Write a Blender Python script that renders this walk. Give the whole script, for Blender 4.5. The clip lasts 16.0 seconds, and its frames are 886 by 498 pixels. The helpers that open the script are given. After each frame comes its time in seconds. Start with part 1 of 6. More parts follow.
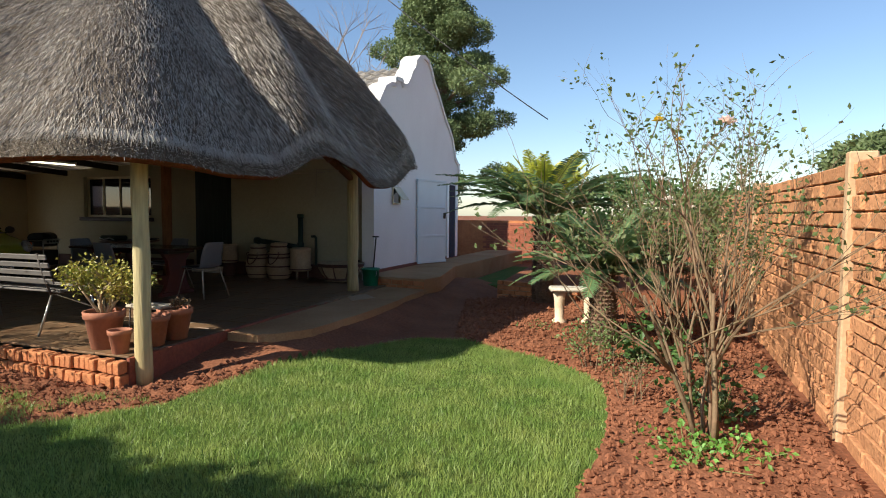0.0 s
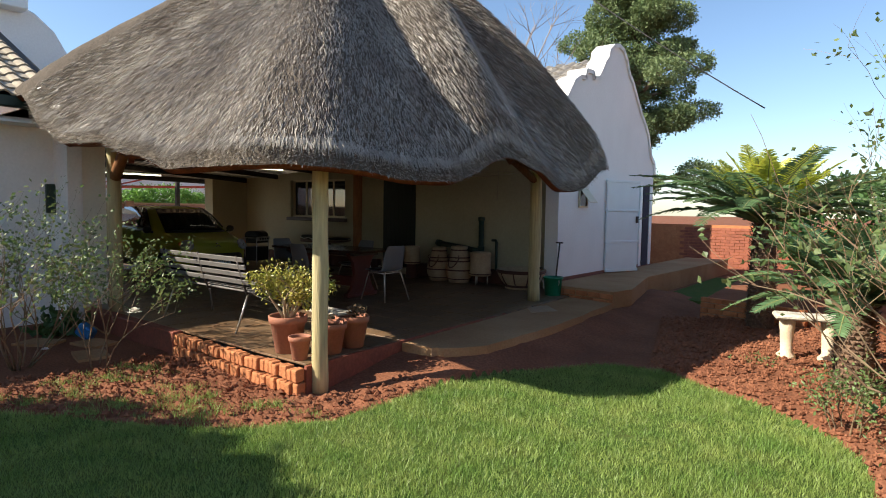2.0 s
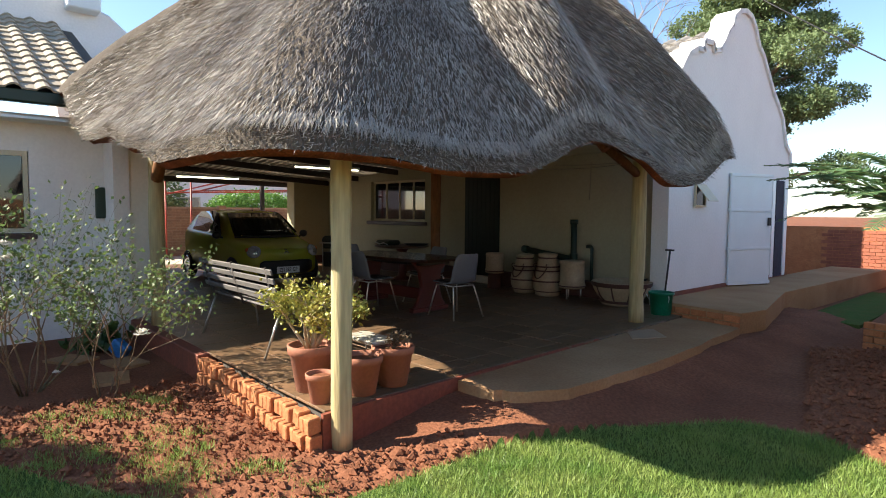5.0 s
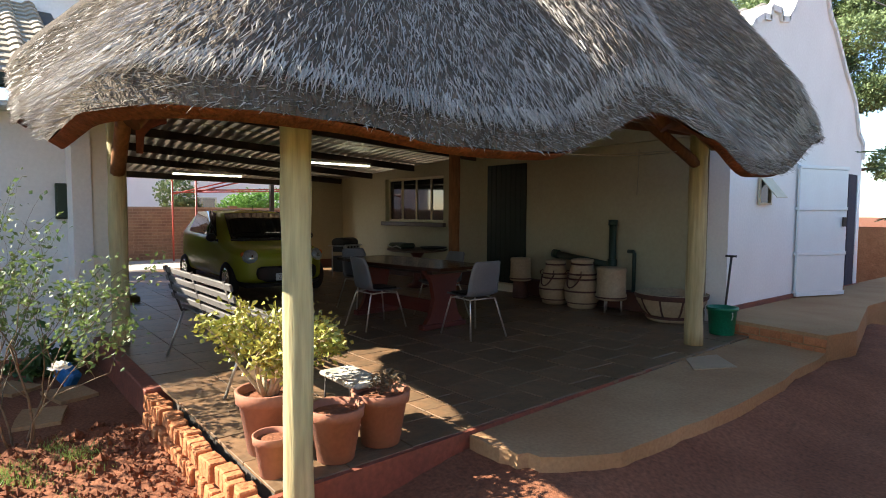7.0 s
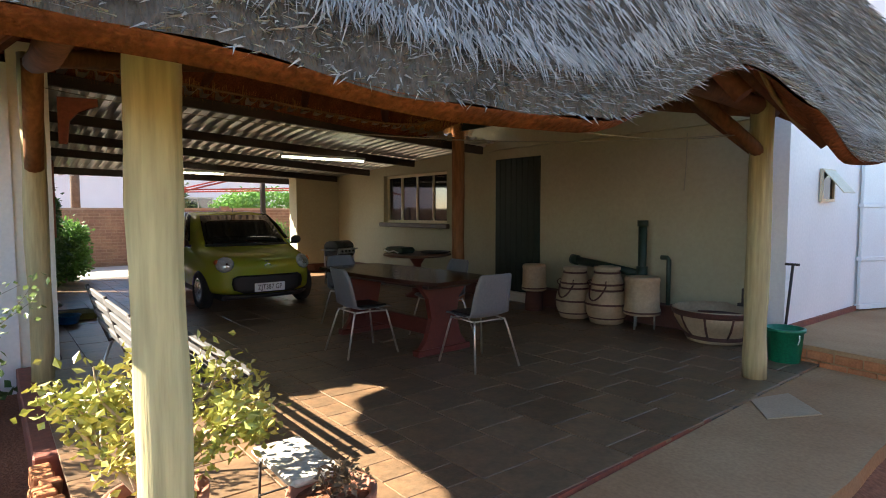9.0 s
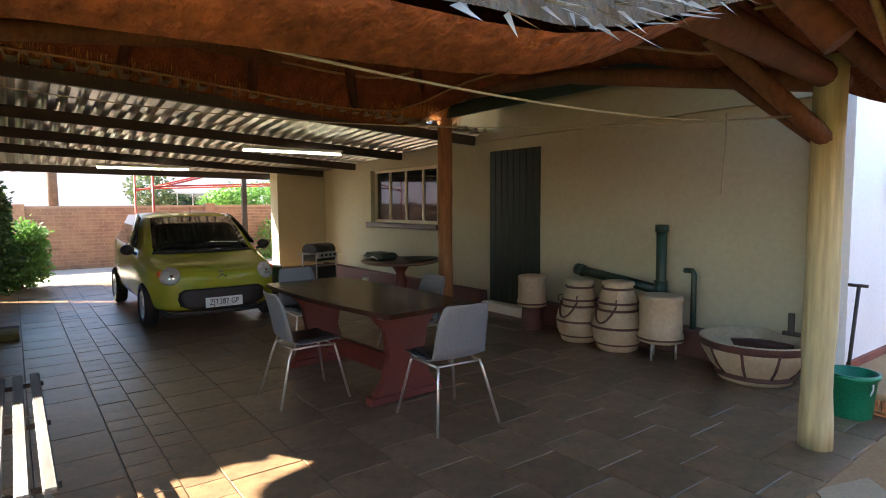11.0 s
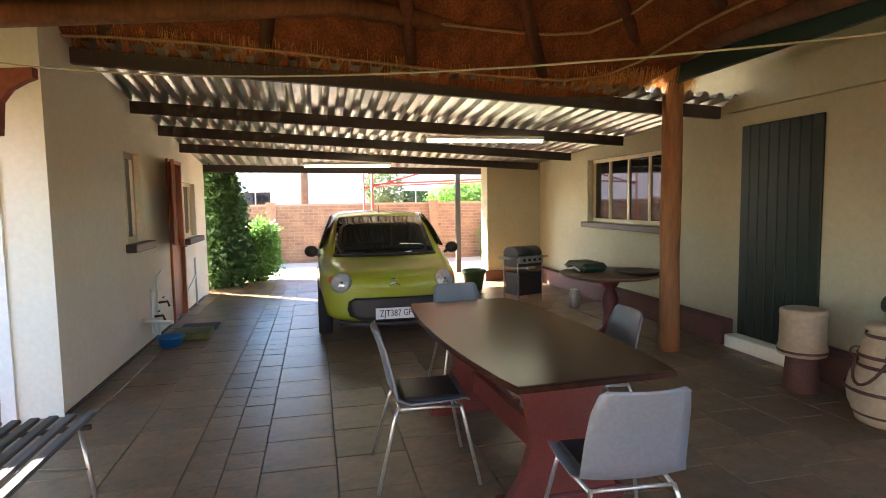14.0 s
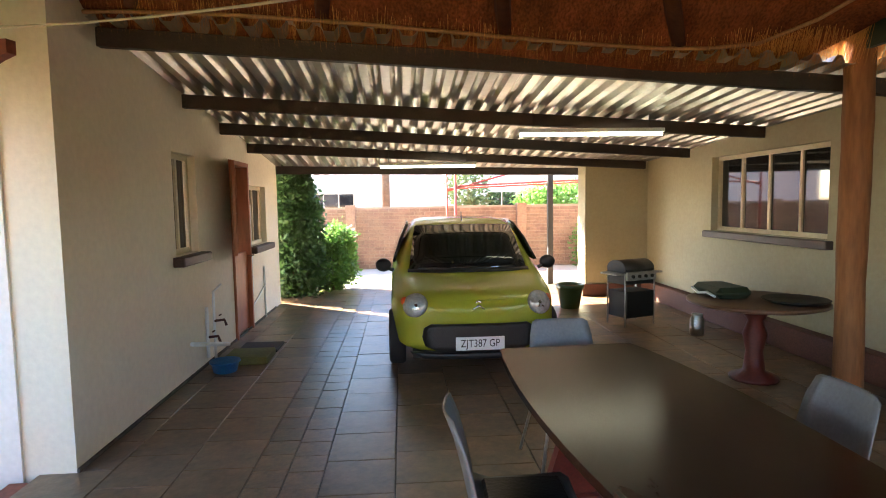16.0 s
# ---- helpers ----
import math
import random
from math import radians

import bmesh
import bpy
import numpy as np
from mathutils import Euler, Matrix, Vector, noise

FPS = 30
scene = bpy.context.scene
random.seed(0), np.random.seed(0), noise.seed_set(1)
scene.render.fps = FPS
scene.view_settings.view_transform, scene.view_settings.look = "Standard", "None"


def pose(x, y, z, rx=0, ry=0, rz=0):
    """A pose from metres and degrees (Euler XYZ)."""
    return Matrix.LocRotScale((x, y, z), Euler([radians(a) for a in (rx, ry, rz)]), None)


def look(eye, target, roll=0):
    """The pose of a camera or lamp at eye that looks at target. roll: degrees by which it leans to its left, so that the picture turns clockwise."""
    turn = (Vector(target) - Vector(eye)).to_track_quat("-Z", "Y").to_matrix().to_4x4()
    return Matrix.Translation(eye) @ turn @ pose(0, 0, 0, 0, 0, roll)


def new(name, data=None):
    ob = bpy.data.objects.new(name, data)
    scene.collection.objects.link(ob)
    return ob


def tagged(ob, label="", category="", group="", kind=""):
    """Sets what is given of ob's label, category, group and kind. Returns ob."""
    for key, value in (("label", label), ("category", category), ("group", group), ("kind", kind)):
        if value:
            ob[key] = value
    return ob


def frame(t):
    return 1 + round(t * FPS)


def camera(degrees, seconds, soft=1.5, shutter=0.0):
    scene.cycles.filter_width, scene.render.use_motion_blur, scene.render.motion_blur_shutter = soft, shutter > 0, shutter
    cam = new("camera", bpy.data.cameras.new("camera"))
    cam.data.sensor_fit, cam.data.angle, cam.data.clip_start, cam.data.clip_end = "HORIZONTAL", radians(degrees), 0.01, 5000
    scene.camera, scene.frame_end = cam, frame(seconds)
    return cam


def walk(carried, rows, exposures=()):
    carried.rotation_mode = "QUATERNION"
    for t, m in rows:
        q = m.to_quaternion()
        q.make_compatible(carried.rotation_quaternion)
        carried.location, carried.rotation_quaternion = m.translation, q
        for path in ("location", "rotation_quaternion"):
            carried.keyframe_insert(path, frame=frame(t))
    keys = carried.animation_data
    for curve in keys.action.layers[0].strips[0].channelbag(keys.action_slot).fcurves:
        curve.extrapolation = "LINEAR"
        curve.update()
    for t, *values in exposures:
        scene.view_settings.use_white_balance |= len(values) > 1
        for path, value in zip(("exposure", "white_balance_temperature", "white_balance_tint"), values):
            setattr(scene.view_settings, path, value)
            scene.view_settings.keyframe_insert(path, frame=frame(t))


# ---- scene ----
cam = camera(74.9, 16.0, soft=1.0)
METRES, EYE, TILT, LEAN, TURN = 9.35, 1.61, 0.0, 0.0, 19.8
PATH = [
    (0, (0.778, 1.417, 1.542), (0.088, 3.291, 1.422), 0.4),
    (0.5, (0.731, 1.56, 1.555), (-0.117, 3.367, 1.434), 0.4),
    (1, (0.663, 1.689, 1.597), (-0.325, 3.423, 1.471), 0.6),
    (1.5, (0.595, 1.838, 1.606), (-0.504, 3.504, 1.48), 0.7),
    (2, (0.464, 1.986, 1.637), (-0.768, 3.556, 1.505), 0.9),
    (2.5, (0.376, 2.13, 1.647), (-0.963, 3.61, 1.514), 1.0),
    (3, (0.309, 2.334, 1.673), (-1.098, 3.748, 1.535), 0.9),
    (5.5, (-0.345, 3.461, 1.621), (-1.846, 4.777, 1.495), 0.4),
    (6, (-0.557, 3.688, 1.627), (-2.076, 4.982, 1.499), 0.4),
    (6.5, (-0.75, 3.913, 1.612), (-2.285, 5.189, 1.49), 0.3),
    (7, (-0.988, 4.144, 1.606), (-2.536, 5.404, 1.483), 0.3),
    (7.5, (-1.184, 4.338, 1.607), (-2.74, 5.588, 1.485), 0.2),
    (8, (-1.408, 4.545, 1.581), (-2.969, 5.791, 1.471), 0.1),
    (8.5, (-1.619, 4.735, 1.59), (-3.182, 5.976, 1.474), 0.1),
    (9, (-1.844, 4.973, 1.638), (-3.412, 6.208, 1.509), -0.1),
    (9.5, (-2.043, 5.179, 1.675), (-3.612, 6.412, 1.538), -0.3),
    (12, (-2.869, 6.607, 1.778), (-4.547, 7.682, 1.601), -0.6),
    (12.5, (-3.01, 6.792, 1.763), (-4.759, 7.746, 1.588), -0.8),
    (13, (-3.169, 7.01, 1.79), (-5.004, 7.785, 1.613), -0.9),
    (13.5, (-3.38, 7.157, 1.76), (-5.281, 7.754, 1.591), -0.9),
    (14, (-3.664, 7.298, 1.782), (-5.611, 7.725, 1.615), -0.9),
    (14.5, (-3.932, 7.381, 1.812), (-5.898, 7.705, 1.646), -0.9),
    (15, (-4.226, 7.422, 1.799), (-6.207, 7.649, 1.639), -0.9),
    (15.5, (-4.493, 7.429, 1.828), (-6.48, 7.601, 1.667), -0.8),
    (16, (-4.769, 7.44, 1.84), (-6.758, 7.58, 1.679), -0.9),
]
EXPOSURE = [(0, 0.85), (1.5, 1.0), (3, 1.3), (5.5, 1.7), (7.5, 2.1), (9.0, 2.6), (10, 3.0), (12, 3.75), (14, 4.35), (16, 4.3)]
walk(cam, [(t, look(eye, target, roll)) for t, eye, target, roll in PATH], EXPOSURE)

# ---- world and sun ----
SUN_EL, SUN_FROM = 35.0, (-0.61, -0.792)
world = bpy.data.worlds.new("sky")
scene.world = world
world.use_nodes = True
wn = world.node_tree.nodes
sky = wn.new("ShaderNodeTexSky")
sky.sky_type = "NISHITA"
sky.sun_disc = False
sky.sun_elevation = radians(SUN_EL)
sky.sun_rotation = math.atan2(SUN_FROM[0], SUN_FROM[1])
sky.air_density, sky.dust_density, sky.ozone_density = 1.0, 0.4, 3.0
wn["Background"].inputs[1].default_value = 0.095
world.node_tree.links.new(sky.outputs[0], wn["Background"].inputs[0])
sun = new("sun", bpy.data.lights.new("sun", "SUN"))
sun.data.energy, sun.data.angle, sun.data.color = 5.0, radians(0.5), (1.0, 0.91, 0.77)
c = math.cos(radians(SUN_EL))
sun.matrix_world = look((SUN_FROM[0] * c * 50, SUN_FROM[1] * c * 50, math.sin(radians(SUN_EL)) * 50), (0, 0, 0))


# ---- materials ----
def shade(name, base, rough=0.8, metal=0.0, vary=0.25, scale=8.0, bump=0.3, second=None, fine=60.0, stretch=(1, 1, 1), emit=0.0, spec=0.5, each=0.0, coords="Object", dist=0.01):
    """A procedural material: base colour broken up at two scales, with a fine relief."""
    m = bpy.data.materials.new(name)
    m.use_nodes = True
    n, l = m.node_tree.nodes, m.node_tree.links
    b = n["Principled BSDF"]
    b.inputs["Roughness"].default_value, b.inputs["Metallic"].default_value = rough, metal
    b.inputs["Specular IOR Level"].default_value = spec
    tc, mp = n.new("ShaderNodeTexCoord"), n.new("ShaderNodeMapping")
    mp.inputs["Scale"].default_value = stretch
    l.new(tc.outputs[coords], mp.inputs[0])
    big, small = n.new("ShaderNodeTexNoise"), n.new("ShaderNodeTexNoise")
    for t, s, d in ((big, scale, 5), (small, fine, 4)):
        t.inputs["Scale"].default_value, t.inputs["Detail"].default_value = s, d
        l.new(mp.outputs[0], t.inputs[0])
    ramp = n.new("ShaderNodeMapRange")
    ramp.inputs[1].default_value, ramp.inputs[2].default_value = 0.3, 0.7
    l.new(big.outputs[0], ramp.inputs[0])
    mix = n.new("ShaderNodeMix")
    mix.data_type = "RGBA"
    other = second or tuple(c * (1 - vary) for c in base)
    mix.inputs[6].default_value, mix.inputs[7].default_value = (*base, 1), (*other, 1)
    l.new(ramp.outputs[0], mix.inputs[0])
    hs = n.new("ShaderNodeHueSaturation")
    l.new(mix.outputs[2], hs.inputs["Color"])
    val = n.new("ShaderNodeMapRange")
    val.inputs[1].default_value, val.inputs[2].default_value = 0.25, 0.75
    val.inputs[3].default_value, val.inputs[4].default_value = 1 - vary, 1 + vary
    l.new(small.outputs[0], val.inputs[0])
    if each:
        oi, geo, add, rnd, mul = n.new("ShaderNodeObjectInfo"), n.new("ShaderNodeNewGeometry"), n.new("ShaderNodeMath"), n.new("ShaderNodeMapRange"), n.new("ShaderNodeMath")
        add.operation = "ADD"
        l.new(oi.outputs["Random"], add.inputs[0])
        l.new(geo.outputs["Random Per Island"], add.inputs[1])
        rnd.inputs[2].default_value, rnd.inputs[3].default_value, rnd.inputs[4].default_value = 2.0, 1 - each, 1 + each
        l.new(add.outputs[0], rnd.inputs[0])
        mul.operation = "MULTIPLY"
        l.new(rnd.outputs[0], mul.inputs[0])
        l.new(val.outputs[0], mul.inputs[1])
        l.new(mul.outputs[0], hs.inputs["Value"])
    else:
        l.new(val.outputs[0], hs.inputs["Value"])
    l.new(hs.outputs[0], b.inputs["Base Color"])
    if bump:
        bp = n.new("ShaderNodeBump")
        bp.inputs["Strength"].default_value, bp.inputs["Distance"].default_value = bump, dist
        l.new(small.outputs[0], bp.inputs["Height"])
        l.new(bp.outputs[0], b.inputs["Normal"])
    if emit:
        b.inputs["Emission Color"].default_value, b.inputs["Emission Strength"].default_value = (*base, 1), emit
    return m


def leafy(name, base, second, each=0.35, through_light=0.35, rough=0.5):
    """Leaf material: two greens by piece, a little light passing through."""
    m = shade(name, base, rough, 0, 0.15, 3.0, 0.0, second, 30.0, each=each)
    n, l = m.node_tree.nodes, m.node_tree.links
    b, out = n["Principled BSDF"], n["Material Output"]
    tr, mx = n.new("ShaderNodeBsdfTranslucent"), n.new("ShaderNodeMixShader")
    l.new(b.inputs["Base Color"].links[0].from_socket, tr.inputs[0])
    mx.inputs[0].default_value = through_light
    l.new(b.outputs[0], mx.inputs[1])
    l.new(tr.outputs[0], mx.inputs[2])
    l.new(mx.outputs[0], out.inputs[0])
    return m


def glass(name, tint=(0.9, 0.95, 0.95), rough=0.02):
    m = shade(name, tint, rough, 0, 0.02, 2, 0)
    b = m.node_tree.nodes["Principled BSDF"]
    b.inputs["Transmission Weight"].default_value, b.inputs["IOR"].default_value = 1.0, 1.45
    return m


M_SOIL = shade("red_soil", (0.235, 0.098, 0.052), 0.95, 0, 0.35, 1.6, 0.6, (0.165, 0.064, 0.034), 40, spec=0.15, dist=0.02)
M_TURF = shade("turf_earth", (0.055, 0.11, 0.022), 0.95, 0, 0.4, 5, 0.6, (0.09, 0.11, 0.03), 90, spec=0.1, dist=0.02)
M_GRASS = leafy("grass_blade", (0.135, 0.235, 0.045), (0.27, 0.34, 0.09), 0.55, 0.3)
M_PLASTER = shade("white_plaster", (0.82, 0.80, 0.77), 0.85, 0, 0.05, 1.2, 0.25, (0.76, 0.74, 0.71), 30, spec=0.2, dist=0.006)
# one cream plaster twice: brightened for the carport side, darkened for the dim patio back
M_CREAMBRIGHT = shade("cream_plaster_brightened", (0.80, 0.75, 0.64), 0.85, 0, 0.05, 1.0, 0.3, (0.75, 0.70, 0.58), 25, spec=0.2, dist=0.008)
M_CREAMDIM = shade("cream_plaster_dimmed", (0.40, 0.37, 0.255), 0.85, 0, 0.06, 0.8, 0.3, (0.35, 0.32, 0.215), 25, spec=0.2, dist=0.008)
M_THATCH = shade("thatch_reed", (0.13, 0.108, 0.085), 0.9, 0, 0.4, 5.0, 1.0, (0.09, 0.075, 0.06), 55, stretch=(1, 1, 0.35), spec=0.1, dist=0.03)
M_STRAW = shade("straw_ends", (0.56, 0.51, 0.43), 0.35, 0, 0.2, 2.0, 0.0, (0.30, 0.255, 0.21), 40, each=0.5, spec=0.5)
M_REED = shade("reed_underside", (0.24, 0.075, 0.03), 0.85, 0, 0.45, 6.0, 0.8, (0.12, 0.038, 0.017), 60, stretch=(1, 1, 0.3), spec=0.15, dist=0.02)
M_GOLDREED = leafy("golden_reed", (0.74, 0.40, 0.12), (0.50, 0.23, 0.06), 0.4, 0.35)
M_POLE = shade("treated_pine_pole", (0.50, 0.46, 0.27), 0.75, 0, 0.28, 3.0, 0.8, (0.32, 0.24, 0.11), 34, stretch=(1, 1, 0.08), spec=0.25, dist=0.01)
M_POLEDARK = shade("stained_pole", (0.30, 0.13, 0.05), 0.7, 0, 0.3, 3.0, 0.5, (0.18, 0.08, 0.03), 30, stretch=(1, 1, 0.15), spec=0.3, dist=0.01)
M_TIMBER = shade("dark_roof_timber", (0.17, 0.075, 0.035), 0.75, 0, 0.3, 3.0, 0.5, (0.10, 0.045, 0.02), 30, stretch=(1, 1, 0.15), spec=0.25, dist=0.01)
M_DOORGREEN = shade("dark_green_door_paint", (0.007, 0.016, 0.010), 0.5, 0, 0.2, 6, 0.15, spec=0.35)
M_BEAM = shade("dark_stained_rafter", (0.16, 0.055, 0.03), 0.7, 0, 0.3, 4.0, 0.4, (0.09, 0.035, 0.02), 30, stretch=(1, 0.3, 1), spec=0.3)
M_SLATE = shade("slate_tile", (0.24, 0.135, 0.07), 0.38, 0, 0.25, 2.2, 0.35, (0.085, 0.066, 0.042), 22, each=0.35, spec=0.4, dist=0.006)
M_GROUT = shade("dark_grout", (0.10, 0.085, 0.07), 0.9, 0, 0.2)
M_CONC = shade("dusty_concrete", (0.41, 0.25, 0.13), 0.92, 0, 0.15, 1.2, 0.35, (0.30, 0.16, 0.075), 45, spec=0.15)
M_REDPAINT = shade("red_stoep_paint", (0.24, 0.065, 0.035), 0.7, 0, 0.25, 3.0, 0.3, (0.17, 0.05, 0.03), 30)
M_BRICK = shade("orange_brick", (0.48, 0.20, 0.085), 0.9, 0, 0.22, 6.0, 0.7, (0.38, 0.14, 0.06), 45, each=0.3, spec=0.2, dist=0.012)
M_WALLBRICK = shade("cast_brick_block", (0.50, 0.25, 0.12), 0.92, 0, 0.2, 5.0, 0.8, (0.42, 0.20, 0.10), 35, each=0.22, spec=0.15, dist=0.02)
M_MORTAR = shade("mortar", (0.36, 0.25, 0.17), 0.95, 0, 0.2, 5, 0.4)
M_WPOST = shade("cast_concrete_post", (0.50, 0.34, 0.20), 0.9, 0, 0.15, 4, 0.4, (0.44, 0.27, 0.15), 40)
M_IRON = shade("galvanised_sheet", (0.60, 0.57, 0.50), 0.36, 0.8, 0.15, 1.5, 0.1, (0.34, 0.31, 0.27), 12)
M_STEELDARK = shade("dark_steel_beam", (0.045, 0.035, 0.03), 0.6, 0.2, 0.2)
M_GREEN = shade("dark_green_paint", (0.013, 0.034, 0.020), 0.5, 0, 0.15, 6, 0.15)
M_WHITEPAINT = shade("white_gloss_paint", (0.76, 0.80, 0.80), 0.4, 0, 0.05, 3, 0.1)
M_TILE = shade("concrete_roof_tile", (0.40, 0.34, 0.25), 0.85, 0, 0.2, 3, 0.4, (0.30, 0.25, 0.18), 30, each=0.2)
M_TILEGREY = shade("grey_roof_tile", (0.26, 0.24, 0.21), 0.85, 0, 0.2, 3, 0.4, (0.20, 0.18, 0.15), 30, each=0.2)
M_TUBE = shade("lit_tube", (1.0, 0.97, 0.72), 0.4, 0, 0.0, 2, 0, emit=1.2)
M_TERRA = shade("terracotta", (0.35, 0.14, 0.08), 0.8, 0, 0.12, 5, 0.2, (0.29, 0.115, 0.065), 40)
M_LIME = shade("lime_car_paint", (0.34, 0.36, 0.035), 0.22, 0.0, 0.03, 2, 0)
M_BLACK = shade("black_plastic", (0.015, 0.015, 0.016), 0.45, 0, 0.2)
M_RUBBER = shade("tyre_rubber", (0.02, 0.02, 0.02), 0.85, 0, 0.2)
M_CHROME = shade("chrome", (0.75, 0.75, 0.76), 0.12, 1.0, 0.03, 3, 0)
M_DARKGLASS = shade("dark_glass", (0.012, 0.014, 0.015), 0.04, 0, 0.0, 2, 0, spec=0.8)
M_TABLE = shade("polished_dark_table", (0.035, 0.012, 0.008), 0.2, 0, 0.25, 3, 0.05, (0.04, 0.016, 0.009), 20, stretch=(0.3, 1, 1), spec=0.16)
M_REDWOOD = shade("red_stained_wood", (0.11, 0.018, 0.011), 0.45, 0, 0.2, 4, 0.15)
M_BARK = shade("bark", (0.16, 0.115, 0.075), 0.9, 0, 0.3, 8, 0.8, (0.10, 0.07, 0.045), 40)


# ---- helpers ----
def link(name, bm, mat, parent=None, smooth=False, label=""):
    me = bpy.data.meshes.new(name)
    if smooth:
        for f in bm.faces:
            f.smooth = True
    bm.to_mesh(me)
    bm.free()
    if mat:
        me.materials.append(mat)
    ob = new(name, me)
    ob.parent = parent
    return tagged(ob, label)


def thing(name, label, category, x=0, y=0, z=0, rz=0, group="", kind=""):
    e = new(name)
    e.empty_display_size = 0.1
    e.matrix_basis = pose(x, y, z, 0, 0, rz)
    return tagged(e, label, category, group, kind)


def add_box(bm, x0, x1, y0, y1, z0, z1, bevel=0.0):
    r = bmesh.ops.create_cube(bm, size=1, matrix=Matrix.Translation(((x0 + x1) / 2, (y0 + y1) / 2, (z0 + z1) / 2)) @ Matrix.Diagonal((abs(x1 - x0), abs(y1 - y0), abs(z1 - z0), 1)))
    if bevel:
        es = list({e for v in r["verts"] for e in v.link_edges})
        bmesh.ops.bevel(bm, geom=es, offset=bevel, segments=1, affect="EDGES")
    return r["verts"]


def box(name, x0, x1, y0, y1, z0, z1, mat, parent=None, bevel=0.0, label=""):
    bm = bmesh.new()
    add_box(bm, x0, x1, y0, y1, z0, z1, bevel)
    return link(name, bm, mat, parent, label=label)


def add_tube(bm, pts, radii, sides=10, cap=True):
    """A tube through the points, with a radius at each."""
    pts = [Vector(p) for p in pts]
    if not hasattr(radii, "__len__"):
        radii = [radii] * len(pts)
    rings, up = [], None
    for i, p in enumerate(pts):
        d = (pts[min(i + 1, len(pts) - 1)] - pts[max(i - 1, 0)]).normalized()
        if up is None:
            up = d.orthogonal().normalized()
        up = (up - d * up.dot(d)).normalized()
        side = d.cross(up)
        rings.append([bm.verts.new(p + (up * math.cos(2 * math.pi * k / sides) + side * math.sin(2 * math.pi * k / sides)) * radii[i]) for k in range(sides)])
    for a, b in zip(rings, rings[1:]):
        for k in range(sides):
            f = bm.faces.new((a[k], a[(k + 1) % sides], b[(k + 1) % sides], b[k]))
            f.smooth = sides > 4
    if cap:
        bm.faces.new(rings[0][::-1])
        bm.faces.new(rings[-1])


def tube(name, pts, radii, mat, parent=None, sides=10, label=""):
    bm = bmesh.new()
    add_tube(bm, pts, radii, sides)
    return link(name, bm, mat, parent, label=label)


def add_lathe(bm, profile, sides=28, cx=0, cy=0):
    """Turns (radius, z) pairs about the upright axis."""
    rings = []
    for r, z in profile:
        rings.append([bm.verts.new((cx + r * math.cos(2 * math.pi * k / sides), cy + r * math.sin(2 * math.pi * k / sides), z)) for k in range(sides)])
    for a, b in zip(rings, rings[1:]):
        for k in range(sides):
            f = bm.faces.new((a[k], a[(k + 1) % sides], b[(k + 1) % sides], b[k]))
            f.smooth = True
    return rings


def lathe(name, profile, mat, parent=None, sides=28, label="", cx=0, cy=0):
    bm = bmesh.new()
    rings = add_lathe(bm, profile, sides, cx, cy)
    bm.faces.new(rings[0][::-1])
    bm.faces.new(rings[-1])
    bmesh.ops.recalc_face_normals(bm, faces=bm.faces)
    return link(name, bm, mat, parent, label=label)


def mesh_from(name, verts, faces, mat, parent=None, smooth=False, label=""):
    me = bpy.data.meshes.new(name)
    me.from_pydata([tuple(v) for v in verts], [], [tuple(f) for f in faces])
    if smooth:
        me.polygons.foreach_set("use_smooth", [True] * len(me.polygons))
    me.update()
    me.materials.append(mat)
    ob = new(name, me)
    ob.parent = parent
    return tagged(ob, label)


def prism(name, outline, z0, z1, mat, parent=None, label=""):
    """An upright block over a closed outline of (x, y)."""
    bm = bmesh.new()
    lo = [bm.verts.new((x, y, z0)) for x, y in outline]
    hi = [bm.verts.new((x, y, z1)) for x, y in outline]
    bm.faces.new(hi)
    bm.faces.new(lo[::-1])
    for i in range(len(outline)):
        j = (i + 1) % len(outline)
        bm.faces.new((lo[i], lo[j], hi[j], hi[i]))
    bmesh.ops.recalc_face_normals(bm, faces=bm.faces)
    return link(name, bm, mat, parent, label=label)


def wall_x(name, x0, x1, y0, y1, z0, z1, holes, mat, label=""):
    """A wall running along x between y0 and y1, with holes (x0, x1, z0, z1) through it."""
    bm = bmesh.new()
    xs = sorted({x0, x1, *(h[0] for h in holes), *(h[1] for h in holes)})
    zs = sorted({z0, z1, *(h[2] for h in holes), *(h[3] for h in holes)})
    for a, b in zip(xs, xs[1:]):
        run = []
        for c, d in zip(zs, zs[1:]):
            mx, mz = (a + b) / 2, (c + d) / 2
            if not any(h[0] < mx < h[1] and h[2] < mz < h[3] for h in holes):
                run.append((c, d))
        for c, d in run:
            add_box(bm, a, b, y0, y1, c, d)
    bmesh.ops.remove_doubles(bm, verts=bm.verts, dist=0.0005)
    inner = [f for f in bm.faces if sum(1 for g in bm.faces if g is not f and (g.calc_center_median() - f.calc_center_median()).length < 0.0005)]
    bmesh.ops.delete(bm, geom=inner, context="FACES_ONLY")
    return link(name, bm, mat, label=label)


def inside(x, y, poly):
    r = False
    for i in range(len(poly)):
        (xa, ya), (xb, yb) = poly[i], poly[i - 1]
        if (ya > y) != (yb > y) and x < (xb - xa) * (y - ya) / (yb - ya) + xa:
            r = not r
    return r


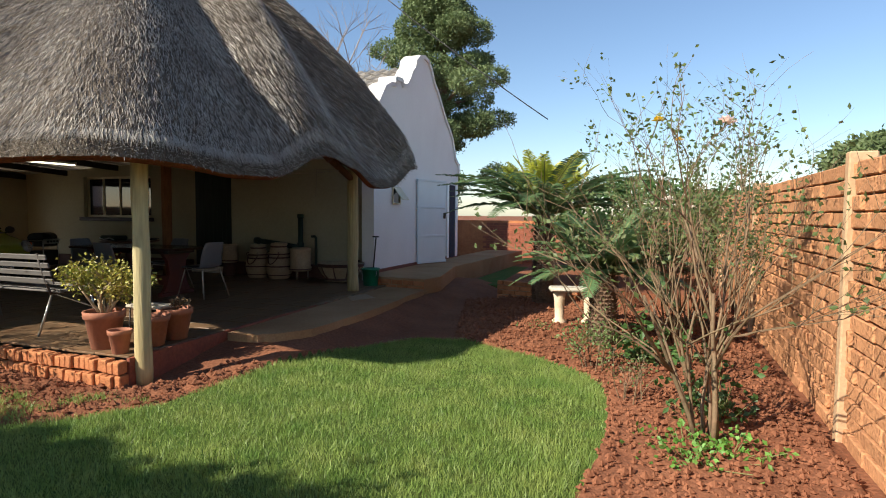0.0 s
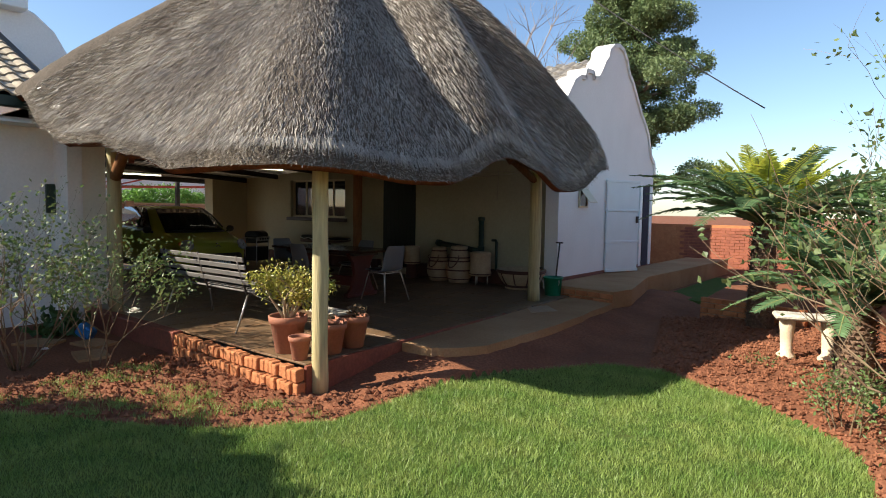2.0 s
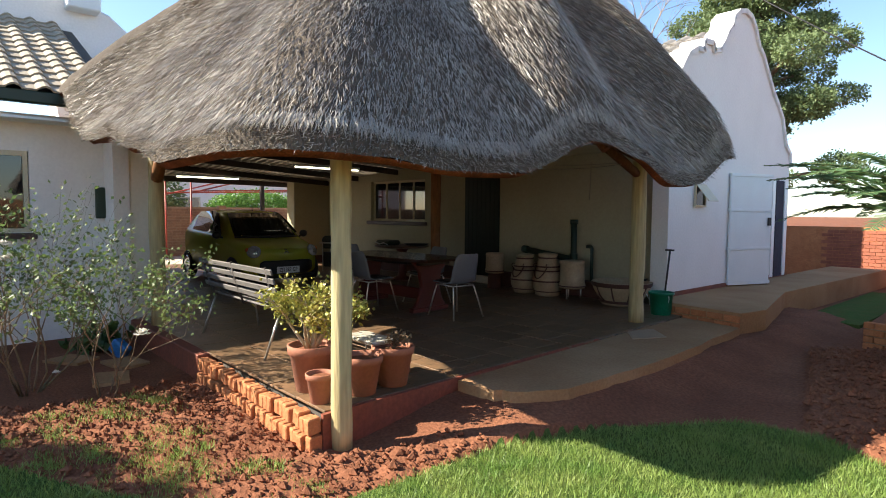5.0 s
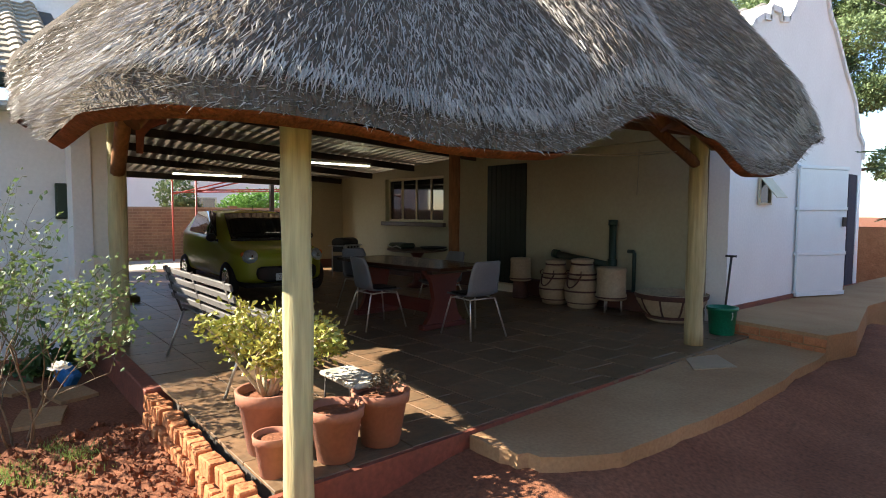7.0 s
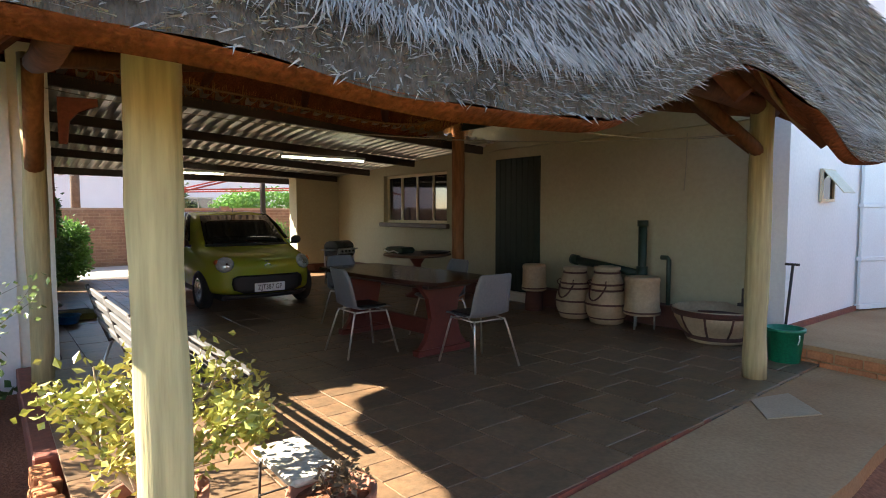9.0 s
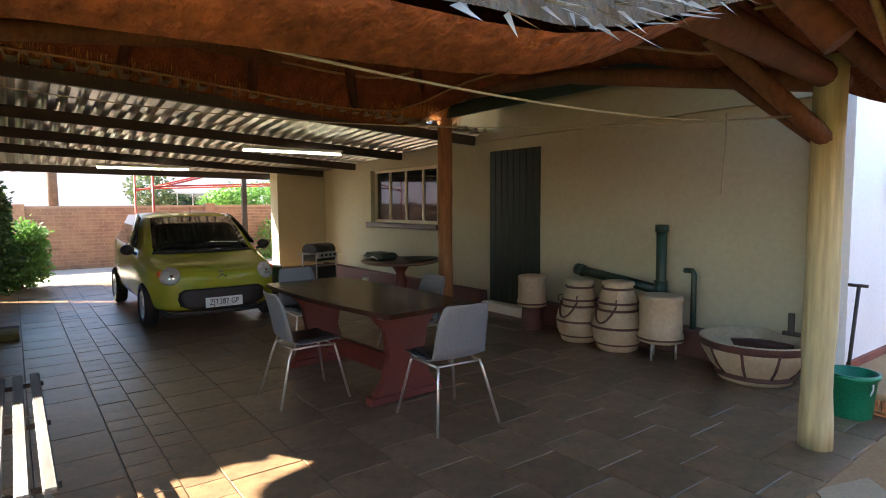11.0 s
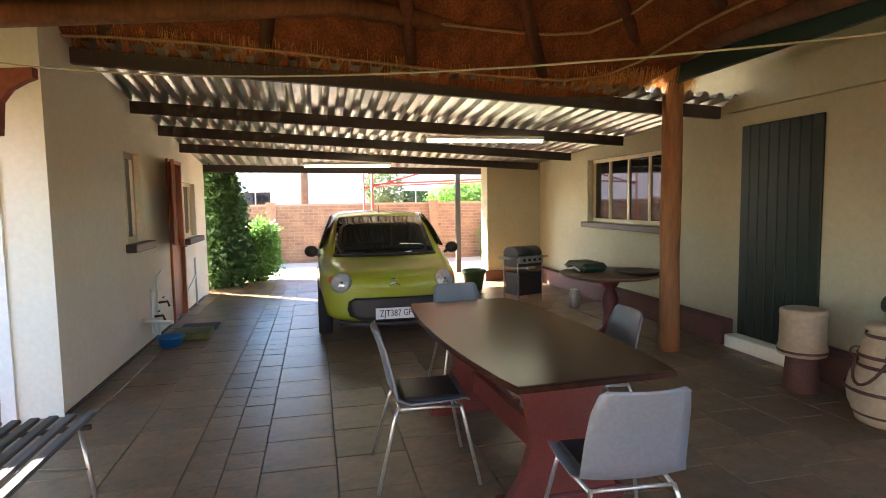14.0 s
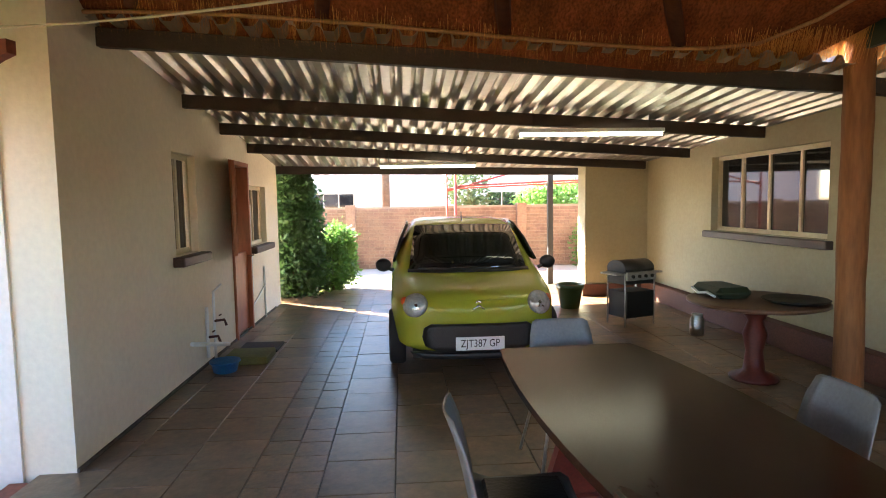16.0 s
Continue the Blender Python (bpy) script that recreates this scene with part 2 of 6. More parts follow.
# ---- ground ----
LAWN = [(-8, 1.2), (-5.6, 3.0), (-3.9, 3.9), (-3.3, 4.3), (-2.85, 4.9), (-2.8, 6.1), (-2.5, 7.0), (-1.9, 7.9), (-1.4, 8.05), (-0.9, 7.75), (-0.44, 7.5), (0.16, 7.0), (0.38, 6.6), (0.45, 6.1), (0.5, 5.4), (0.42, 4.6), (0.35, 3.5), (0.5, 1), (0.6, -5), (-9, -5)]
DUG = [(-5.9, 3.0), (-5.6, 3.0), (-3.9, 3.9), (-3.3, 4.3), (-2.85, 4.9), (-2.8, 6.1), (-3.2, 5.9), (-3.4, 5.2), (-5.8, 5.2)]
MOUND = [(-2.3, 11.0), (-1.5, 8.1), (-0.9, 7.8), (-0.44, 7.5), (0.16, 7.0), (0.42, 6.3), (0.46, 5.4), (0.42, 4.6), (0.38, 2.0), (1.9, 2.0), (1.9, 13), (-1.2, 12)]


def ground_height(x, y):
    p = Vector((x, y, 0))
    h = 0.012 * noise.noise(p * 1.3) + 0.004 * noise.noise(p * 9)
    if inside(x, y, LAWN):
        return h * 0.6 + 0.02
    h += 0.135 * min(max((y - 5.5) / 1.0, 0), 1) * min(max((-2.35 - x) / 0.5, 0), 1)
    rough = 1.0 if inside(x, y, DUG) else 0.75 if inside(x, y, MOUND) else 0.12
    cl = noise.noise(p * 7.0) + 0.6 * noise.noise(p * 15.0) + 0.45 * noise.noise(p * 29)
    h += rough * (0.045 * max(cl, -0.3) + 0.01)
    if rough == 0.75:
        h += 0.05
    return h


def make_ground():
    far = [20, 30, 45, 70, 120, 250, 600]
    xs = [-f for f in far[::-1]] + list(np.arange(-16, -6.2, 0.4)) + list(np.arange(-6.2, 2.2, 0.04)) + list(np.arange(2.4, 16, 1.0)) + far
    ys = [-f for f in far[::-1]] + list(np.arange(-16, 2.4, 0.5)) + list(np.arange(2.4, 13.0, 0.04)) + list(np.arange(13.2, 24, 0.4)) + [f + 8 for f in far]
    nx, ny = len(xs), len(ys)
    vs = [(x, y, ground_height(x, y) if -6.3 < x < 2.2 and 2.3 < y < 14 else 0.0) for y in ys for x in xs]
    fs = [(j * nx + i, j * nx + i + 1, (j + 1) * nx + i + 1, (j + 1) * nx + i) for j in range(ny - 1) for i in range(nx - 1)]
    ob = mesh_from("ground", vs, fs, M_SOIL, smooth=True, label="bare red soil ground with dug clods beside the lawn")
    ob.data.materials.append(M_TURF)
    cx = [inside((xs[f[0] % nx] + xs[f[1] % nx]) / 2, (ys[f[0] // nx] + ys[f[2] // nx]) / 2, LAWN) for f in fs]
    ob.data.polygons.foreach_set("material_index", [int(c) for c in cx])
    return tagged(ob, category="ground", kind="structure")


make_ground()

# ---- patio floor, slabs and walkway ----
FZ = 0.25
PX0, PX1, PY0, PY1 = -16.0, -3.6, 5.22, 11.5
tagged(prism("patio_base", [(PX0, PY0 + 0.1), (PX1 - 0.02, PY0 + 0.1), (-3.82, PY1), (PX0, PY1)], -0.1, FZ - 0.012, M_GROUT), "dark mortar bed under the slate patio floor", "floor", kind="structure")
tagged(prism("patio_edge", [(-3.6, 5.2), (-3.565, 5.2), (-3.845, 11.2), (-3.88, 11.2)], -0.1, FZ - 0.004, M_REDPAINT), "worn red painted edge of the patio floor", "kerb", kind="structure")
tagged(box("patio_kerb", -8.2, -5.78, 5.12, 5.32, -0.1, FZ - 0.004, M_REDPAINT, bevel=0.01), "worn red painted kerb of the patio", "kerb", kind="structure")


def wobble(pts, n=6, amp=0.05, seed=3):
    rnd = random.Random(seed)
    out = []
    for i, p in enumerate(pts):
        q = pts[(i + 1) % len(pts)]
        for k in range(n):
            t = k / n
            out.append((p[0] + (q[0] - p[0]) * t + rnd.uniform(-amp, amp) * (k > 0), p[1] + (q[1] - p[1]) * t + rnd.uniform(-amp, amp) * (k > 0)))
    return out


SLAB = [(-3.61, 6.5)] + wobble([(-3.35, 6.5), (-3.12, 6.6), (-2.87, 7.02), (-2.86, 7.7), (-2.84, 8.6), (-2.95, 10.2), (-3.0, 10.9)], 4, 0.025)[:-4] + [(-3.3, 11.0), (-3.83, 11.0)]
tagged(prism("slab", SLAB, -0.1, 0.228, M_CONC), "dusty red-brown concrete apron beside the patio", "pavement", kind="structure")
tagged(prism("paving_patch", [(-3.76, 9.40), (-3.64, 9.78), (-3.30, 9.46), (-3.50, 9.07)], 0.20, 0.236, shade("pale_cement", (0.40, 0.275, 0.165), 0.9, 0, 0.15, 4, 0.3)), "pale cement patch in the dusty concrete apron", "pavement", kind="structure")
tagged(prism("walkway", [(-4.3, 10.95), (-3.0, 10.75), (-2.9, 11.3), (-3.35, 13.4), (-3.2, 19.5), (-4.3, 19.5)], -0.1, 0.40, M_CONC), "dusty concrete walkway along the white gable wall", "pavement", kind="structure")

# ---- left house ----
LEFT = [(-10.55, -9.98, 1.40, 2.32), (-12.4, -11.65, FZ, 2.37), (-13.4, -12.5, 1.30, 2.10)]
tagged(wall_x("wall_carport", -14.2, -8.28, 5.16, 5.46, -0.1, 3.15, LEFT, M_CREAMBRIGHT), "cream plastered house wall of the carport", "wall", kind="structure")


def east_wall():
    bm = bmesh.new()
    ys, zs = [-4.0, 3.2, 4.17, 4.9, 5.16], [-0.1, 1.35, 2.33, 2.78]
    for j in range(4):
        for k in range(3):
            if j == 1 and k == 1:
                continue
            add_box(bm, -9.0, -8.75, ys[j], ys[j + 1], zs[k], zs[k + 1])
    bmesh.ops.remove_doubles(bm, verts=bm.verts, dist=0.0005)
    return link("wall_east", bm, M_PLASTER)


tagged(east_wall(), "white plastered house wall facing the garden", "wall", kind="structure")
box("wall_pilaster", -8.75, -8.26, 4.98, 5.16, -0.1, 2.95, M_PLASTER, bevel=0.0)
tagged(bpy.data.objects["wall_pilaster"], "white plastered corner of the house wall", "wall", kind="structure")
tagged(box("eave_board", -8.82, -8.35, -4.0, 4.86, 2.67, 2.70, M_WHITEPAINT), "white painted eave board", "trim", kind="structure")
tagged(box("gutter", -8.42, -8.30, -4.0, 4.95, 2.85, 2.99, M_GREEN, bevel=0.015), "dark green painted gutter on the house eave", "gutter", kind="structure")

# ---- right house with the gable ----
# back wall in the darkened cream, the patio's dimness put into its colour
tagged(wall_x("wall_house", -14.3, -4.56, 11.5, 11.8, -0.1, 3.4, [(-12.12, -10.02, 1.42, 2.37), (-8.73, -7.77, 0.38, 2.47)], M_CREAMDIM), "cream plastered house wall at the back of the patio", "wall", kind="structure")
tagged(box("wall_pier", -14.5, -14.1, 10.45, 11.5, -0.1, 3.0, M_CREAMDIM), "cream plastered wall pier at the end of the carport", "wall", kind="structure")

GABLE = [(11.37, 3.15), (11.37, 3.42), (11.6, 3.72), (11.85, 4.02), (12.1, 4.14), (12.3, 4.16), (12.32, 4.3), (12.62, 4.32), (12.66, 4.22), (12.9, 4.27), (13.05, 4.42), (13.2, 4.62), (13.35, 4.74), (13.4, 4.9), (13.6, 5.04), (13.85, 5.1), (14.1, 5.06), (14.3, 4.9), (14.4, 4.74), (14.5, 4.62), (14.7, 4.5), (14.95, 4.25), (15.1, 4.1), (15.3, 3.9), (15.55, 3.72), (15.8, 3.5), (15.95, 3.2), (16.05, 3.0), (16.3, 2.85), (16.35, 2.6)]


def gable():
    bm = bmesh.new()
    base = [(11.37, -0.1), (11.37, 3.15)] + GABLE[1:] + [(16.35, -0.1)]
    for x in (-4.3, -4.56):
        bm.faces.new([bm.verts.new((x, y, z)) for y, z in base])
    bm.verts.ensure_lookup_table()
    n = len(base)
    for i in range(n):
        j = (i + 1) % n
        bm.faces.new((bm.verts[i], bm.verts[j], bm.verts[n + j], bm.verts[n + i]))
    bmesh.ops.recalc_face_normals(bm, faces=bm.faces)
    return link("wall_gable", bm, M_PLASTER)


tagged(gable(), "white plastered scrolled gable wall of the outbuilding", "wall", kind="structure")


def coping():
    bm = bmesh.new()
    for (a, b), (c, d) in zip(GABLE[1:], GABLE[2:]):
        t = Vector((0, c - a, d - b)).normalized()
        n = Vector((0, -t.z, t.y))
        p, q = Vector((0, a, b)), Vector((0, c, d))
        vs = []
        for o in (p - t * 0.012 - n * 0.03, p - t * 0.012 + n * 0.05, q + t * 0.012 + n * 0.05, q + t * 0.012 - n * 0.03):
            vs.append((bm.verts.new((-4.26, o.y, o.z)), bm.verts.new((-4.66, o.y, o.z))))
        for i in range(4):
            j = (i + 1) % 4
            bm.faces.new((vs[i][0], vs[j][0], vs[j][1], vs[i][1]))
        bm.faces.new([v[0] for v in vs])
        bm.faces.new([v[1] for v in vs])
    bmesh.ops.recalc_face_normals(bm, faces=bm.faces)
    return link("gable_coping", bm, M_PLASTER)


tagged(coping(), "white moulded coping along the gable top", "trim", kind="structure")

# ---- thatched roof ----
APEX = Vector((-5.75, 7.45, 5.45))
CX0, CX1, CY0, CY1 = -9.0, -2.95, 4.45, 10.65


def interp(t, table):
    for (a, p), (b, q) in zip(table, table[1:]):
        if t <= b:
            w = min(max((t - a) / (b - a), 0), 1)
            w = w * w * (3 - 2 * w)
            return p + (q - p) * w
    return table[-1][1]


EAVE_E = [(4.4, 1.97), (5.1, 1.95), (5.9, 1.90), (6.4, 1.91), (7.5, 2.22), (8.1, 2.13), (8.8, 1.93), (9.3, 1.94), (10.3, 2.34)]
EAVE_S = [(-9.0, 3.0), (-8.2, 2.98), (-7.4, 2.52), (-6.8, 2.32), (-6.0, 2.28), (-5.2, 2.12), (-4.4, 1.95), (-2.9, 1.96)]
EAVE_N = [(-8.6, 3.12), (-6.0, 3.08), (-4.6, 2.75), (-3.6, 2.35), (-2.9, 2.25)]


def eave_loop(n=240):
    """Points round the rounded-square eave, anticlockwise from the south-west."""
    r, pts = 0.55, []
    corners = [(CX1 - r, CY0 + r, -90), (CX1 - r, CY1 - r, 0), (CX0 + r, CY1 - r, 90), (CX0 + r, CY0 + r, 180)]
    raw = []
    for x, y, a in corners:
        for k in range(13):
            t = radians(a + 90 * k / 12)
            raw.append((x + r * math.cos(t), y + r * math.sin(t)))
    raw.append(raw[0])
    seg = [math.dist(a, b) for a, b in zip(raw, raw[1:])]
    total, cur, i, acc = sum(seg), 0.0, 0, 0.0
    for k in range(n):
        d = total * k / n
        while acc + seg[i] < d:
            acc += seg[i]
            i += 1
        w = (d - acc) / seg[i]
        pts.append((raw[i][0] + (raw[i + 1][0] - raw[i][0]) * w, raw[i][1] + (raw[i + 1][1] - raw[i][1]) * w))
    return pts


def eave_z(x, y):
    """Eave height at a place on the loop, blended at the corners."""
    de, ds, dn, dw = CX1 - x, y - CY0, CY1 - y, x - CX0
    ws = [math.exp(-(max(d, 0) / 0.35) ** 1) for d in (de, ds, dn, dw)]
    zs = [interp(y, EAVE_E), interp(x, EAVE_S), interp(x, EAVE_N), interp(y, [(4.4, 3.0), (5.4, 3.02), (10.6, 2.72)])]
    return sum(w * z for w, z in zip(ws, zs)) / sum(ws)


EAST_SWELL = [(6.25, 0.0), (7.5, 1.0), (8.75, 0.0), (9.1, 0.02), (10.1, 0.75), (10.6, 0.75)]


def roof_point(x, y, ze, s, lift=0.0):
    """A point on the roof, s from eave (0) to apex (1)."""
    f = s * (1.0 + 0.26 * (1 - s))
    px, py = x + (APEX.x - x) * s, y + (APEX.y - y) * s
    # the squared plan rounds off towards the top
    if x > CX1 - 1.1:
        lift += 0.60 * min((x - CX1 + 1.1) / 0.9, 1.0) * interp(y, EAST_SWELL) * math.sin(math.pi * min(s * 0.9 + 0.1, 1)) * min(s / 0.05, 1)
    return Vector((px, py, ze + 0.10 * min(s / 0.02, 1) ** 0.6 + (APEX.z - ze - 0.10) * f + lift))


def thatch():
    root = thing("thatched_roof", "thick grey-brown thatched hipped roof over the patio", "roof", -5.75, 7.45, FZ)
    loop = [(x, y, eave_z(x, y)) for x, y in eave_loop()]
    n = len(loop)
    inv = Matrix.Translation((5.75, -7.45, -FZ))
    steps = [0, 0.012, 0.03, 0.06] + [0.06 + 0.94 * k / 40 for k in range(1, 41)]
    vs, fs = [], []
    for s in steps:
        for x, y, z in loop:
            p = roof_point(x, y, z, s)
            wob = 0.035 * noise.noise(p * 1.1) + 0.018 * noise.noise(p * 4.0)
            vs.append(inv @ (p + Vector((0, 0, wob * (1 - s)))))
    m = len(steps)
    for j in range(m - 1):
        for i in range(n):
            k = (i + 1) % n
            fs.append((j * n + i, j * n + k, (j + 1) * n + k, (j + 1) * n + i))
    mesh_from("thatch_layer", vs, fs, M_THATCH, root, True)
    # underside: from the lip inwards and up
    vs, fs = [], []
    inner = [0, 0.02, 0.05, 0.1, 0.2, 0.35, 0.5, 0.7, 0.98]
    for s in inner:
        for x, y, z in loop:
            p = roof_point(x, y, z, 0)
            q = roof_point(x, y, z, s)
            drop = 0.0 if s == 0 else 0.30 if s > 0.05 else 0.22
            vs.append(inv @ (Vector((q.x, q.y, q.z - drop)) if s else p))
    for j in range(len(inner) - 1):
        for i in range(n):
            k = (i + 1) % n
            fs.append((j * n + k, j * n + i, (j + 1) * n + i, (j + 1) * n + k))
    mesh_from("reed_lining", vs, fs, M_REED, root, True, "red-brown reed underside of the thatch")
    # straw ends over the outside and along the lip
    rnd = random.Random(5)
    vs, fs = [], []
    for q in range(185000):
        i = rnd.randrange(n)
        x, y, z = loop[i]
        if x < -8.0 or y > 10.3 and x < -4.5:
            continue
        lip = q % 7 == 0
        s = rnd.random() ** 1.3 * 0.03 if lip else 0.02 + rnd.random() ** 1.2 * 0.85
        w = rnd.random()
        x2, y2, z2 = loop[(i + 1) % n]
        x, y, z = x + (x2 - x) * w, y + (y2 - y) * w, z + (z2 - z) * w
        p = roof_point(x, y, z, s)
        up = (roof_point(x, y, z, min(s + 0.03, 1)) - p).normalized()
        side = up.cross(Vector((x - APEX.x, y - APEX.y, 0)).normalized()).normalized()
        out = side.cross(up).normalized()
        if out.z < 0:
            out = -out
        ln, wd = rnd.uniform(0.07, 0.14), rnd.uniform(0.0022, 0.0045)
        if s < 0.015:
            d = (-up * 0.55 + side * rnd.gauss(0, 0.2) + out * rnd.uniform(0.3, 0.9)).normalized()
            ln *= 0.5
        else:
            d = (-up + side * rnd.gauss(0, 0.17) + out * rnd.uniform(0.06, 0.30)).normalized()
        p = p + Vector((0, 0, 0.035 * noise.noise(p * 1.1) * (1 - s))) + out * 0.004
        turn = rnd.uniform(-1.25, 1.25)
        flat = side * math.cos(turn) + out * math.sin(turn)
        a = inv @ (p - flat * wd)
        b = inv @ (p + flat * wd)
        c = inv @ (p + d * ln)
        k = len(vs)
        vs += [a, b, c]
        fs.append((k, k + 1, k + 2))
    ob = mesh_from("straw_ends", vs, fs, M_STRAW, root)
    tagged(ob, "grey weathered straw ends", kind="stuff")
    return root


thatch()


def fringe():
    rnd = random.Random(19)
    vs, fs = [], []
    for _ in range(9000):
        y = rnd.uniform(5.4, 10.9)
        x = -8.72 + rnd.uniform(-0.12, 0.06)
        top = 3.45 - 0.06 * (y - 5.4) + rnd.uniform(-0.05, 0.05)
        ln = rnd.uniform(0.26, 0.46)
        dx, dy, w = rnd.uniform(-0.10, 0.02), rnd.gauss(0, 0.03), rnd.uniform(0.002, 0.004)
        k = len(vs)
        vs += [(x + 0.12, y - w, top), (x + 0.12, y + w, top), (x + dx, y + dy, top - ln)]
        fs.append((k, k + 1, k + 2))
    o = mesh_from("reed_fringe", vs, fs, M_GOLDREED, bpy.data.objects["thatched_roof"])
    o.matrix_basis = Matrix.Translation((5.75, -7.45, -FZ))
    tagged(o, "golden hanging reed ends", kind="stuff")


fringe()

# ---- posts ----
def pole(name, label, x, y, z0, z1, r, mat, lean=(0, 0), seed=1):
    rnd = random.Random(seed)
    t = thing(name, label, "post", x, y, z0)
    bm = bmesh.new()
    k = 14
    pts = [(lean[0] * i / k + 0.004 * math.sin(i * 0.8 + seed), lean[1] * i / k + 0.004 * math.cos(i * 0.9 + seed), (z1 - z0) * i / k) for i in range(k + 1)]
    add_tube(bm, pts, [r * rnd.uniform(0.95, 1.06) for _ in pts], 20)
    link("shaft", bm, mat, t)
    return t


pole("garden_post", "round treated pine roof post at the platform corner", -3.54, 5.33, -0.05, 2.35, 0.071, M_POLE, (0.0, 0.0), 1)
pole("garden_post", "round weathered pine roof post beside the green bucket", -3.98, 9.97, FZ, 2.6, 0.09, M_POLE, (0, 0), 2)
pole("garden_post", "round rough pine roof post against the white wall", -7.60, 5.29, FZ, 2.9, 0.085, M_POLE, (0, 0), 4)
pole("inner_post", "dark stained round post beside the carport roof", -8.76, 10.72, FZ, 3.6, 0.097, M_POLEDARK, (0, 0), 6)

# ---- carport roof ----
LEFTLINE, RIGHTLINE = [(-15.2, 2.27), (-14.28, 2.38), (-12.5, 2.58), (-11.39, 2.69), (-10.32, 2.80), (-8.70, 2.98)], [(-15.2, 2.33), (-14.65, 2.36), (-12.55, 2.46), (-10.9, 2.545), (-8.70, 2.645)]


def carport_z(x, y):
    """Height of the middle of the beams: the roof falls away from the house and towards the back wall."""
    w = (y - 5.46) / 5.99
    a, b = (np.interp(x, [p[0] for p in t], [p[1] for p in t]) for t in (LEFTLINE, RIGHTLINE))
    return float(a + (b - a) * w)


def corrugated():
    bm = bmesh.new()
    ys = list(np.arange(5.3, 11.72, 0.0215))
    prev = None
    for x in (-8.70, -10.3, -11.9, -13.5, -15.2):
        cur = []
        for i, y in enumerate(ys):
            ph = (y % 0.172) / 0.172
            h = 0.055 if ph < 0.3 else 0.055 * (1 - (ph - 0.3) / 0.1) if ph < 0.4 else 0 if ph < 0.9 else 0.055 * (ph - 0.9) / 0.1
            cur.append(bm.verts.new((x, y, carport_z(x, y) + 0.075 + h)))
        if prev:
            for i in range(len(ys) - 1):
                bm.faces.new((prev[i], prev[i + 1], cur[i + 1], cur[i]))
        prev = cur
    ob = link("carport_roof", bm, M_IRON)
    mod = ob.modifiers.new("thickness", "SOLIDIFY")
    mod.thickness = 0.003
    return tagged(ob, "ribbed galvanised steel sheet roof of the carport", "roof")


corrugated()
for xl, xr in ((-8.85, -8.97), (-10.32, -10.90), (-11.39, -12.55), (-12.5, -14.0), (-14.2, -15.0)):
    bm = bmesh.new()
    p, q = Vector((xl, 5.36, carport_z(xl, 5.36))), Vector((xr, 11.40, carport_z(xr, 11.40)))
    add_box(bm, -0.035, 0.035, 0, (q - p).length, -0.062, 0.062, 0.006)
    bmesh.ops.transform(bm, matrix=Matrix.Translation(p) @ (q - p).to_track_quat("Y", "Z").to_matrix().to_4x4(), verts=bm.verts)
    tagged(link("roof_beam", bm, M_STEELDARK), "dark painted steel beam under the carport roof", "beam", "carport beams")


def tube_light(x, y0, y1, z, lit):
    t = thing("tube_light", "lit fluorescent tube light under a beam" if lit else "slim fluorescent tube light under a beam", "lamp", x, (y0 + y1) / 2, z, group="tube lights")
    h = (y1 - y0) / 2
    box("batten", -0.035, 0.035, -h, h, 0.02, 0.06, M_WHITEPAINT, t, 0.004)
    tube("tube", [(0, -h + 0.02, 0), (0, h - 0.02, 0)], 0.016, M_TUBE, t, 12, "glowing white tube")
    for y in (-h * 0.8, h * 0.8):
        tube("hanger", [(0, y, 0.05), (0, y, 0.38)], 0.004, M_STEELDARK, t, 5)
    return t


tube_light(-10.56, 8.62, 10.12, 2.50, True)
tube_light(-12.9, 7.14, 8.5, 2.34, True)

# ---- boundary wall ----
tagged(box("wall_boundary", 2.06, 2.12, -6, 22, -0.1, 1.92, M_MORTAR), "orange cast brick boundary wall", "wall", kind="structure")
for k in range(-1, 4):
    tagged(box("wall_post", 1.97, 2.14, 6.03 + 4.0 * k - 0.045, 6.03 + 4.0 * k + 0.045, -0.1, 1.98, M_WPOST, bevel=0.01), "pale cast concrete post of the boundary wall", "post", "boundary wall posts")
tagged(box("wall_far", -19.2, -19.0, -5, 20, -0.1, 1.75, M_MORTAR), "brown brick street wall beyond the carport", "wall", kind="structure")
tagged(box("wall_back", -6, 2.02, 19.9, 20.1, -0.1, 1.35, M_BRICK), "red brick wall at the end of the garden", "wall", kind="structure")

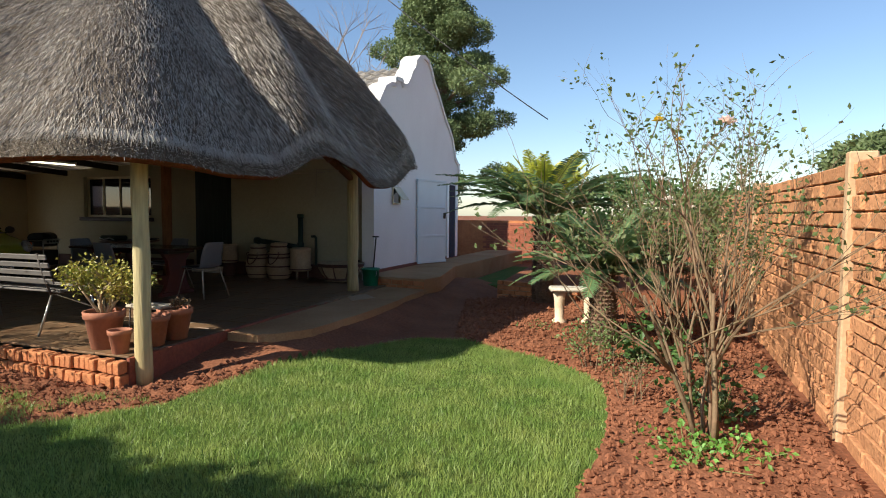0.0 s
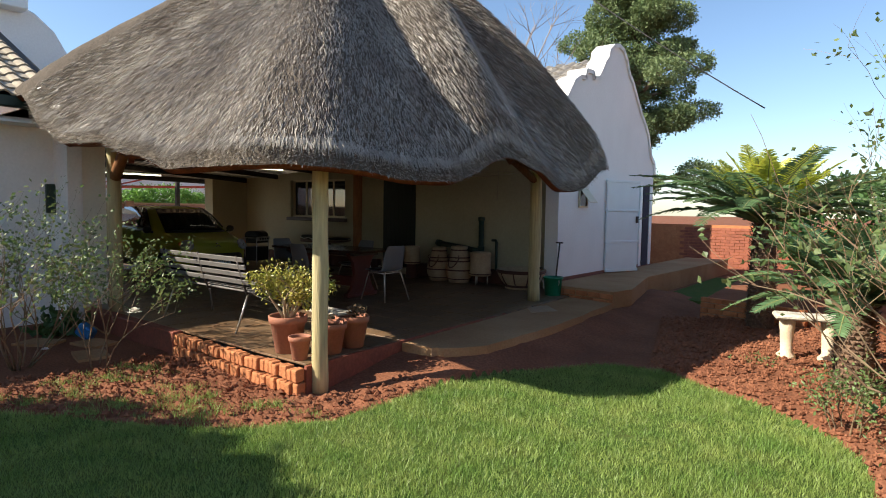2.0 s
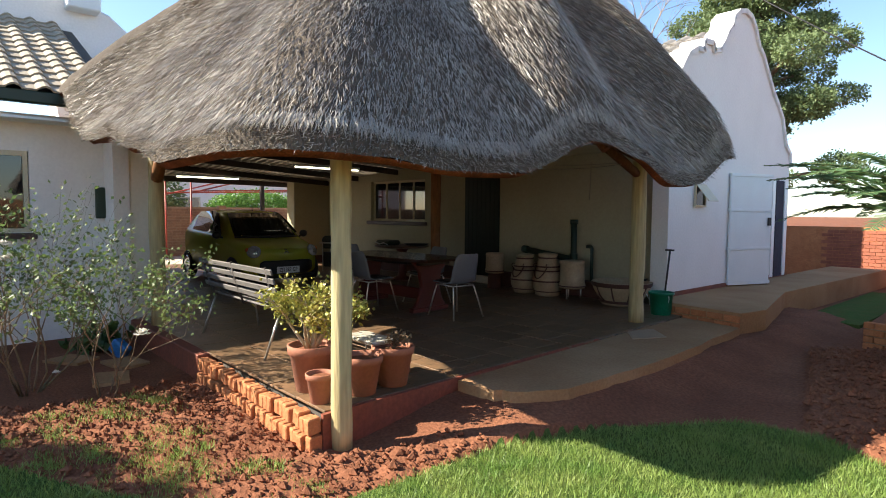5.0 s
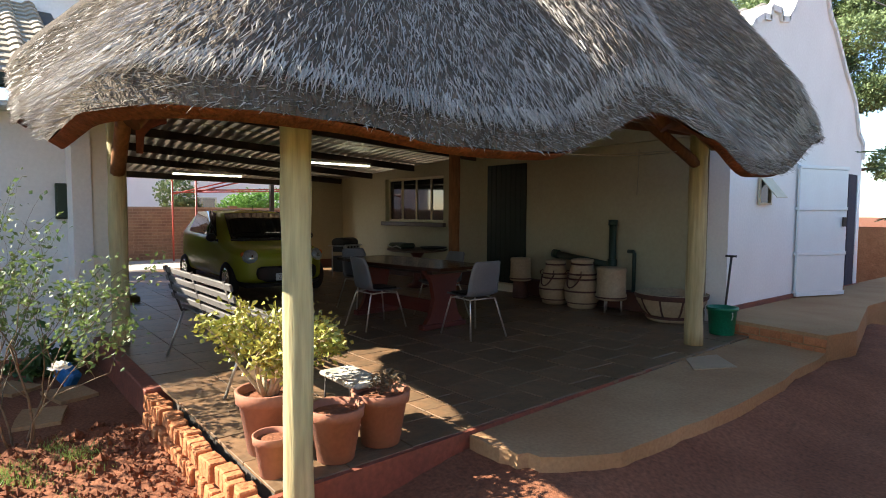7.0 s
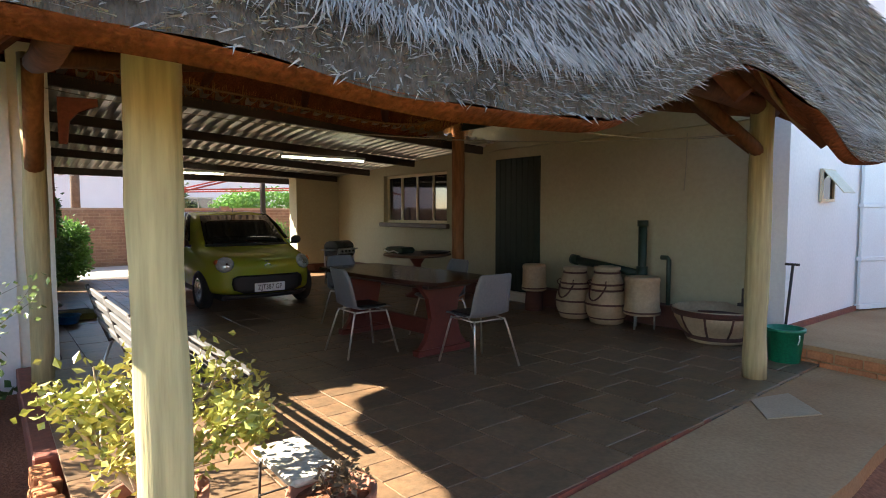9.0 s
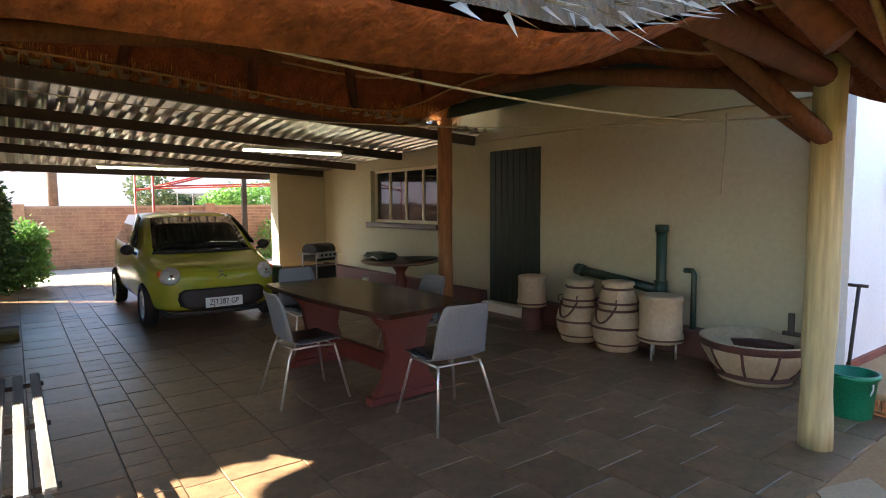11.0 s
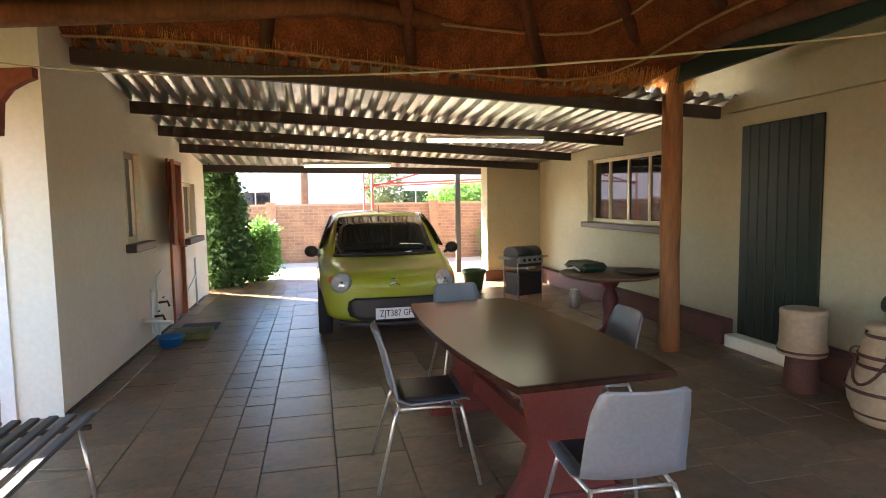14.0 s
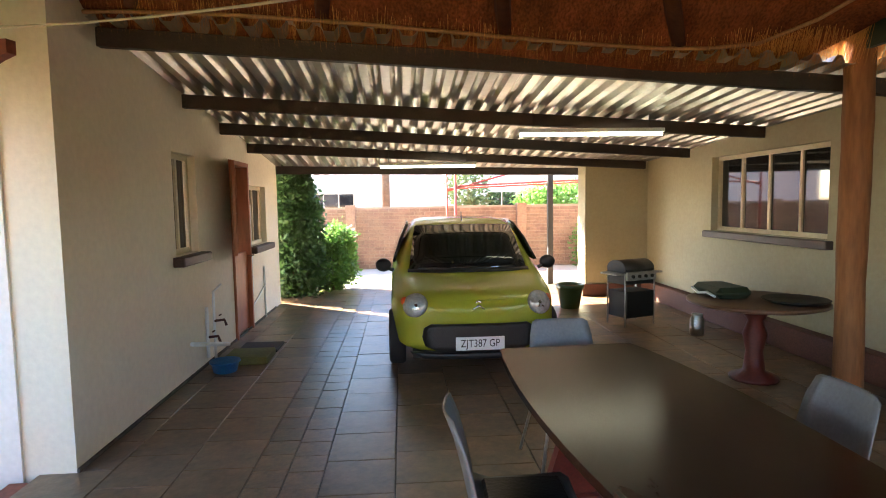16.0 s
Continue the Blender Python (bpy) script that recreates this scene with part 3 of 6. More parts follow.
# ---- roofs of both houses ----
def tile_field(name, rows, cols, at, mat, cat, label, up=0.28, wide=0.30):
    """Rolled roof tiles laid from the eave upwards; at(c, r) gives the near-left corner, the way along and the way up."""
    t = thing(name, label, cat)
    bm = bmesh.new()
    prof = [(0, 0.0), (0.25, 0.0), (0.45, 0.0), (0.6, 0.035), (0.75, 0.05), (0.9, 0.035), (1.0, 0.0)]
    o, along, rise = at
    nrm = along.cross(rise).normalized()
    if nrm.z < 0:
        nrm = -nrm
    for r in range(rows):
        for c in range(cols):
            p = o + along * (c * wide) + rise * (r * up)
            lo, hi, bot = [], [], []
            for u, h in prof:
                lo.append(bm.verts.new(p + along * (u * wide) + nrm * (h + 0.035)))
                hi.append(bm.verts.new(p + along * (u * wide) + rise * (up + 0.03) + nrm * (h + 0.008)))
                bot.append(bm.verts.new(p + along * (u * wide) + nrm * (h + 0.012)))
            for k in range(6):
                bm.faces.new((lo[k], lo[k + 1], hi[k + 1], hi[k]))
                bm.faces.new((bot[k], bot[k + 1], lo[k + 1], lo[k]))
    ob = link("roof_tiles", bm, mat, t)
    tagged(ob, kind="stuff")
    return t


ALONG, RISE = Vector((0, 1, 0)), Vector((-1, 0, 0.48)).normalized()
tile_field("house_roof", 26, 30, (Vector((-8.32, -4.0, 2.98)), ALONG, RISE), M_TILE, "roof", "weathered grey-brown concrete tile roof of the house")
tagged(mesh_from("roof_deck", [(-8.35, -4, 2.95), (-8.35, 5.2, 2.95), (-16, 5.2, 6.62), (-16, -4, 6.62)], [(0, 1, 2, 3)], M_GROUT), "dark underlay of the house roof", "roof", kind="structure")
tagged(mesh_from("house_gable_fill", [(-8.75, 5.16, 2.9), (-14.2, 5.16, 2.9), (-14.2, 5.16, 5.6)], [(0, 1, 2)], M_PLASTER), "white plaster above the carport wall", "wall", kind="structure")


def scroll_gable():
    """The bright scrolled gable with its chimney over the house roof."""
    t = thing("scrolled_gable", "sunlit white scrolled house gable rising over the tile roof", "gable")
    pts = [(3.0, 3.9), (3.4, 5.9), (3.9, 6.1), (4.2, 5.55), (4.7, 5.25), (5.3, 5.15), (5.75, 5.0), (6.05, 4.75), (6.25, 4.4), (6.4, 3.9)]
    bm = bmesh.new()
    a = [bm.verts.new((-11.9, y, z)) for y, z in pts]
    b = [bm.verts.new((-12.15, y, z)) for y, z in pts]
    bm.faces.new(a)
    bm.faces.new(b[::-1])
    for i in range(len(pts)):
        j = (i + 1) % len(pts)
        bm.faces.new((a[i], a[j], b[j], b[i]))
    bmesh.ops.recalc_face_normals(bm, faces=bm.faces)
    link("gable_face", bm, M_PLASTER, t)
    tube("scroll_moulding", [(-11.95, y, z + 0.02) for y, z in pts[3:]], 0.06, M_PLASTER, t, 8)
    box("chimney", -12.1, -11.6, 5.1, 5.6, 5.0, 5.75, M_WHITEPAINT, t, 0.02, "pale square chimney block")
    return t


scroll_gable()
# roof and wall top of the right-hand house
tagged(mesh_from("barn_roof_underlay", [(-14.5, 10.72, 2.98), (-4.56, 10.72, 2.98), (-4.56, 14.0, 4.75), (-14.5, 14.0, 4.75)], [(0, 1, 2, 3)], M_GROUT), "dark underlay of the outbuilding roof", "roof", kind="structure")
tagged(box("outbuilding_body", -14.2, -4.56, 11.8, 16.2, -0.1, 3.1, M_PLASTER), "white plastered outbuilding walls", "wall", kind="structure")
tagged(mesh_from("outbuilding_roof_back", [(-14.5, 14.0, 4.75), (-4.56, 14.0, 4.75), (-4.56, 16.4, 3.2), (-14.5, 16.4, 3.2)], [(0, 1, 2, 3)], M_TILE), "grey back slope of the outbuilding roof", "roof", kind="structure")
# hidden block added behind the gable so that its shadow falls on the back wall
tagged(box("back_wall_shade_block", -14.2, -6.6, 16.2, 19.5, -0.1, 4.6, M_PLASTER), "unseen white block added to shade the back wall", "wall", kind="structure")
R2 = Vector((0, 2.85, 1.6)).normalized()
tile_field("outbuilding_roof", 14, 32, (Vector((-4.62, 10.68, 3.02)), Vector((-1, 0, 0)), R2), M_TILEGREY, "roof", "weathered grey tile roof of the outbuilding")
tagged(box("fascia_board", -8.7, -4.6, 10.68, 10.72, 2.86, 3.02, M_GREEN), "dark green painted fascia board", "trim", kind="structure")
tagged(box("wall_plate_strip", -8.9, -4.3, 11.42, 11.5, 2.62, 2.98, M_CREAMDIM), "cream plaster band at the wall top", "trim", kind="structure")

# plinths
M_PLINTH = shade("red_brown_plinth", (0.11, 0.042, 0.028), 0.75, 0, 0.25, 4, 0.4)
tagged(box("skirting", -14.0, -8.8, 11.36, 11.5, FZ, FZ + 0.26, M_PLINTH, bevel=0.01), "dark red brick skirting ledge", "trim", kind="structure")
tagged(box("skirting", -7.7, -4.7, 11.30, 11.5, FZ, FZ + 0.26, M_PLINTH, bevel=0.01), "dark red brick skirting ledge", "trim", kind="structure")
tagged(box("skirting", -14.14, -14.06, 10.4, 11.4, FZ, FZ + 0.2, M_PLINTH), "dark red skirting of the wall pier", "trim", kind="structure")
tagged(box("door_step", -8.74, -7.76, 11.34, 11.5, FZ, FZ + 0.13, M_CREAMBRIGHT, bevel=0.01), "worn pale door step", "step", kind="structure")
tagged(box("gable_skirting", -4.3, -4.27, 11.4, 16.3, 0.4, 0.46, M_REDPAINT), "dark red strip at the foot of the gable", "trim", kind="structure")
tagged(box("wall_foot", -13.8, -8.28, 5.46, 5.475, FZ, FZ + 0.025, M_GROUT), "dark joint at the wall foot", "trim", kind="structure")

# ---- windows and doors ----
M_FRAME = shade("cream_window_frame", (0.62, 0.55, 0.38), 0.5, 0, 0.1)
M_SILL = shade("dark_sill_tile", (0.055, 0.03, 0.025), 0.5, 0, 0.3, 8, 0.2)
M_PANE = glass("window_pane", (0.8, 0.86, 0.86))
# dark colour for sheets that stand in for the shade of unlit rooms
M_ROOMSHADE = shade("room_shade", (0.10, 0.09, 0.08), 0.9, 0, 0.2, 1)
M_WOODDOOR = shade("red_varnished_door", (0.36, 0.11, 0.045), 0.4, 0, 0.2, 3, 0.1, (0.28, 0.08, 0.03), 25, stretch=(1, 1, 0.2))


def window(name, label, x0, x1, z0, z1, y, face, panes, sill_out=0.10, bars=False):
    """A steel window in a wall along x; face is +1 when it looks to +y."""
    t = thing(name, label, "window", (x0 + x1) / 2, y, z0, kind="structure")
    w, h = (x1 - x0) / 2, z1 - z0
    f = bmesh.new()
    for a, b, c, d in ((-w, -w + 0.05, 0, h), (w - 0.05, w, 0, h), (-w + 0.05, w - 0.05, 0, 0.05), (-w + 0.05, w - 0.05, h - 0.05, h)):
        add_box(f, a, b, -0.03, 0.03, c, d)
    for k in range(1, panes):
        x = -w + 2 * w * k / panes
        add_box(f, x - 0.02, x + 0.02, -0.025, 0.025, 0.05, h - 0.05)
    link("window_frame", f, M_FRAME, t)
    for k in range(panes):
        a = -w + 0.05 + (2 * w - 0.1) * k / panes
        box("pane", a + 0.012, a + (2 * w - 0.1) / panes - 0.012, -0.004, 0.004, 0.05, h - 0.05, M_DARKGLASS, t)
    box("window_sill", -w - 0.08, w + 0.08, -0.02 if face > 0 else -0.2, 0.2 if face > 0 else 0.02, -0.09, -0.005, M_SILL, t, 0.01, "dark tiled sill")
    if bars:
        b = bmesh.new()
        n = 9
        for k in range(n):
            x = -w + 0.1 + (2 * w - 0.2) * k / (n - 1)
            add_tube(b, [(x, face * -0.05, 0.04), (x, face * -0.05, h - 0.04)], 0.006, 6)
        for z in (0.3, 0.6):
            add_tube(b, [(-w + 0.05, face * -0.05, z), (w - 0.05, face * -0.05, z)], 0.006, 6)
        link("burglar_bars", b, M_FRAME, t)
    return t


window("window_1", "cream steel window with four panes and burglar bars", -12.12, -10.02, 1.42, 2.37, 11.62, -1, 4, bars=True)
box("room_shade_sheet", -12.3, -9.9, 11.85, 11.9, 1.3, 2.5, M_ROOMSHADE)
tagged(bpy.data.objects["room_shade_sheet"], "dark sheet in place of room shade behind the window", "wall", kind="structure")
window("window_2", "narrow cream window with a dark sill", -10.55, -9.98, 1.40, 2.32, 5.36, 1, 2)
window("window_3", "narrow cream window beyond the stable door", -13.4, -12.5, 1.30, 2.10, 5.36, 1, 2)


def plank_door():
    t = thing("door_1", "closed dark green plank door", "door", -8.25, 11.5, 0.38, kind="structure")
    for k in range(8):
        a = -0.48 + 0.12 * k
        box("plank", a + 0.003, a + 0.117, -0.02, 0.03, 0, 2.09, M_DOORGREEN, t, 0.006)
    return t


plank_door()


def stable_door():
    t = thing("door_2", "red varnished stable door with its upper leaf open", "door", -11.65, 5.46, FZ, kind="structure")
    f = bmesh.new()
    for a, b, c, d in ((-0.75, -0.70, 0, 2.12), (-0.05, 0.0, 0, 2.12), (-0.70, -0.05, 2.07, 2.12)):
        add_box(f, a, b, -0.2, 0.03, c, d)
    link("door_frame", f, M_WOODDOOR, t)
    low = box("lower_leaf", -0.70, -0.05, -0.06, -0.02, 0.02, 1.0, M_WOODDOOR, t, 0.006)
    up = thing("upper_leaf_hinge", "", "", -0.02, 0.03, 1.05, 72)
    up.parent = t
    bm = bmesh.new()
    add_box(bm, 0, 0.64, -0.02, 0.02, 0, 1.02, 0.006)
    for z0, z1 in ((0.08, 0.46), (0.56, 0.94)):
        add_box(bm, 0.09, 0.55, 0.02, 0.032, z0, z1, 0.008)
    me = link("upper_leaf", bm, M_WOODDOOR, t, label="open upper leaf")
    me.matrix_basis = pose(-0.0, 0.04, 1.05, 0, 0, 16)
    bpy.data.objects.remove(up)
    h = tube("door_handle", [(0.05, 0.0, 0), (0.05, 0.06, 0), (-0.05, 0.06, 0)], 0.008, M_CHROME, t, 8, "brass lever handle")
    h.matrix_basis = pose(-0.68, 0.0, 0.95)
    # dark sheet closes the doorway in place of the shade indoors
    box("door_shade_backing", -0.70, -0.05, -0.26, -0.22, 0, 2.07, M_ROOMSHADE, t)
    return t


stable_door()


def house_window():
    t = thing("window_4", "white framed garden window with burglar bars", "window", -8.78, 3.69, 1.35, kind="structure")
    f = bmesh.new()
    for a, b, c, d in ((-0.49, -0.43, 0, 0.98), (0.43, 0.49, 0, 0.98), (-0.43, 0.43, 0, 0.05), (-0.43, 0.43, 0.92, 0.98), (-0.02, 0.02, 0.05, 0.92)):
        add_box(f, -0.03, 0.03, a, b, c, d)
    link("window_frame", f, M_FRAME, t)
    for a, b in ((-0.43, -0.02), (0.02, 0.43)):
        box("pane", -0.004, 0.004, a + 0.005, b - 0.005, 0.05, 0.92, M_DARKGLASS, t)
    b = bmesh.new()
    for k in range(8):
        y = -0.38 + 0.76 * k / 7
        add_tube(b, [(-0.06, y, 0.03), (-0.06, y, 0.94)], 0.007, 6)
    for z in (0.3, 0.62):
        add_tube(b, [(-0.06, -0.45, z), (-0.06, 0.45, z)], 0.006, 6)
    link("burglar_bars", b, M_WHITEPAINT, t)
    box("window_sill", -0.02, 0.10, -0.55, 0.55, -0.08, -0.005, M_SILL, t, 0.01, "dark tiled sill")
    # dark panel painted as the shade behind the panes
    box("room_shade_panel", -0.24, -0.20, -0.5, 0.5, -0.05, 1.02, M_ROOMSHADE, t)
    return t


house_window()
mb = thing("meter_box", "dark green meter box on the white house wall", "box", -8.75, 4.98, 1.52)
box("box_body", 0, 0.05, -0.11, 0.11, 0, 0.40, M_GREEN, mb, 0.008)
box("box_door", 0.05, 0.06, -0.09, 0.09, 0.02, 0.38, M_GREEN, mb, 0.003)


def gable_parts():
    t = thing("window_5", "small open top-hung window in the gable wall", "window", -4.29, 12.34, 1.74, kind="structure")
    f = bmesh.new()
    for a, b, c, d in ((-0.19, -0.16, 0, 0.36), (0.16, 0.19, 0, 0.36), (-0.16, 0.16, 0, 0.03), (-0.16, 0.16, 0.33, 0.36)):
        add_box(f, 0, 0.03, a, b, c, d)
    link("window_frame", f, M_FRAME, t)
    box("pane", 0.001, 0.008, -0.16, 0.16, 0.03, 0.33, M_DARKGLASS, t)
    s = box("open_sash", -0.006, 0.006, -0.17, 0.17, -0.32, 0, M_FRAME, t, 0.002)
    s.matrix_basis = pose(0.03, 0, 0.345, 0, -38, 0)
    d = thing("door_3", "white painted stable door standing open against the gable", "door", -4.29, 13.45, 0.42, kind="structure")
    a, b = Vector((0.03, -0.02, 0)), Vector((0.36, 0.88, 0))
    along = (b - a).normalized()
    rz = math.degrees(math.atan2(along.y, along.x))
    w = (b - a).length
    for k, (z0, z1) in enumerate(((0.06, 0.60), (0.63, 1.26), (1.29, 1.86))):
        p = box("door_panel", 0, w, -0.02, 0.02, z0, z1, M_WHITEPAINT, d, 0.006)
        p.matrix_basis = pose(a.x, a.y, 0, 0, 0, rz)
    for z in (0.0, 0.60, 1.26, 1.86):
        p = box("rail", -0.01, w + 0.01, -0.035, 0.035, z, z + 0.05 if z else z + 0.06, M_WHITEPAINT, d, 0.004)
        p.matrix_basis = pose(a.x, a.y, 0, 0, 0, rz)
    p = box("latch", w - 0.10, w - 0.03, -0.055, -0.03, 1.02, 1.16, M_STEELDARK, d, 0.004, "dark metal latch")
    p.matrix_basis = pose(a.x, a.y, 0, 0, 0, rz)
    # two white jambs, and a near-black panel painted as the shade inside a doorway
    for y0, y1, m, lab in ((15.4, 15.55, M_WHITEPAINT, "white door jamb"), (15.6, 16.0, shade("doorway_shade", (0.03, 0.03, 0.05), 0.9), "painted shade of a doorway"), (16.05, 16.2, M_WHITEPAINT, "white door jamb")):
        o = box("jamb", -4.30, -4.26, y0, y1, 0.42, 2.3, m)
        tagged(o, lab + " in the gable wall", "door frame", kind="structure")


gable_parts()

# ---- carport post, canopy and what lies beyond ----
cp = thing("carport_post", "slim square steel post at the carport mouth", "post", -15.6, 10.25, FZ)
box("shaft", -0.05, 0.05, -0.05, 0.05, 0, 2.4, M_STEELDARK, cp, 0.006)
M_REDMETAL = shade("red_canopy_paint", (0.42, 0.06, 0.035), 0.5, 0, 0.15)
can = thing("red_canopy", "red painted steel shade canopy beyond the carport", "canopy", -17.2, 11.0, 0)
mesh_from("canopy_sheet", [(-1.2, -2.6, 2.55), (1.2, -2.6, 2.55), (1.2, 1.8, 2.75), (-1.2, 1.8, 2.75), (-1.2, -2.6, 2.6), (1.2, -2.6, 2.6), (1.2, 1.8, 2.8), (-1.2, 1.8, 2.8)], [(3, 2, 1, 0), (4, 5, 6, 7), (0, 1, 5, 4), (1, 2, 6, 5), (2, 3, 7, 6), (3, 0, 4, 7)], M_REDMETAL, can)
for x in (-1.1, 1.1):
    for y in (-2.5, 1.7):
        tube("leg", [(x, y, 0), (x, y, 2.56)], 0.025, M_REDMETAL, can, 8)
for x in (-1.1, 1.1):
    tube("brace", [(x, -2.5, 2.1), (x, -0.8, 2.55)], 0.02, M_REDMETAL, can, 6)
    tube("rail", [(x, -2.5, 2.15), (x, 1.7, 2.3)], 0.02, M_REDMETAL, can, 6)


def neighbour():
    t = thing("neighbour_house", "white plastered neighbour house beyond the street wall", "house", -27, 8, 0)
    box("wall", -3, 0, -9, 12, 0, 3.6, M_PLASTER, t)
    mesh_from("roof", [(0.4, -9.5, 3.5), (0.4, 12.5, 3.5), (-1.5, 12.5, 4.8), (-1.5, -9.5, 4.8), (-3.4, 12.5, 3.5), (-3.4, -9.5, 3.5)], [(0, 1, 2, 3), (3, 2, 4, 5), (0, 3, 5), (1, 4, 2), (0, 5, 4, 1)], M_TILE, t)
    for y in (-3.2, 3.6, 8.5):
        w = thing("window", "", "")
        w.parent = t
        w.matrix_basis = pose(0, y, 1.5)
        bpy.data.objects.remove(w)
        f = box("window", -0.02, 0.03, y - 0.9, y + 0.9, 1.55, 2.25, M_FRAME, t, 0.01)
        for k in range(3):
            box("pane", 0.03, 0.04, y - 0.84 + 0.57 * k, y - 0.32 + 0.57 * k, 1.6, 2.2, M_DARKGLASS, f)
    return t


neighbour()
pb = thing("street_pole", "round timber pole beyond the street wall", "pole", -21.5, 7.0, 0)
tube("shaft", [(0, 0, 0), (0, 0, 6)], 0.12, M_BARK, pb, 12)
tagged(box("driveway", -19.0, -15.4, -3, 14, -0.09, FZ - 0.02, shade("pale_driveway", (0.48, 0.42, 0.33), 0.9, 0, 0.1, 2)), "pale sunlit driveway behind the carport", "pavement", kind="structure")


# ---- the car ----
def car():
    t = thing("small_car", "lime green small hatchback parked under the carport", "car", -10.0, 8.12, FZ, 180)
    # x runs from the nose (0) to the tail (-3.43) in its own frame; nose looks along +x in the world
    t.matrix_basis = pose(-9.90, 8.12, FZ, 0, 0, 0)
    st = [  # x, half width at belt, roof z, belt z, bottom z, half width at roof
        (0.00, 0.46, 0.60, 0.56, 0.26, 0.40), (-0.05, 0.62, 0.70, 0.62, 0.20, 0.52), (-0.16, 0.74, 0.755, 0.67, 0.18, 0.60), (-0.35, 0.795, 0.80, 0.71, 0.18, 0.64),
        (-0.60, 0.81, 0.84, 0.75, 0.18, 0.66), (-0.80, 0.815, 0.88, 0.80, 0.18, 0.66), (-0.98, 0.815, 1.03, 0.85, 0.18, 0.63), (-1.20, 0.815, 1.215, 0.88, 0.18, 0.60),
        (-1.42, 0.815, 1.355, 0.93, 0.18, 0.575), (-1.70, 0.815, 1.41, 0.94, 0.18, 0.565), (-2.2, 0.815, 1.42, 0.96, 0.18, 0.56), (-2.7, 0.81, 1.40, 0.98, 0.18, 0.56),
        (-3.1, 0.79, 1.36, 1.0, 0.2, 0.54), (-3.3, 0.75, 1.1, 0.98, 0.24, 0.56), (-3.43, 0.66, 0.8, 0.7, 0.3, 0.56)]
    vs, fs = [], []
    m = 0
    for x, wb, zr, zb, z0, wr in st:
        half = [(wb * 0.93, z0), (wb * 0.985, z0 + (zb - z0) * 0.25), (wb, z0 + (zb - z0) * 0.6), (wb * 0.985, zb - 0.02), (wb * 0.955, zb), (wr + (wb * 0.955 - wr) * 0.45, zb + (zr - zb) * 0.55), (wr, zb + (zr - zb) * 0.90), (wr * 0.86, zb + (zr - zb) * 0.965), (wr * 0.5, zr - 0.004), (0, zr)]
        ring = half + [(-y, z) for y, z in half[-2::-1]]
        m = len(ring)
        bow = 0.10 if x > -0.4 else 0.05
        vs += [(x - bow * (y / 0.8) ** 2 * (1 if x > -1.9 else -1), y, z) for y, z in ring]
    n = len(st)
    for j in range(n - 1):
        for i in range(m - 1):
            fs.append((j * m + i, j * m + i + 1, (j + 1) * m + i + 1, (j + 1) * m + i))
        fs.append((j * m + m - 1, j * m, (j + 1) * m, (j + 1) * m + m - 1))
    fs += [tuple(range(m))[::-1], tuple(range((n - 1) * m, n * m))]
    body = mesh_from("body", vs, fs, M_LIME, t, True)
    bm = bmesh.new()
    bm.from_mesh(body.data)
    bmesh.ops.recalc_face_normals(bm, faces=bm.faces)
    bm.to_mesh(body.data)
    bm.free()
    sub = body.modifiers.new("smooth", "SUBSURF")
    sub.levels = sub.render_levels = 2

    def skin(name, pts, mat, label="", th=0.012):
        """A thin panel over the body through rows of (x, y, z)."""
        rows, cols = len(pts), len(pts[0])
        v = [p for r in pts for p in r]
        f = [(r * cols + c, r * cols + c + 1, (r + 1) * cols + c + 1, (r + 1) * cols + c) for r in range(rows - 1) for c in range(cols - 1)]
        o = mesh_from(name, v, f, mat, t, True, label)
        s = o.modifiers.new("thickness", "SOLIDIFY")
        s.thickness, s.offset = th, 0
        return o

    # windscreen
    rows = []
    for x, z, w in ((-0.80, 0.90, 0.615), (-0.98, 1.028, 0.595), (-1.20, 1.203, 0.565), (-1.385, 1.328, 0.535)):
        rows.append([(x + 0.035 - 0.075 * (y / 0.6) ** 2, y, z + 0.012 - 0.015 * (y / 0.6) ** 2) for y in np.linspace(-w, w, 9)])
    skin("windscreen", rows, M_DARKGLASS, "dark reflecting windscreen")
    for s in (-1, 1):
        skin("side_window", [[(-1.12, s * 0.775, 0.955), (-1.6, s * 0.775, 0.96), (-2.6, s * 0.775, 1.0)], [(-1.38, s * 0.70, 1.18), (-1.7, s * 0.68, 1.22), (-2.6, s * 0.68, 1.22)], [(-1.62, s * 0.62, 1.34), (-1.8, s * 0.61, 1.37), (-2.6, s * 0.61, 1.36)]], M_DARKGLASS, "dark side glass", 0.03)
        # headlamp
        lamp = bmesh.new()
        bmesh.ops.create_icosphere(lamp, subdivisions=3, radius=1, matrix=pose(-0.115, s * 0.575, 0.655, 0, -24, s * 30) @ Matrix.Diagonal((0.065, 0.125, 0.115, 1)))
        for f in lamp.faces:
            f.smooth = True
        lens = link("headlamp", lamp, M_DARKGLASS, t, label="clear oval headlamp")
        lens.data.materials[0] = M_LENS
        bulb = bmesh.new()
        bmesh.ops.create_icosphere(bulb, subdivisions=2, radius=1, matrix=pose(-0.10, s * 0.57, 0.65, 0, -24, s * 30) @ Matrix.Diagonal((0.058, 0.10, 0.092, 1)))
        for f in bulb.faces:
            f.smooth = True
        link("reflector", bulb, M_CHROME, lens, label="bright chrome reflector")
        ind = bmesh.new()
        bmesh.ops.create_icosphere(ind, subdivisions=2, radius=1, matrix=pose(-0.17, s * 0.675, 0.69, 0, -28, s * 45) @ Matrix.Diagonal((0.03, 0.035, 0.04, 1)))
        link("indicator", ind, M_ORANGE, lens, label="orange indicator")
        mir = bmesh.new()
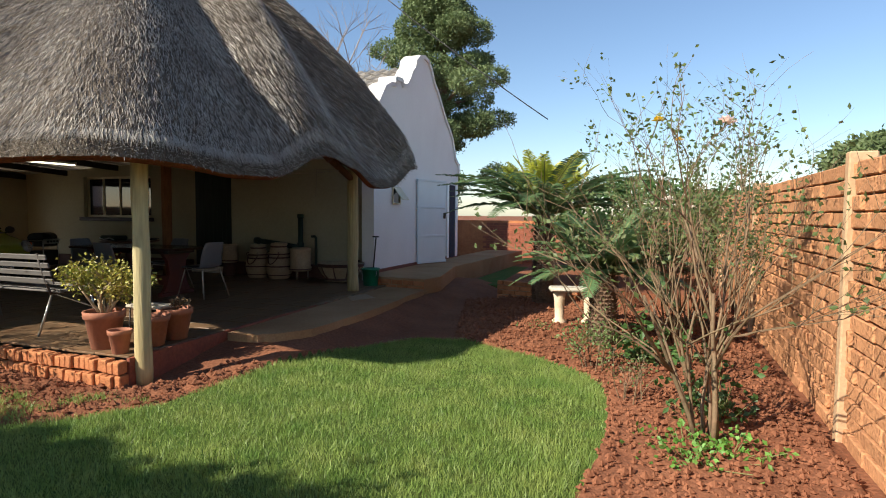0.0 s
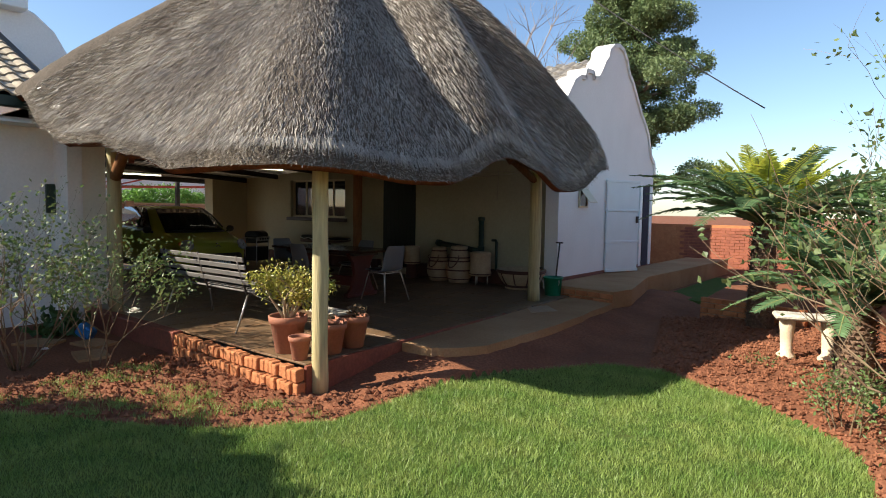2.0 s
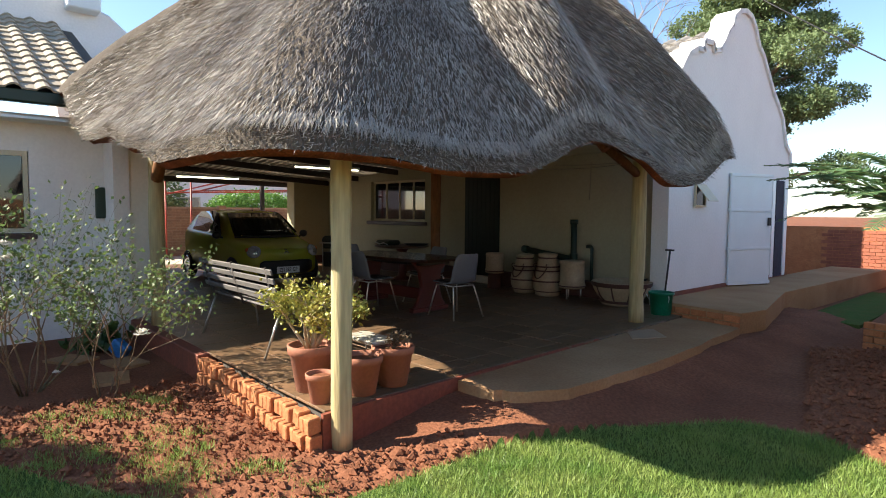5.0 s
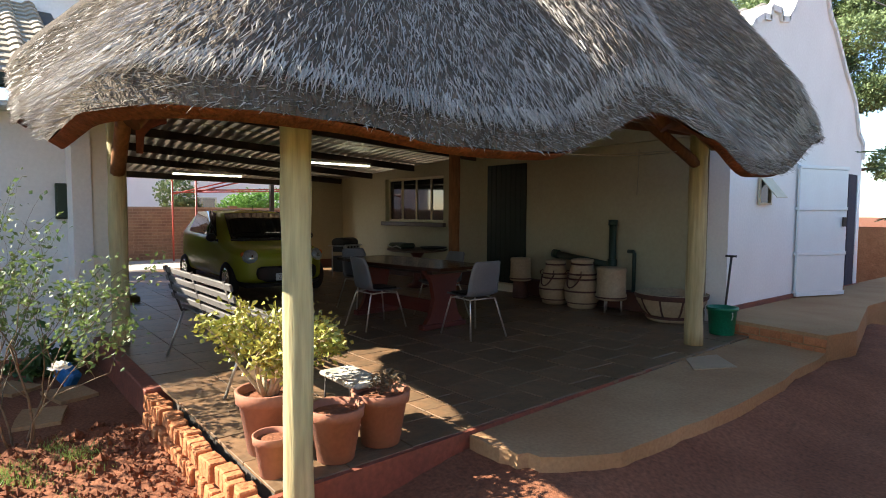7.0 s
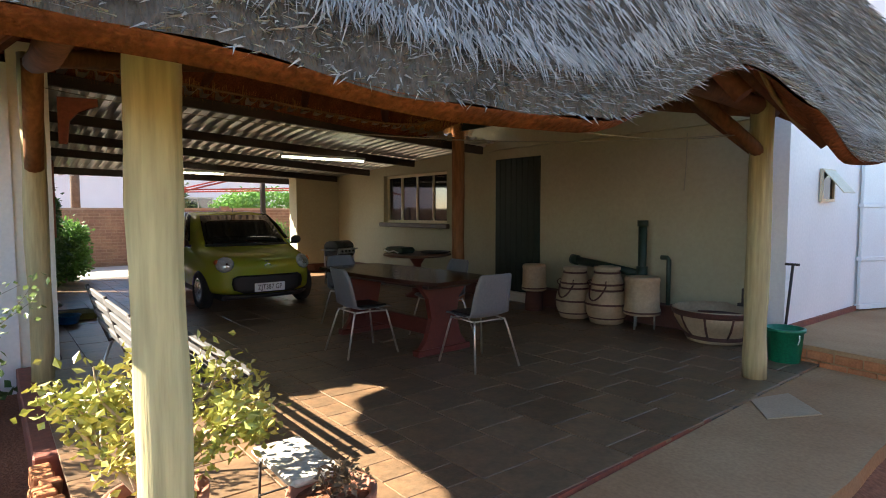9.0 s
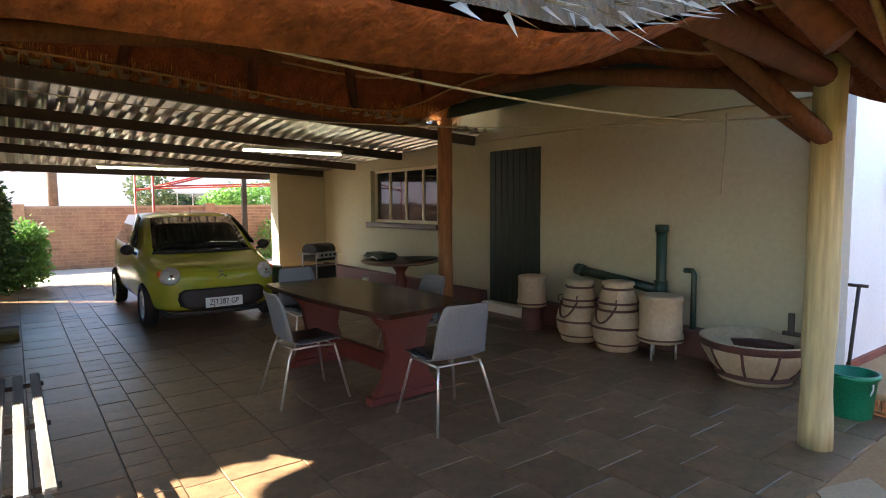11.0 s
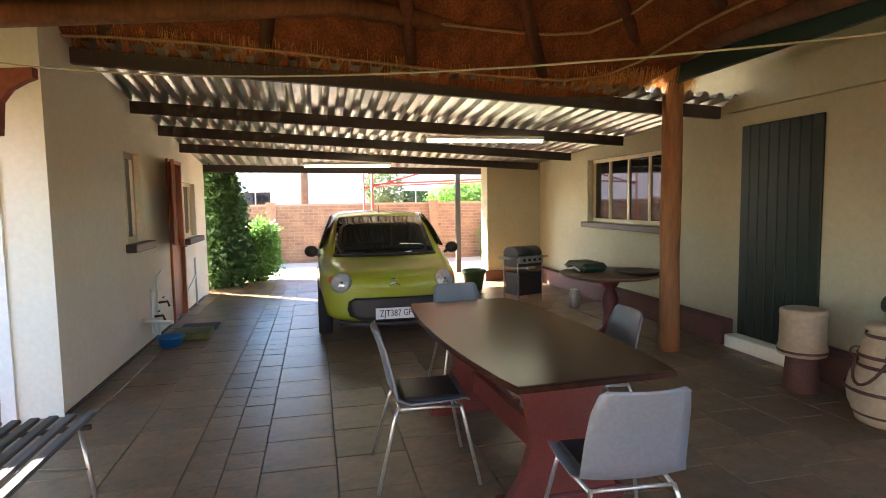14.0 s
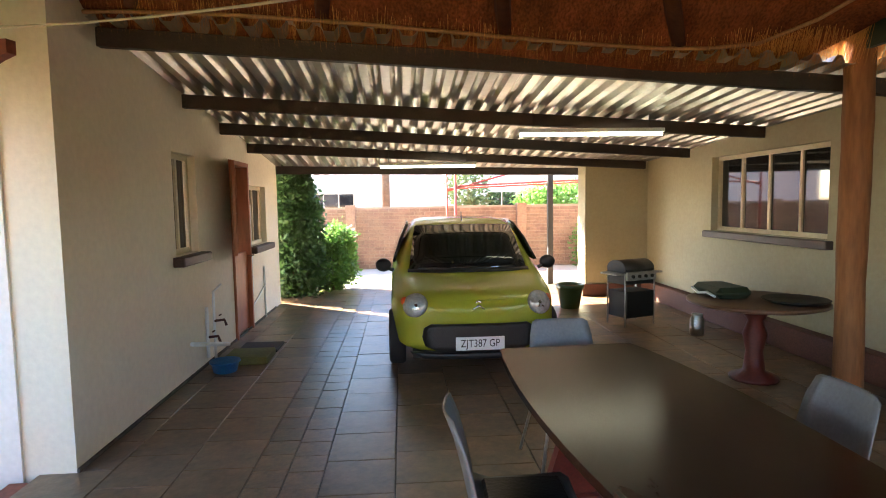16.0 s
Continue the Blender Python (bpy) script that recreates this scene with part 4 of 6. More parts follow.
        bmesh.ops.create_icosphere(mir, subdivisions=3, radius=1, matrix=pose(-1.03, s * 0.885, 0.935) @ Matrix.Diagonal((0.06, 0.085, 0.072, 1)))
        add_tube(mir, [(-1.0, s * 0.78, 0.88), (-1.03, s * 0.86, 0.91)], 0.02, 8)
        for f in mir.faces:
            f.smooth = True
        link("mirror", mir, M_BLACK, t, label="black door mirror")
        for x in (-0.58, -2.92):
            wh = thing("wheel", "", "", x, s * 0.735, 0.275)
            wh.parent = t
            bpy.data.objects.remove(wh)
            ty = bmesh.new()
            prof = [(0.17, -0.07), (0.25, -0.08), (0.275, -0.055), (0.275, 0.055), (0.25, 0.08), (0.17, 0.07)]
            add_lathe(ty, [(r, z) for r, z in prof] + [prof[0]], 28)
            bmesh.ops.transform(ty, matrix=pose(x, s * 0.745, 0.275, 90), verts=ty.verts)
            tyre = link("tyre", ty, M_RUBBER, t, label="black rubber tyre")
            rim = bmesh.new()
            rr = add_lathe(rim, [(0.03, 0.06), (0.10, 0.05), (0.17, 0.07), (0.175, -0.07)], 20)
            rim.faces.new(rr[0])
            rim.faces.new(rr[-1])
            bmesh.ops.transform(rim, matrix=pose(x, s * 0.745, 0.275, 90 * -s), verts=rim.verts)
            link("rim", rim, M_CHROME, tyre, label="silver wheel trim")
    # black lower grille, bumper line, plate, badge, wipers, aerial
    rows = []
    for z, w, o in ((0.245, 0.36, 0.0), (0.30, 0.49, 0.012), (0.38, 0.515, 0.02), (0.46, 0.50, 0.022), (0.495, 0.44, 0.02)):
        rows.append([(0.040 - 0.075 * (abs(y) / 0.55) ** 3, y, z) for y in np.linspace(-w, w, 13)])
    skin("grille", rows, M_BLACK, "black lower grille", 0.03)
    rows = []
    for z, w in ((0.17, 0.50), (0.20, 0.60), (0.225, 0.62)):
        rows.append([(0.0 - 0.09 * (abs(y) / 0.55) ** 3, y, z) for y in np.linspace(-w, w, 13)])
    skin("lower_lip", rows, M_BLACK, "black lower bumper lip", 0.03)
    skin("bonnet_line", [[(-0.035 - 0.14 * (abs(y) / 0.55) ** 2.2, y, z) for y in np.linspace(-0.46, 0.46, 13)] for z in (0.592, 0.598)], M_BLACK, "dark bonnet gap", 0.03)
    skin("bonnet_trim", [[(-0.06 - 0.14 * (abs(y) / 0.55) ** 2.2, y, z) for y in np.linspace(-0.40, 0.40, 9)] for z in (0.690, 0.696)], M_LIME, "raised bonnet crease", 0.02)
    plate = box("number_plate", 0.046, 0.062, -0.22, 0.22, 0.262, 0.382, M_WHITEPAINT, t, 0.002, "white number plate with black characters")
    cu = bpy.data.curves.new("plate_text", "FONT")
    cu.body, cu.size, cu.extrude, cu.align_x, cu.align_y = "ZJT387 GP", 0.098, 0.001, "CENTER", "CENTER"
    tx = new("plate_text", cu)
    tx.data.materials.append(M_BLACK)
    tx.parent = plate
    tx.matrix_basis = pose(0.064, 0, 0.322, 90, 0, 90) @ Matrix.Diagonal((0.80, 1.0, 1, 1))
    tagged(tx, "black plate characters")
    badge = bmesh.new()
    for z in (0.655, 0.69):
        for s in (-1, 1):
            add_tube(badge, [(0.0 - (z - 0.65) * 1.2, 0, z), (-0.012 - (z - 0.65) * 1.2, s * 0.055, z - 0.04)], 0.008, 6)
    link("badge", badge, M_CHROME, t, label="chrome double chevron badge")
    for y in (-0.1, 0.28):
        tube("wiper", [(-0.76, y, 0.90), (-0.80, y - 0.42, 0.925)], 0.008, M_BLACK, t, 6, "black wiper")
    tube("aerial", [(-1.46, 0, 1.38), (-1.50, 0, 1.48)], 0.006, M_BLACK, t, 6)
    skin("screen_surround", [[(x + 0.03 - 0.075 * (y / 0.6) ** 2, y, z) for y in np.linspace(-0.63, 0.63, 9)] for x, z in ((-0.745, 0.878), (-0.80, 0.902))], M_BLACK, "black scuttle below the windscreen")
    box("underbody", -3.2, -0.2, -0.6, 0.6, 0.14, 0.26, M_BLACK, t)
    return t


M_ORANGE = shade("orange_lens", (0.7, 0.16, 0.04), 0.2, 0, 0.05)
M_LENS = shade("lamp_lens", (0.62, 0.62, 0.58), 0.08, 0.3, 0.15, 25, 0.2, (0.40, 0.40, 0.38), 60)
car()


# ---- table and chairs ----
M_EDGE = shade("table_edge", (0.03, 0.015, 0.012), 0.3)
def table():
    t = thing("dining_table", "boat-shaped polished dark wood table on red pedestals", "table", -6.97, 8.43, FZ, 3)
    L, W0, W1 = 1.05, 0.39, 0.47
    out = []
    for k in range(15):
        x = -L + 2 * L * k / 14
        out.append((x, -(W0 + (W1 - W0) * (1 - (x / L) ** 2))))
    full = out + [(-x, -y) for x, y in out]
    bm = bmesh.new()
    lo = [bm.verts.new((x, y, 0.715)) for x, y in full]
    hi = [bm.verts.new((x, y, 0.75)) for x, y in full]
    bm.faces.new(hi)
    bm.faces.new(lo[::-1])
    for i in range(len(full)):
        j = (i + 1) % len(full)
        bm.faces.new((lo[i], lo[j], hi[j], hi[i]))
    bmesh.ops.bevel(bm, geom=[e for e in bm.edges if abs(e.verts[0].co.z - e.verts[1].co.z) < 0.001], offset=0.008, segments=2, affect="EDGES")
    link("tabletop", bm, M_TABLE, t)
    for s in (-1, 1):
        bm = bmesh.new()
        pts = [(-0.30, 0.06), (-0.22, 0.16), (-0.16, 0.35), (-0.20, 0.55), (-0.34, 0.715), (0.34, 0.715), (0.20, 0.55), (0.16, 0.35), (0.22, 0.16), (0.30, 0.06)]
        x = s * 0.68
        a = [bm.verts.new((x - 0.03, y, z)) for y, z in pts]
        b = [bm.verts.new((x + 0.03, y, z)) for y, z in pts]
        bm.faces.new(a)
        bm.faces.new(b[::-1])
        for i in range(len(pts)):
            j = (i + 1) % len(pts)
            bm.faces.new((a[i], a[j], b[j], b[i]))
        bmesh.ops.recalc_face_normals(bm, faces=bm.faces)
        link("pedestal", bm, M_REDWOOD, t, label="red stained pedestal")
        box("foot", x - 0.05, x + 0.05, -0.34, 0.34, 0.0, 0.065, M_REDWOOD, t, 0.01, "red stained foot")
    box("stretcher", -0.66, 0.66, -0.025, 0.025, 0.14, 0.30, M_REDWOOD, t, 0.006, "red stained stretcher")
    box("apron", -0.8, 0.8, -0.28, 0.28, 0.655, 0.714, M_EDGE, t, 0.006, "dark apron under the top")
    return t


table()
M_GREYPLASTIC = shade("grey_plastic_shell", (0.15, 0.155, 0.165), 0.42, 0, 0.12, 3, 0.08)
M_SEATPAD = shade("black_vinyl", (0.02, 0.02, 0.022), 0.4)
M_LEG = shade("chromed_leg", (0.62, 0.58, 0.52), 0.3, 0.85, 0.15)


def chair(x, y, rz):
    t = thing("shell_chair", "grey plastic shell chair with chromed tube legs", "chair", x, y, FZ, rz, "chairs round the table")
    # faces +x: back at -x
    prof = [(0.22, 0.445, 0.20), (0.19, 0.46, 0.215), (0.05, 0.45, 0.22), (-0.10, 0.445, 0.22), (-0.17, 0.47, 0.215), (-0.205, 0.53, 0.21), (-0.225, 0.63, 0.205), (-0.255, 0.75, 0.195), (-0.285, 0.83, 0.175), (-0.29, 0.845, 0.15)]
    vs, fs, c = [], [], 9
    for px, z, w in prof:
        for k in range(c):
            u = -1 + 2 * k / (c - 1)
            dish = 0.03 * u * u
            vs.append((px + (dish if z > 0.5 else 0), u * w, z + (dish * 0.6 if z <= 0.5 else 0)))
    for r in range(len(prof) - 1):
        for k in range(c - 1):
            fs.append((r * c + k, r * c + k + 1, (r + 1) * c + k + 1, (r + 1) * c + k))
    o = mesh_from("seat_shell", vs, fs, M_GREYPLASTIC, t, True)
    s = o.modifiers.new("thickness", "SOLIDIFY")
    s.thickness = 0.008
    bm = bmesh.new()
    add_box(bm, -0.14, 0.18, -0.18, 0.18, 0.455, 0.485, 0.012)
    link("seat_pad", bm, M_SEATPAD, t, label="black seat pad")
    for s in (-1, 1):
        tube("side_frame", [(-0.17, s * 0.17, 0.42), (0.0, s * 0.19, 0.43), (0.17, s * 0.18, 0.42)], 0.009, M_LEG, t, 8)
        for a, b in ((-0.17, -0.29), (0.17, 0.26)):
            tube("leg", [(a, s * 0.17, 0.43), (a + (b - a) * 0.15, s * 0.18, 0.38), (b, s * 0.25, 0.0)], 0.010, M_LEG, t, 8)
    tube("cross_bar", [(-0.16, -0.17, 0.42), (-0.16, 0.17, 0.42)], 0.008, M_LEG, t, 8)
    tube("cross_bar", [(0.16, -0.17, 0.42), (0.16, 0.17, 0.42)], 0.008, M_LEG, t, 8)
    return t


chair(-6.82, 7.87, 88)
chair(-5.76, 8.46, 176)
chair(-8.05, 8.42, 0)
chair(-6.90, 8.92, -93)


# ---- slatted bench ----
M_SLAT = shade("weathered_bench_slat", (0.15, 0.14, 0.13), 0.7, 0, 0.3, 4, 0.4, (0.06, 0.055, 0.05), 30, stretch=(0.15, 1, 1))
def bench():
    t = thing("garden_bench", "weathered dark slatted garden bench with thin steel legs", "bench", -5.98, 5.62, FZ)
    for k in range(6):
        y = 0.0 + 0.085 * k + 0.06
        box("seat_slat", -0.92, 0.92, y, y + 0.05, 0.44 + 0.003 * k, 0.462 + 0.003 * k, M_SLAT, t, 0.006)
    for k in range(4):
        z = 0.54 + 0.085 * k
        o = box("back_slat", -0.92, 0.92, -0.01, 0.01, 0, 0.055, M_SLAT, t, 0.005)
        o.matrix_basis = pose(0, 0.0 - 0.07 * k / 3, z, 14)
    for x in (-0.8, 0.0, 0.8):
        tube("frame", [(x, 0.55, 0.435), (x, 0.30, 0.425), (x, 0.04, 0.43), (x, 0.0, 0.55), (x, -0.09, 0.86)], 0.014, M_STEELDARK, t, 8, "dark steel frame")
    for x in (-0.8, 0.8):
        tube("leg", [(x, 0.50, 0.43), (x + 0.0, 0.56, 0.0)], 0.012, M_LEG, t, 8, "thin pale steel leg")
        tube("leg", [(x, 0.06, 0.43), (x + 0.0, -0.10, 0.0)], 0.012, M_LEG, t, 8, "thin pale steel leg")
        tube("brace", [(x, 0.53, 0.22), (x * 0.5, 0.25, 0.42)], 0.007, M_LEG, t, 6)
    return t


bench()


# ---- pots by the post ----
def pot(x, y, r, h, label, mat=None, group="", z=FZ):
    t = thing("flower_pot", label, "flower pot", x, y, z, group=group)
    b = r * 0.68
    prof = [(b * 0.9, 0.0), (b, 0.005), (r * 0.94, h * 0.80), (r * 1.03, h * 0.81), (r * 1.06, h * 0.99), (r * 1.03, h), (r * 0.93, h * 0.99), (r * 0.88, h * 0.86)]
    bm = bmesh.new()
    rings = add_lathe(bm, prof, 32)
    bm.faces.new(rings[0][::-1])
    bmesh.ops.recalc_face_normals(bm, faces=bm.faces)
    link("pot_wall", bm, mat or M_TERRA, t)
    bm = bmesh.new()
    rr = add_lathe(bm, [(r * 0.9, h * 0.87), (r * 0.5, h * 0.89), (0.01, h * 0.90)], 20)
    bm.faces.new(rr[-1])
    link("potting_soil", bm, M_SOIL, t, label="red potting soil")
    return t


pot(-4.12, 5.42, 0.175, 0.36, "large terracotta pot holding a jade plant", group="terracotta pots")
pot(-3.80, 5.31, 0.10, 0.22, "small terracotta pot on the platform edge", group="terracotta pots")
pot(-3.78, 5.66, 0.15, 0.30, "terracotta pot beside the roof post", group="terracotta pots")
pot(-3.82, 5.98, 0.165, 0.32, "terracotta pot with a dry seedling", group="terracotta pots")
pot(-13.1, 9.9, 0.20, 0.36, "dark green glazed pot beside the car", shade("green_glaze", (0.05, 0.10, 0.035), 0.4), z=FZ)

M_JADE = leafy("jade_leaf", (0.28, 0.32, 0.06), (0.42, 0.32, 0.07), 0.35, 0.12, 0.4)
M_LEAF = leafy("shrub_leaf", (0.05, 0.12, 0.03), (0.08, 0.15, 0.04))
M_LEAFLIGHT = leafy("rose_leaf", (0.10, 0.17, 0.05), (0.16, 0.20, 0.07))
M_DRYSTEM = shade("dry_rose_cane", (0.20, 0.12, 0.07), 0.8, 0, 0.3, 6, 0.3, (0.13, 0.10, 0.05), 40, each=0.25)


def twigs(bm, rnd, p, d, length, radius, depth, tips, spread=0.6, sides=5, bend=0.25, split=(2, 3), lift=0.0):
    """Grows one limb and its branches; collects tips as (place, way)."""
    pts, q, way = [p], Vector(p), Vector(d).normalized()
    n = 4
    for _ in range(n):
        way = (way + Vector((rnd.gauss(0, bend), rnd.gauss(0, bend), rnd.gauss(0, bend * 0.6))) * 0.5).normalized()
        q = q + way * (length / n)
        pts.append(q.copy())
        if depth <= 1:
            tips.append((q.copy(), way.copy()))
    add_tube(bm, pts, [radius * (1 - 0.5 * i / n) for i in range(n + 1)], sides)
    if depth > 0:
        for _ in range(rnd.randint(*split)):
            nw = (way + Vector((rnd.gauss(0, spread), rnd.gauss(0, spread), rnd.gauss(0, spread * 0.7) + lift))).normalized()
            s = pts[rnd.randint(2, n)]
            twigs(bm, rnd, s, nw, length * rnd.uniform(0.55, 0.85), radius * 0.55, depth - 1, tips, spread, max(3, sides - 1), bend, split, lift)


def leaves(name, places, size, mat, parent, rnd, per=4, radius=0.05, shape=0.5, label="", fold=0.25, bias=0.0):
    """Many small folded leaves about the places given, as one mesh."""
    vs, fs = [], []
    for p, w in places:
        for _ in range(per):
            c = p + Vector((rnd.gauss(0, radius), rnd.gauss(0, radius), rnd.gauss(0, radius)))
            d = (w * 0.5 + Vector((rnd.gauss(0, 1), rnd.gauss(0, 1), rnd.gauss(bias, 0.8)))).normalized()
            s = d.cross(Vector((rnd.gauss(0, 1), rnd.gauss(0, 1), rnd.gauss(0, 1)))).normalized()
            nn = d.cross(s)
            l, wd = size * rnd.uniform(0.7, 1.25), size * shape * rnd.uniform(0.8, 1.2)
            k = len(vs)
            vs += [c, c + d * l * 0.5 + s * wd * 0.5 + nn * l * fold * 0.3, c + d * l, c + d * l * 0.5 - s * wd * 0.5 + nn * l * fold * 0.3]
            fs += [(k, k + 1, k + 2), (k, k + 2, k + 3)]
    ob = mesh_from(name, vs, fs, mat, parent, label=label)
    return tagged(ob, kind="stuff")


def jade():
    t = thing("jade_plant", "yellow-green jade plant with pale thick stems in a pot", "plant", -4.12, 5.42, FZ + 0.32)
    rnd = random.Random(3)
    bm, tips = bmesh.new(), []
    for k in range(8):
        a = k * 0.85
        twigs(bm, rnd, Vector((0.03 * math.cos(a), 0.03 * math.sin(a), 0)), Vector((0.55 * math.cos(a), 0.55 * math.sin(a), 0.9)), 0.31, 0.016, 2, tips, 0.45, 7, 0.22)
    link("stem", bm, shade("pale_jade_stem", (0.42, 0.32, 0.20), 0.8, 0, 0.2), t, label="pale grey jade stems")
    leaves("jade_leaves", tips, 0.042, M_JADE, t, rnd, 7, 0.035, 0.65, fold=0.5)


jade()
st = thing("plant_stand", "white flaking slab stool on thin iron legs beside the pots", "stool", -4.15, 5.98, FZ)
M_FLAKE = shade("flaking_white_slab", (0.62, 0.58, 0.48), 0.85, 0, 0.3, 9, 0.6, (0.30, 0.26, 0.2), 40)
box("stool_top", -0.22, 0.22, -0.12, 0.12, 0.30, 0.335, M_FLAKE, st, 0.012)
for sx in (-1, 1):
    for sy in (-1, 1):
        tube("leg", [(sx * 0.18, sy * 0.09, 0.30), (sx * 0.19, sy * 0.10, 0.0)], 0.007, M_STEELDARK, st, 6)
    tube("rail", [(sx * 0.18, -0.1, 0.12), (sx * 0.18, 0.1, 0.12)], 0.005, M_STEELDARK, st, 6)
bm, tips = bmesh.new(), []
rnd0 = random.Random(9)
for k in range(6):
    twigs(bm, rnd0, Vector((0, 0, 0)), Vector((rnd0.gauss(0, 0.5), rnd0.gauss(0, 0.5), 1)), 0.09, 0.005, 1, tips, 0.6, 4)
sd = thing("dry_seedling", "small dry brown seedling in a terracotta pot", "plant", -3.82, 5.98, FZ + 0.28)
link("stems", bm, M_DRYSTEM, sd)
leaves("dry_leaves", tips, 0.04, M_DRYSTEM, sd, rnd0, 2, 0.01)

# ---- clay vessels by the wall ----
M_CLAY = shade("banded_clay", (0.42, 0.32, 0.20), 0.7, 0, 0.15, 4, 0.25, (0.34, 0.24, 0.14), 30)
M_BAND = shade("rust_brown_band", (0.085, 0.03, 0.02), 0.7, 0, 0.3)


def vessel(x, y, s, mirror=1):
    t = thing("clay_urn", "pale clay urn banded with rusty iron hoops and chains", "urn", x, y, FZ, group="clay urns")
    prof = [(0.20, 0), (0.24, 0.02), (0.25, 0.06), (0.30, 0.18), (0.315, 0.30), (0.29, 0.42), (0.23, 0.50), (0.22, 0.53), (0.235, 0.56), (0.225, 0.64), (0.18, 0.74), (0.17, 0.78), (0.195, 0.80), (0.19, 0.835), (0.10, 0.85)]
    lathe("urn_body", [(r * s, z * s) for r, z in prof], M_CLAY, t, 32)
    for r, z in ((0.262, 0.10), (0.318, 0.30), (0.24, 0.50), (0.236, 0.585), (0.185, 0.755)):
        bm = bmesh.new()
        add_lathe(bm, [((r + 0.004) * s, (z - 0.015) * s), ((r + 0.010) * s, z * s), ((r + 0.004) * s, (z + 0.015) * s)], 32)
        link("hoop", bm, M_BAND, t, label="rust-brown iron hoop")
    for a in (-2.2, -1.0):
        ring = [(0.25 * s * math.cos(a) + 0.035 * math.cos(u) * math.cos(a), 0.25 * s * math.sin(a) + 0.035 * math.cos(u) * math.sin(a), 0.60 * s + 0.035 * math.sin(u)) for u in np.linspace(0, 2 * math.pi, 13)]
        tube("ring_handle", ring, 0.006, M_BAND, t, 6)
    chain = [((0.25 + 0.075 * math.sin(math.pi * k / 10)) * s * math.cos(-2.2 + 1.2 * k / 10), (0.25 + 0.075 * math.sin(math.pi * k / 10)) * s * math.sin(-2.2 + 1.2 * k / 10), (0.56 - 0.20 * math.sin(math.pi * k / 10)) * s) for k in range(11)]
    tube("chain", chain, 0.010, M_BAND, t, 6, "hanging iron chain")
    return t


vessel(-6.70, 11.0, 0.79)
vessel(-6.20, 11.0, 0.84)


def drum(x, y, z0, r, h, lab):
    t = thing("clay_cylinder", lab, "urn", x, y, FZ)
    lathe("cylinder_body", [(r * 0.9, z0), (r * 1.04, z0 + 0.01), (r * 1.06, z0 + 0.07), (r * 1.0, z0 + 0.09), (r * 0.98, z0 + h - 0.05), (r * 1.02, z0 + h - 0.03), (r * 0.98, z0 + h), (r * 0.85, z0 + h + 0.01)], M_CLAY, t, 30)
    bm = bmesh.new()
    add_lathe(bm, [(r * 1.065, z0 + 0.03), (r * 1.09, z0 + 0.04), (r * 1.065, z0 + 0.05)], 30)
    link("hoop", bm, M_BAND, t)
    if z0 > 0.2:
        lathe("stand", [(r * 0.75, 0), (r * 0.8, 0.01), (r * 0.7, z0 - 0.01), (r * 0.6, z0)], M_PLINTH, t, 20, "dark red base")
    else:
        for k in range(3):
            a = k * 2.1 + 0.5
            tube("stand_leg", [(r * 0.7 * math.cos(a), r * 0.7 * math.sin(a), 0), (r * 0.7 * math.cos(a), r * 0.7 * math.sin(a), z0 + 0.01)], 0.012, M_LEG, t, 6, "thin steel stand leg")
    return t


drum(-7.42, 11.0, 0.28, 0.165, 0.36, "pale clay cylinder on a dark red base")
drum(-5.72, 11.02, 0.17, 0.20, 0.44, "pale clay cylinder on thin steel legs")
bw = thing("clay_basin", "wide pale clay basin banded with rusty iron", "basin", -4.86, 11.08, FZ)
bm = bmesh.new()
rr = add_lathe(bm, [(0.26, 0), (0.34, 0.01), (0.36, 0.06), (0.34, 0.08), (0.42, 0.16), (0.50, 0.30), (0.53, 0.42), (0.51, 0.43), (0.47, 0.30), (0.38, 0.14), (0.1, 0.12)], 40)
bm.faces.new(rr[0][::-1])
bm.faces.new(rr[-1])
link("basin_body", bm, M_CLAY, bw)
bw.scale = (0.84, 0.84, 0.84)
bm = bmesh.new()
add_lathe(bm, [(0.515, 0.345), (0.535, 0.375), (0.535, 0.42)], 40)
link("hoop", bm, M_BAND, bw, label="rust-brown iron hoop")
bm = bmesh.new()
add_lathe(bm, [(0.365, 0.05), (0.375, 0.075), (0.35, 0.10)], 40)
link("hoop", bm, M_BAND, bw, label="rust-brown iron hoop")
for k in range(5):
    a = -2.6 + k * 0.62
    tube("strap", [(0.36 * math.cos(a), 0.36 * math.sin(a), 0.09), (0.45 * math.cos(a), 0.45 * math.sin(a), 0.2), (0.52 * math.cos(a), 0.52 * math.sin(a), 0.36)], 0.016, M_BAND, bw, 5)
box("candle_arm", 0.12, 0.30, 0.30, 0.34, 0.43, 0.47, M_STEELDARK, bw)
box("candle_stem", 0.17, 0.22, 0.30, 0.34, 0.47, 0.66, M_STEELDARK, bw)

pp = thing("drain_pipe", "dark green cast iron drain pipe and junction on the wall", "pipe", -5.96, 11.38, FZ)
tube("upright_pipe", [(0, 0, 0), (0, 0, 1.27)], 0.052, M_GREEN, pp, 16)
tube("branch_pipe", [(-1.05, 0, 0.72), (-0.5, 0, 0.66), (0, 0, 0.60)], 0.052, M_GREEN, pp, 16)
tube("collar", [(0, 0, 1.20), (0, 0, 1.275)], 0.066, M_GREEN, pp, 16)
tube("collar", [(0, 0, 0.52), (0, 0, 0.70)], 0.068, M_GREEN, pp, 16)
tube("collar", [(-1.10, 0, 0.728), (-1.0, 0, 0.715)], 0.068, M_GREEN, pp, 16)
p2 = thing("vent_pipe", "thin dark green pipe with a bent top", "pipe", -5.60, 11.38, FZ)
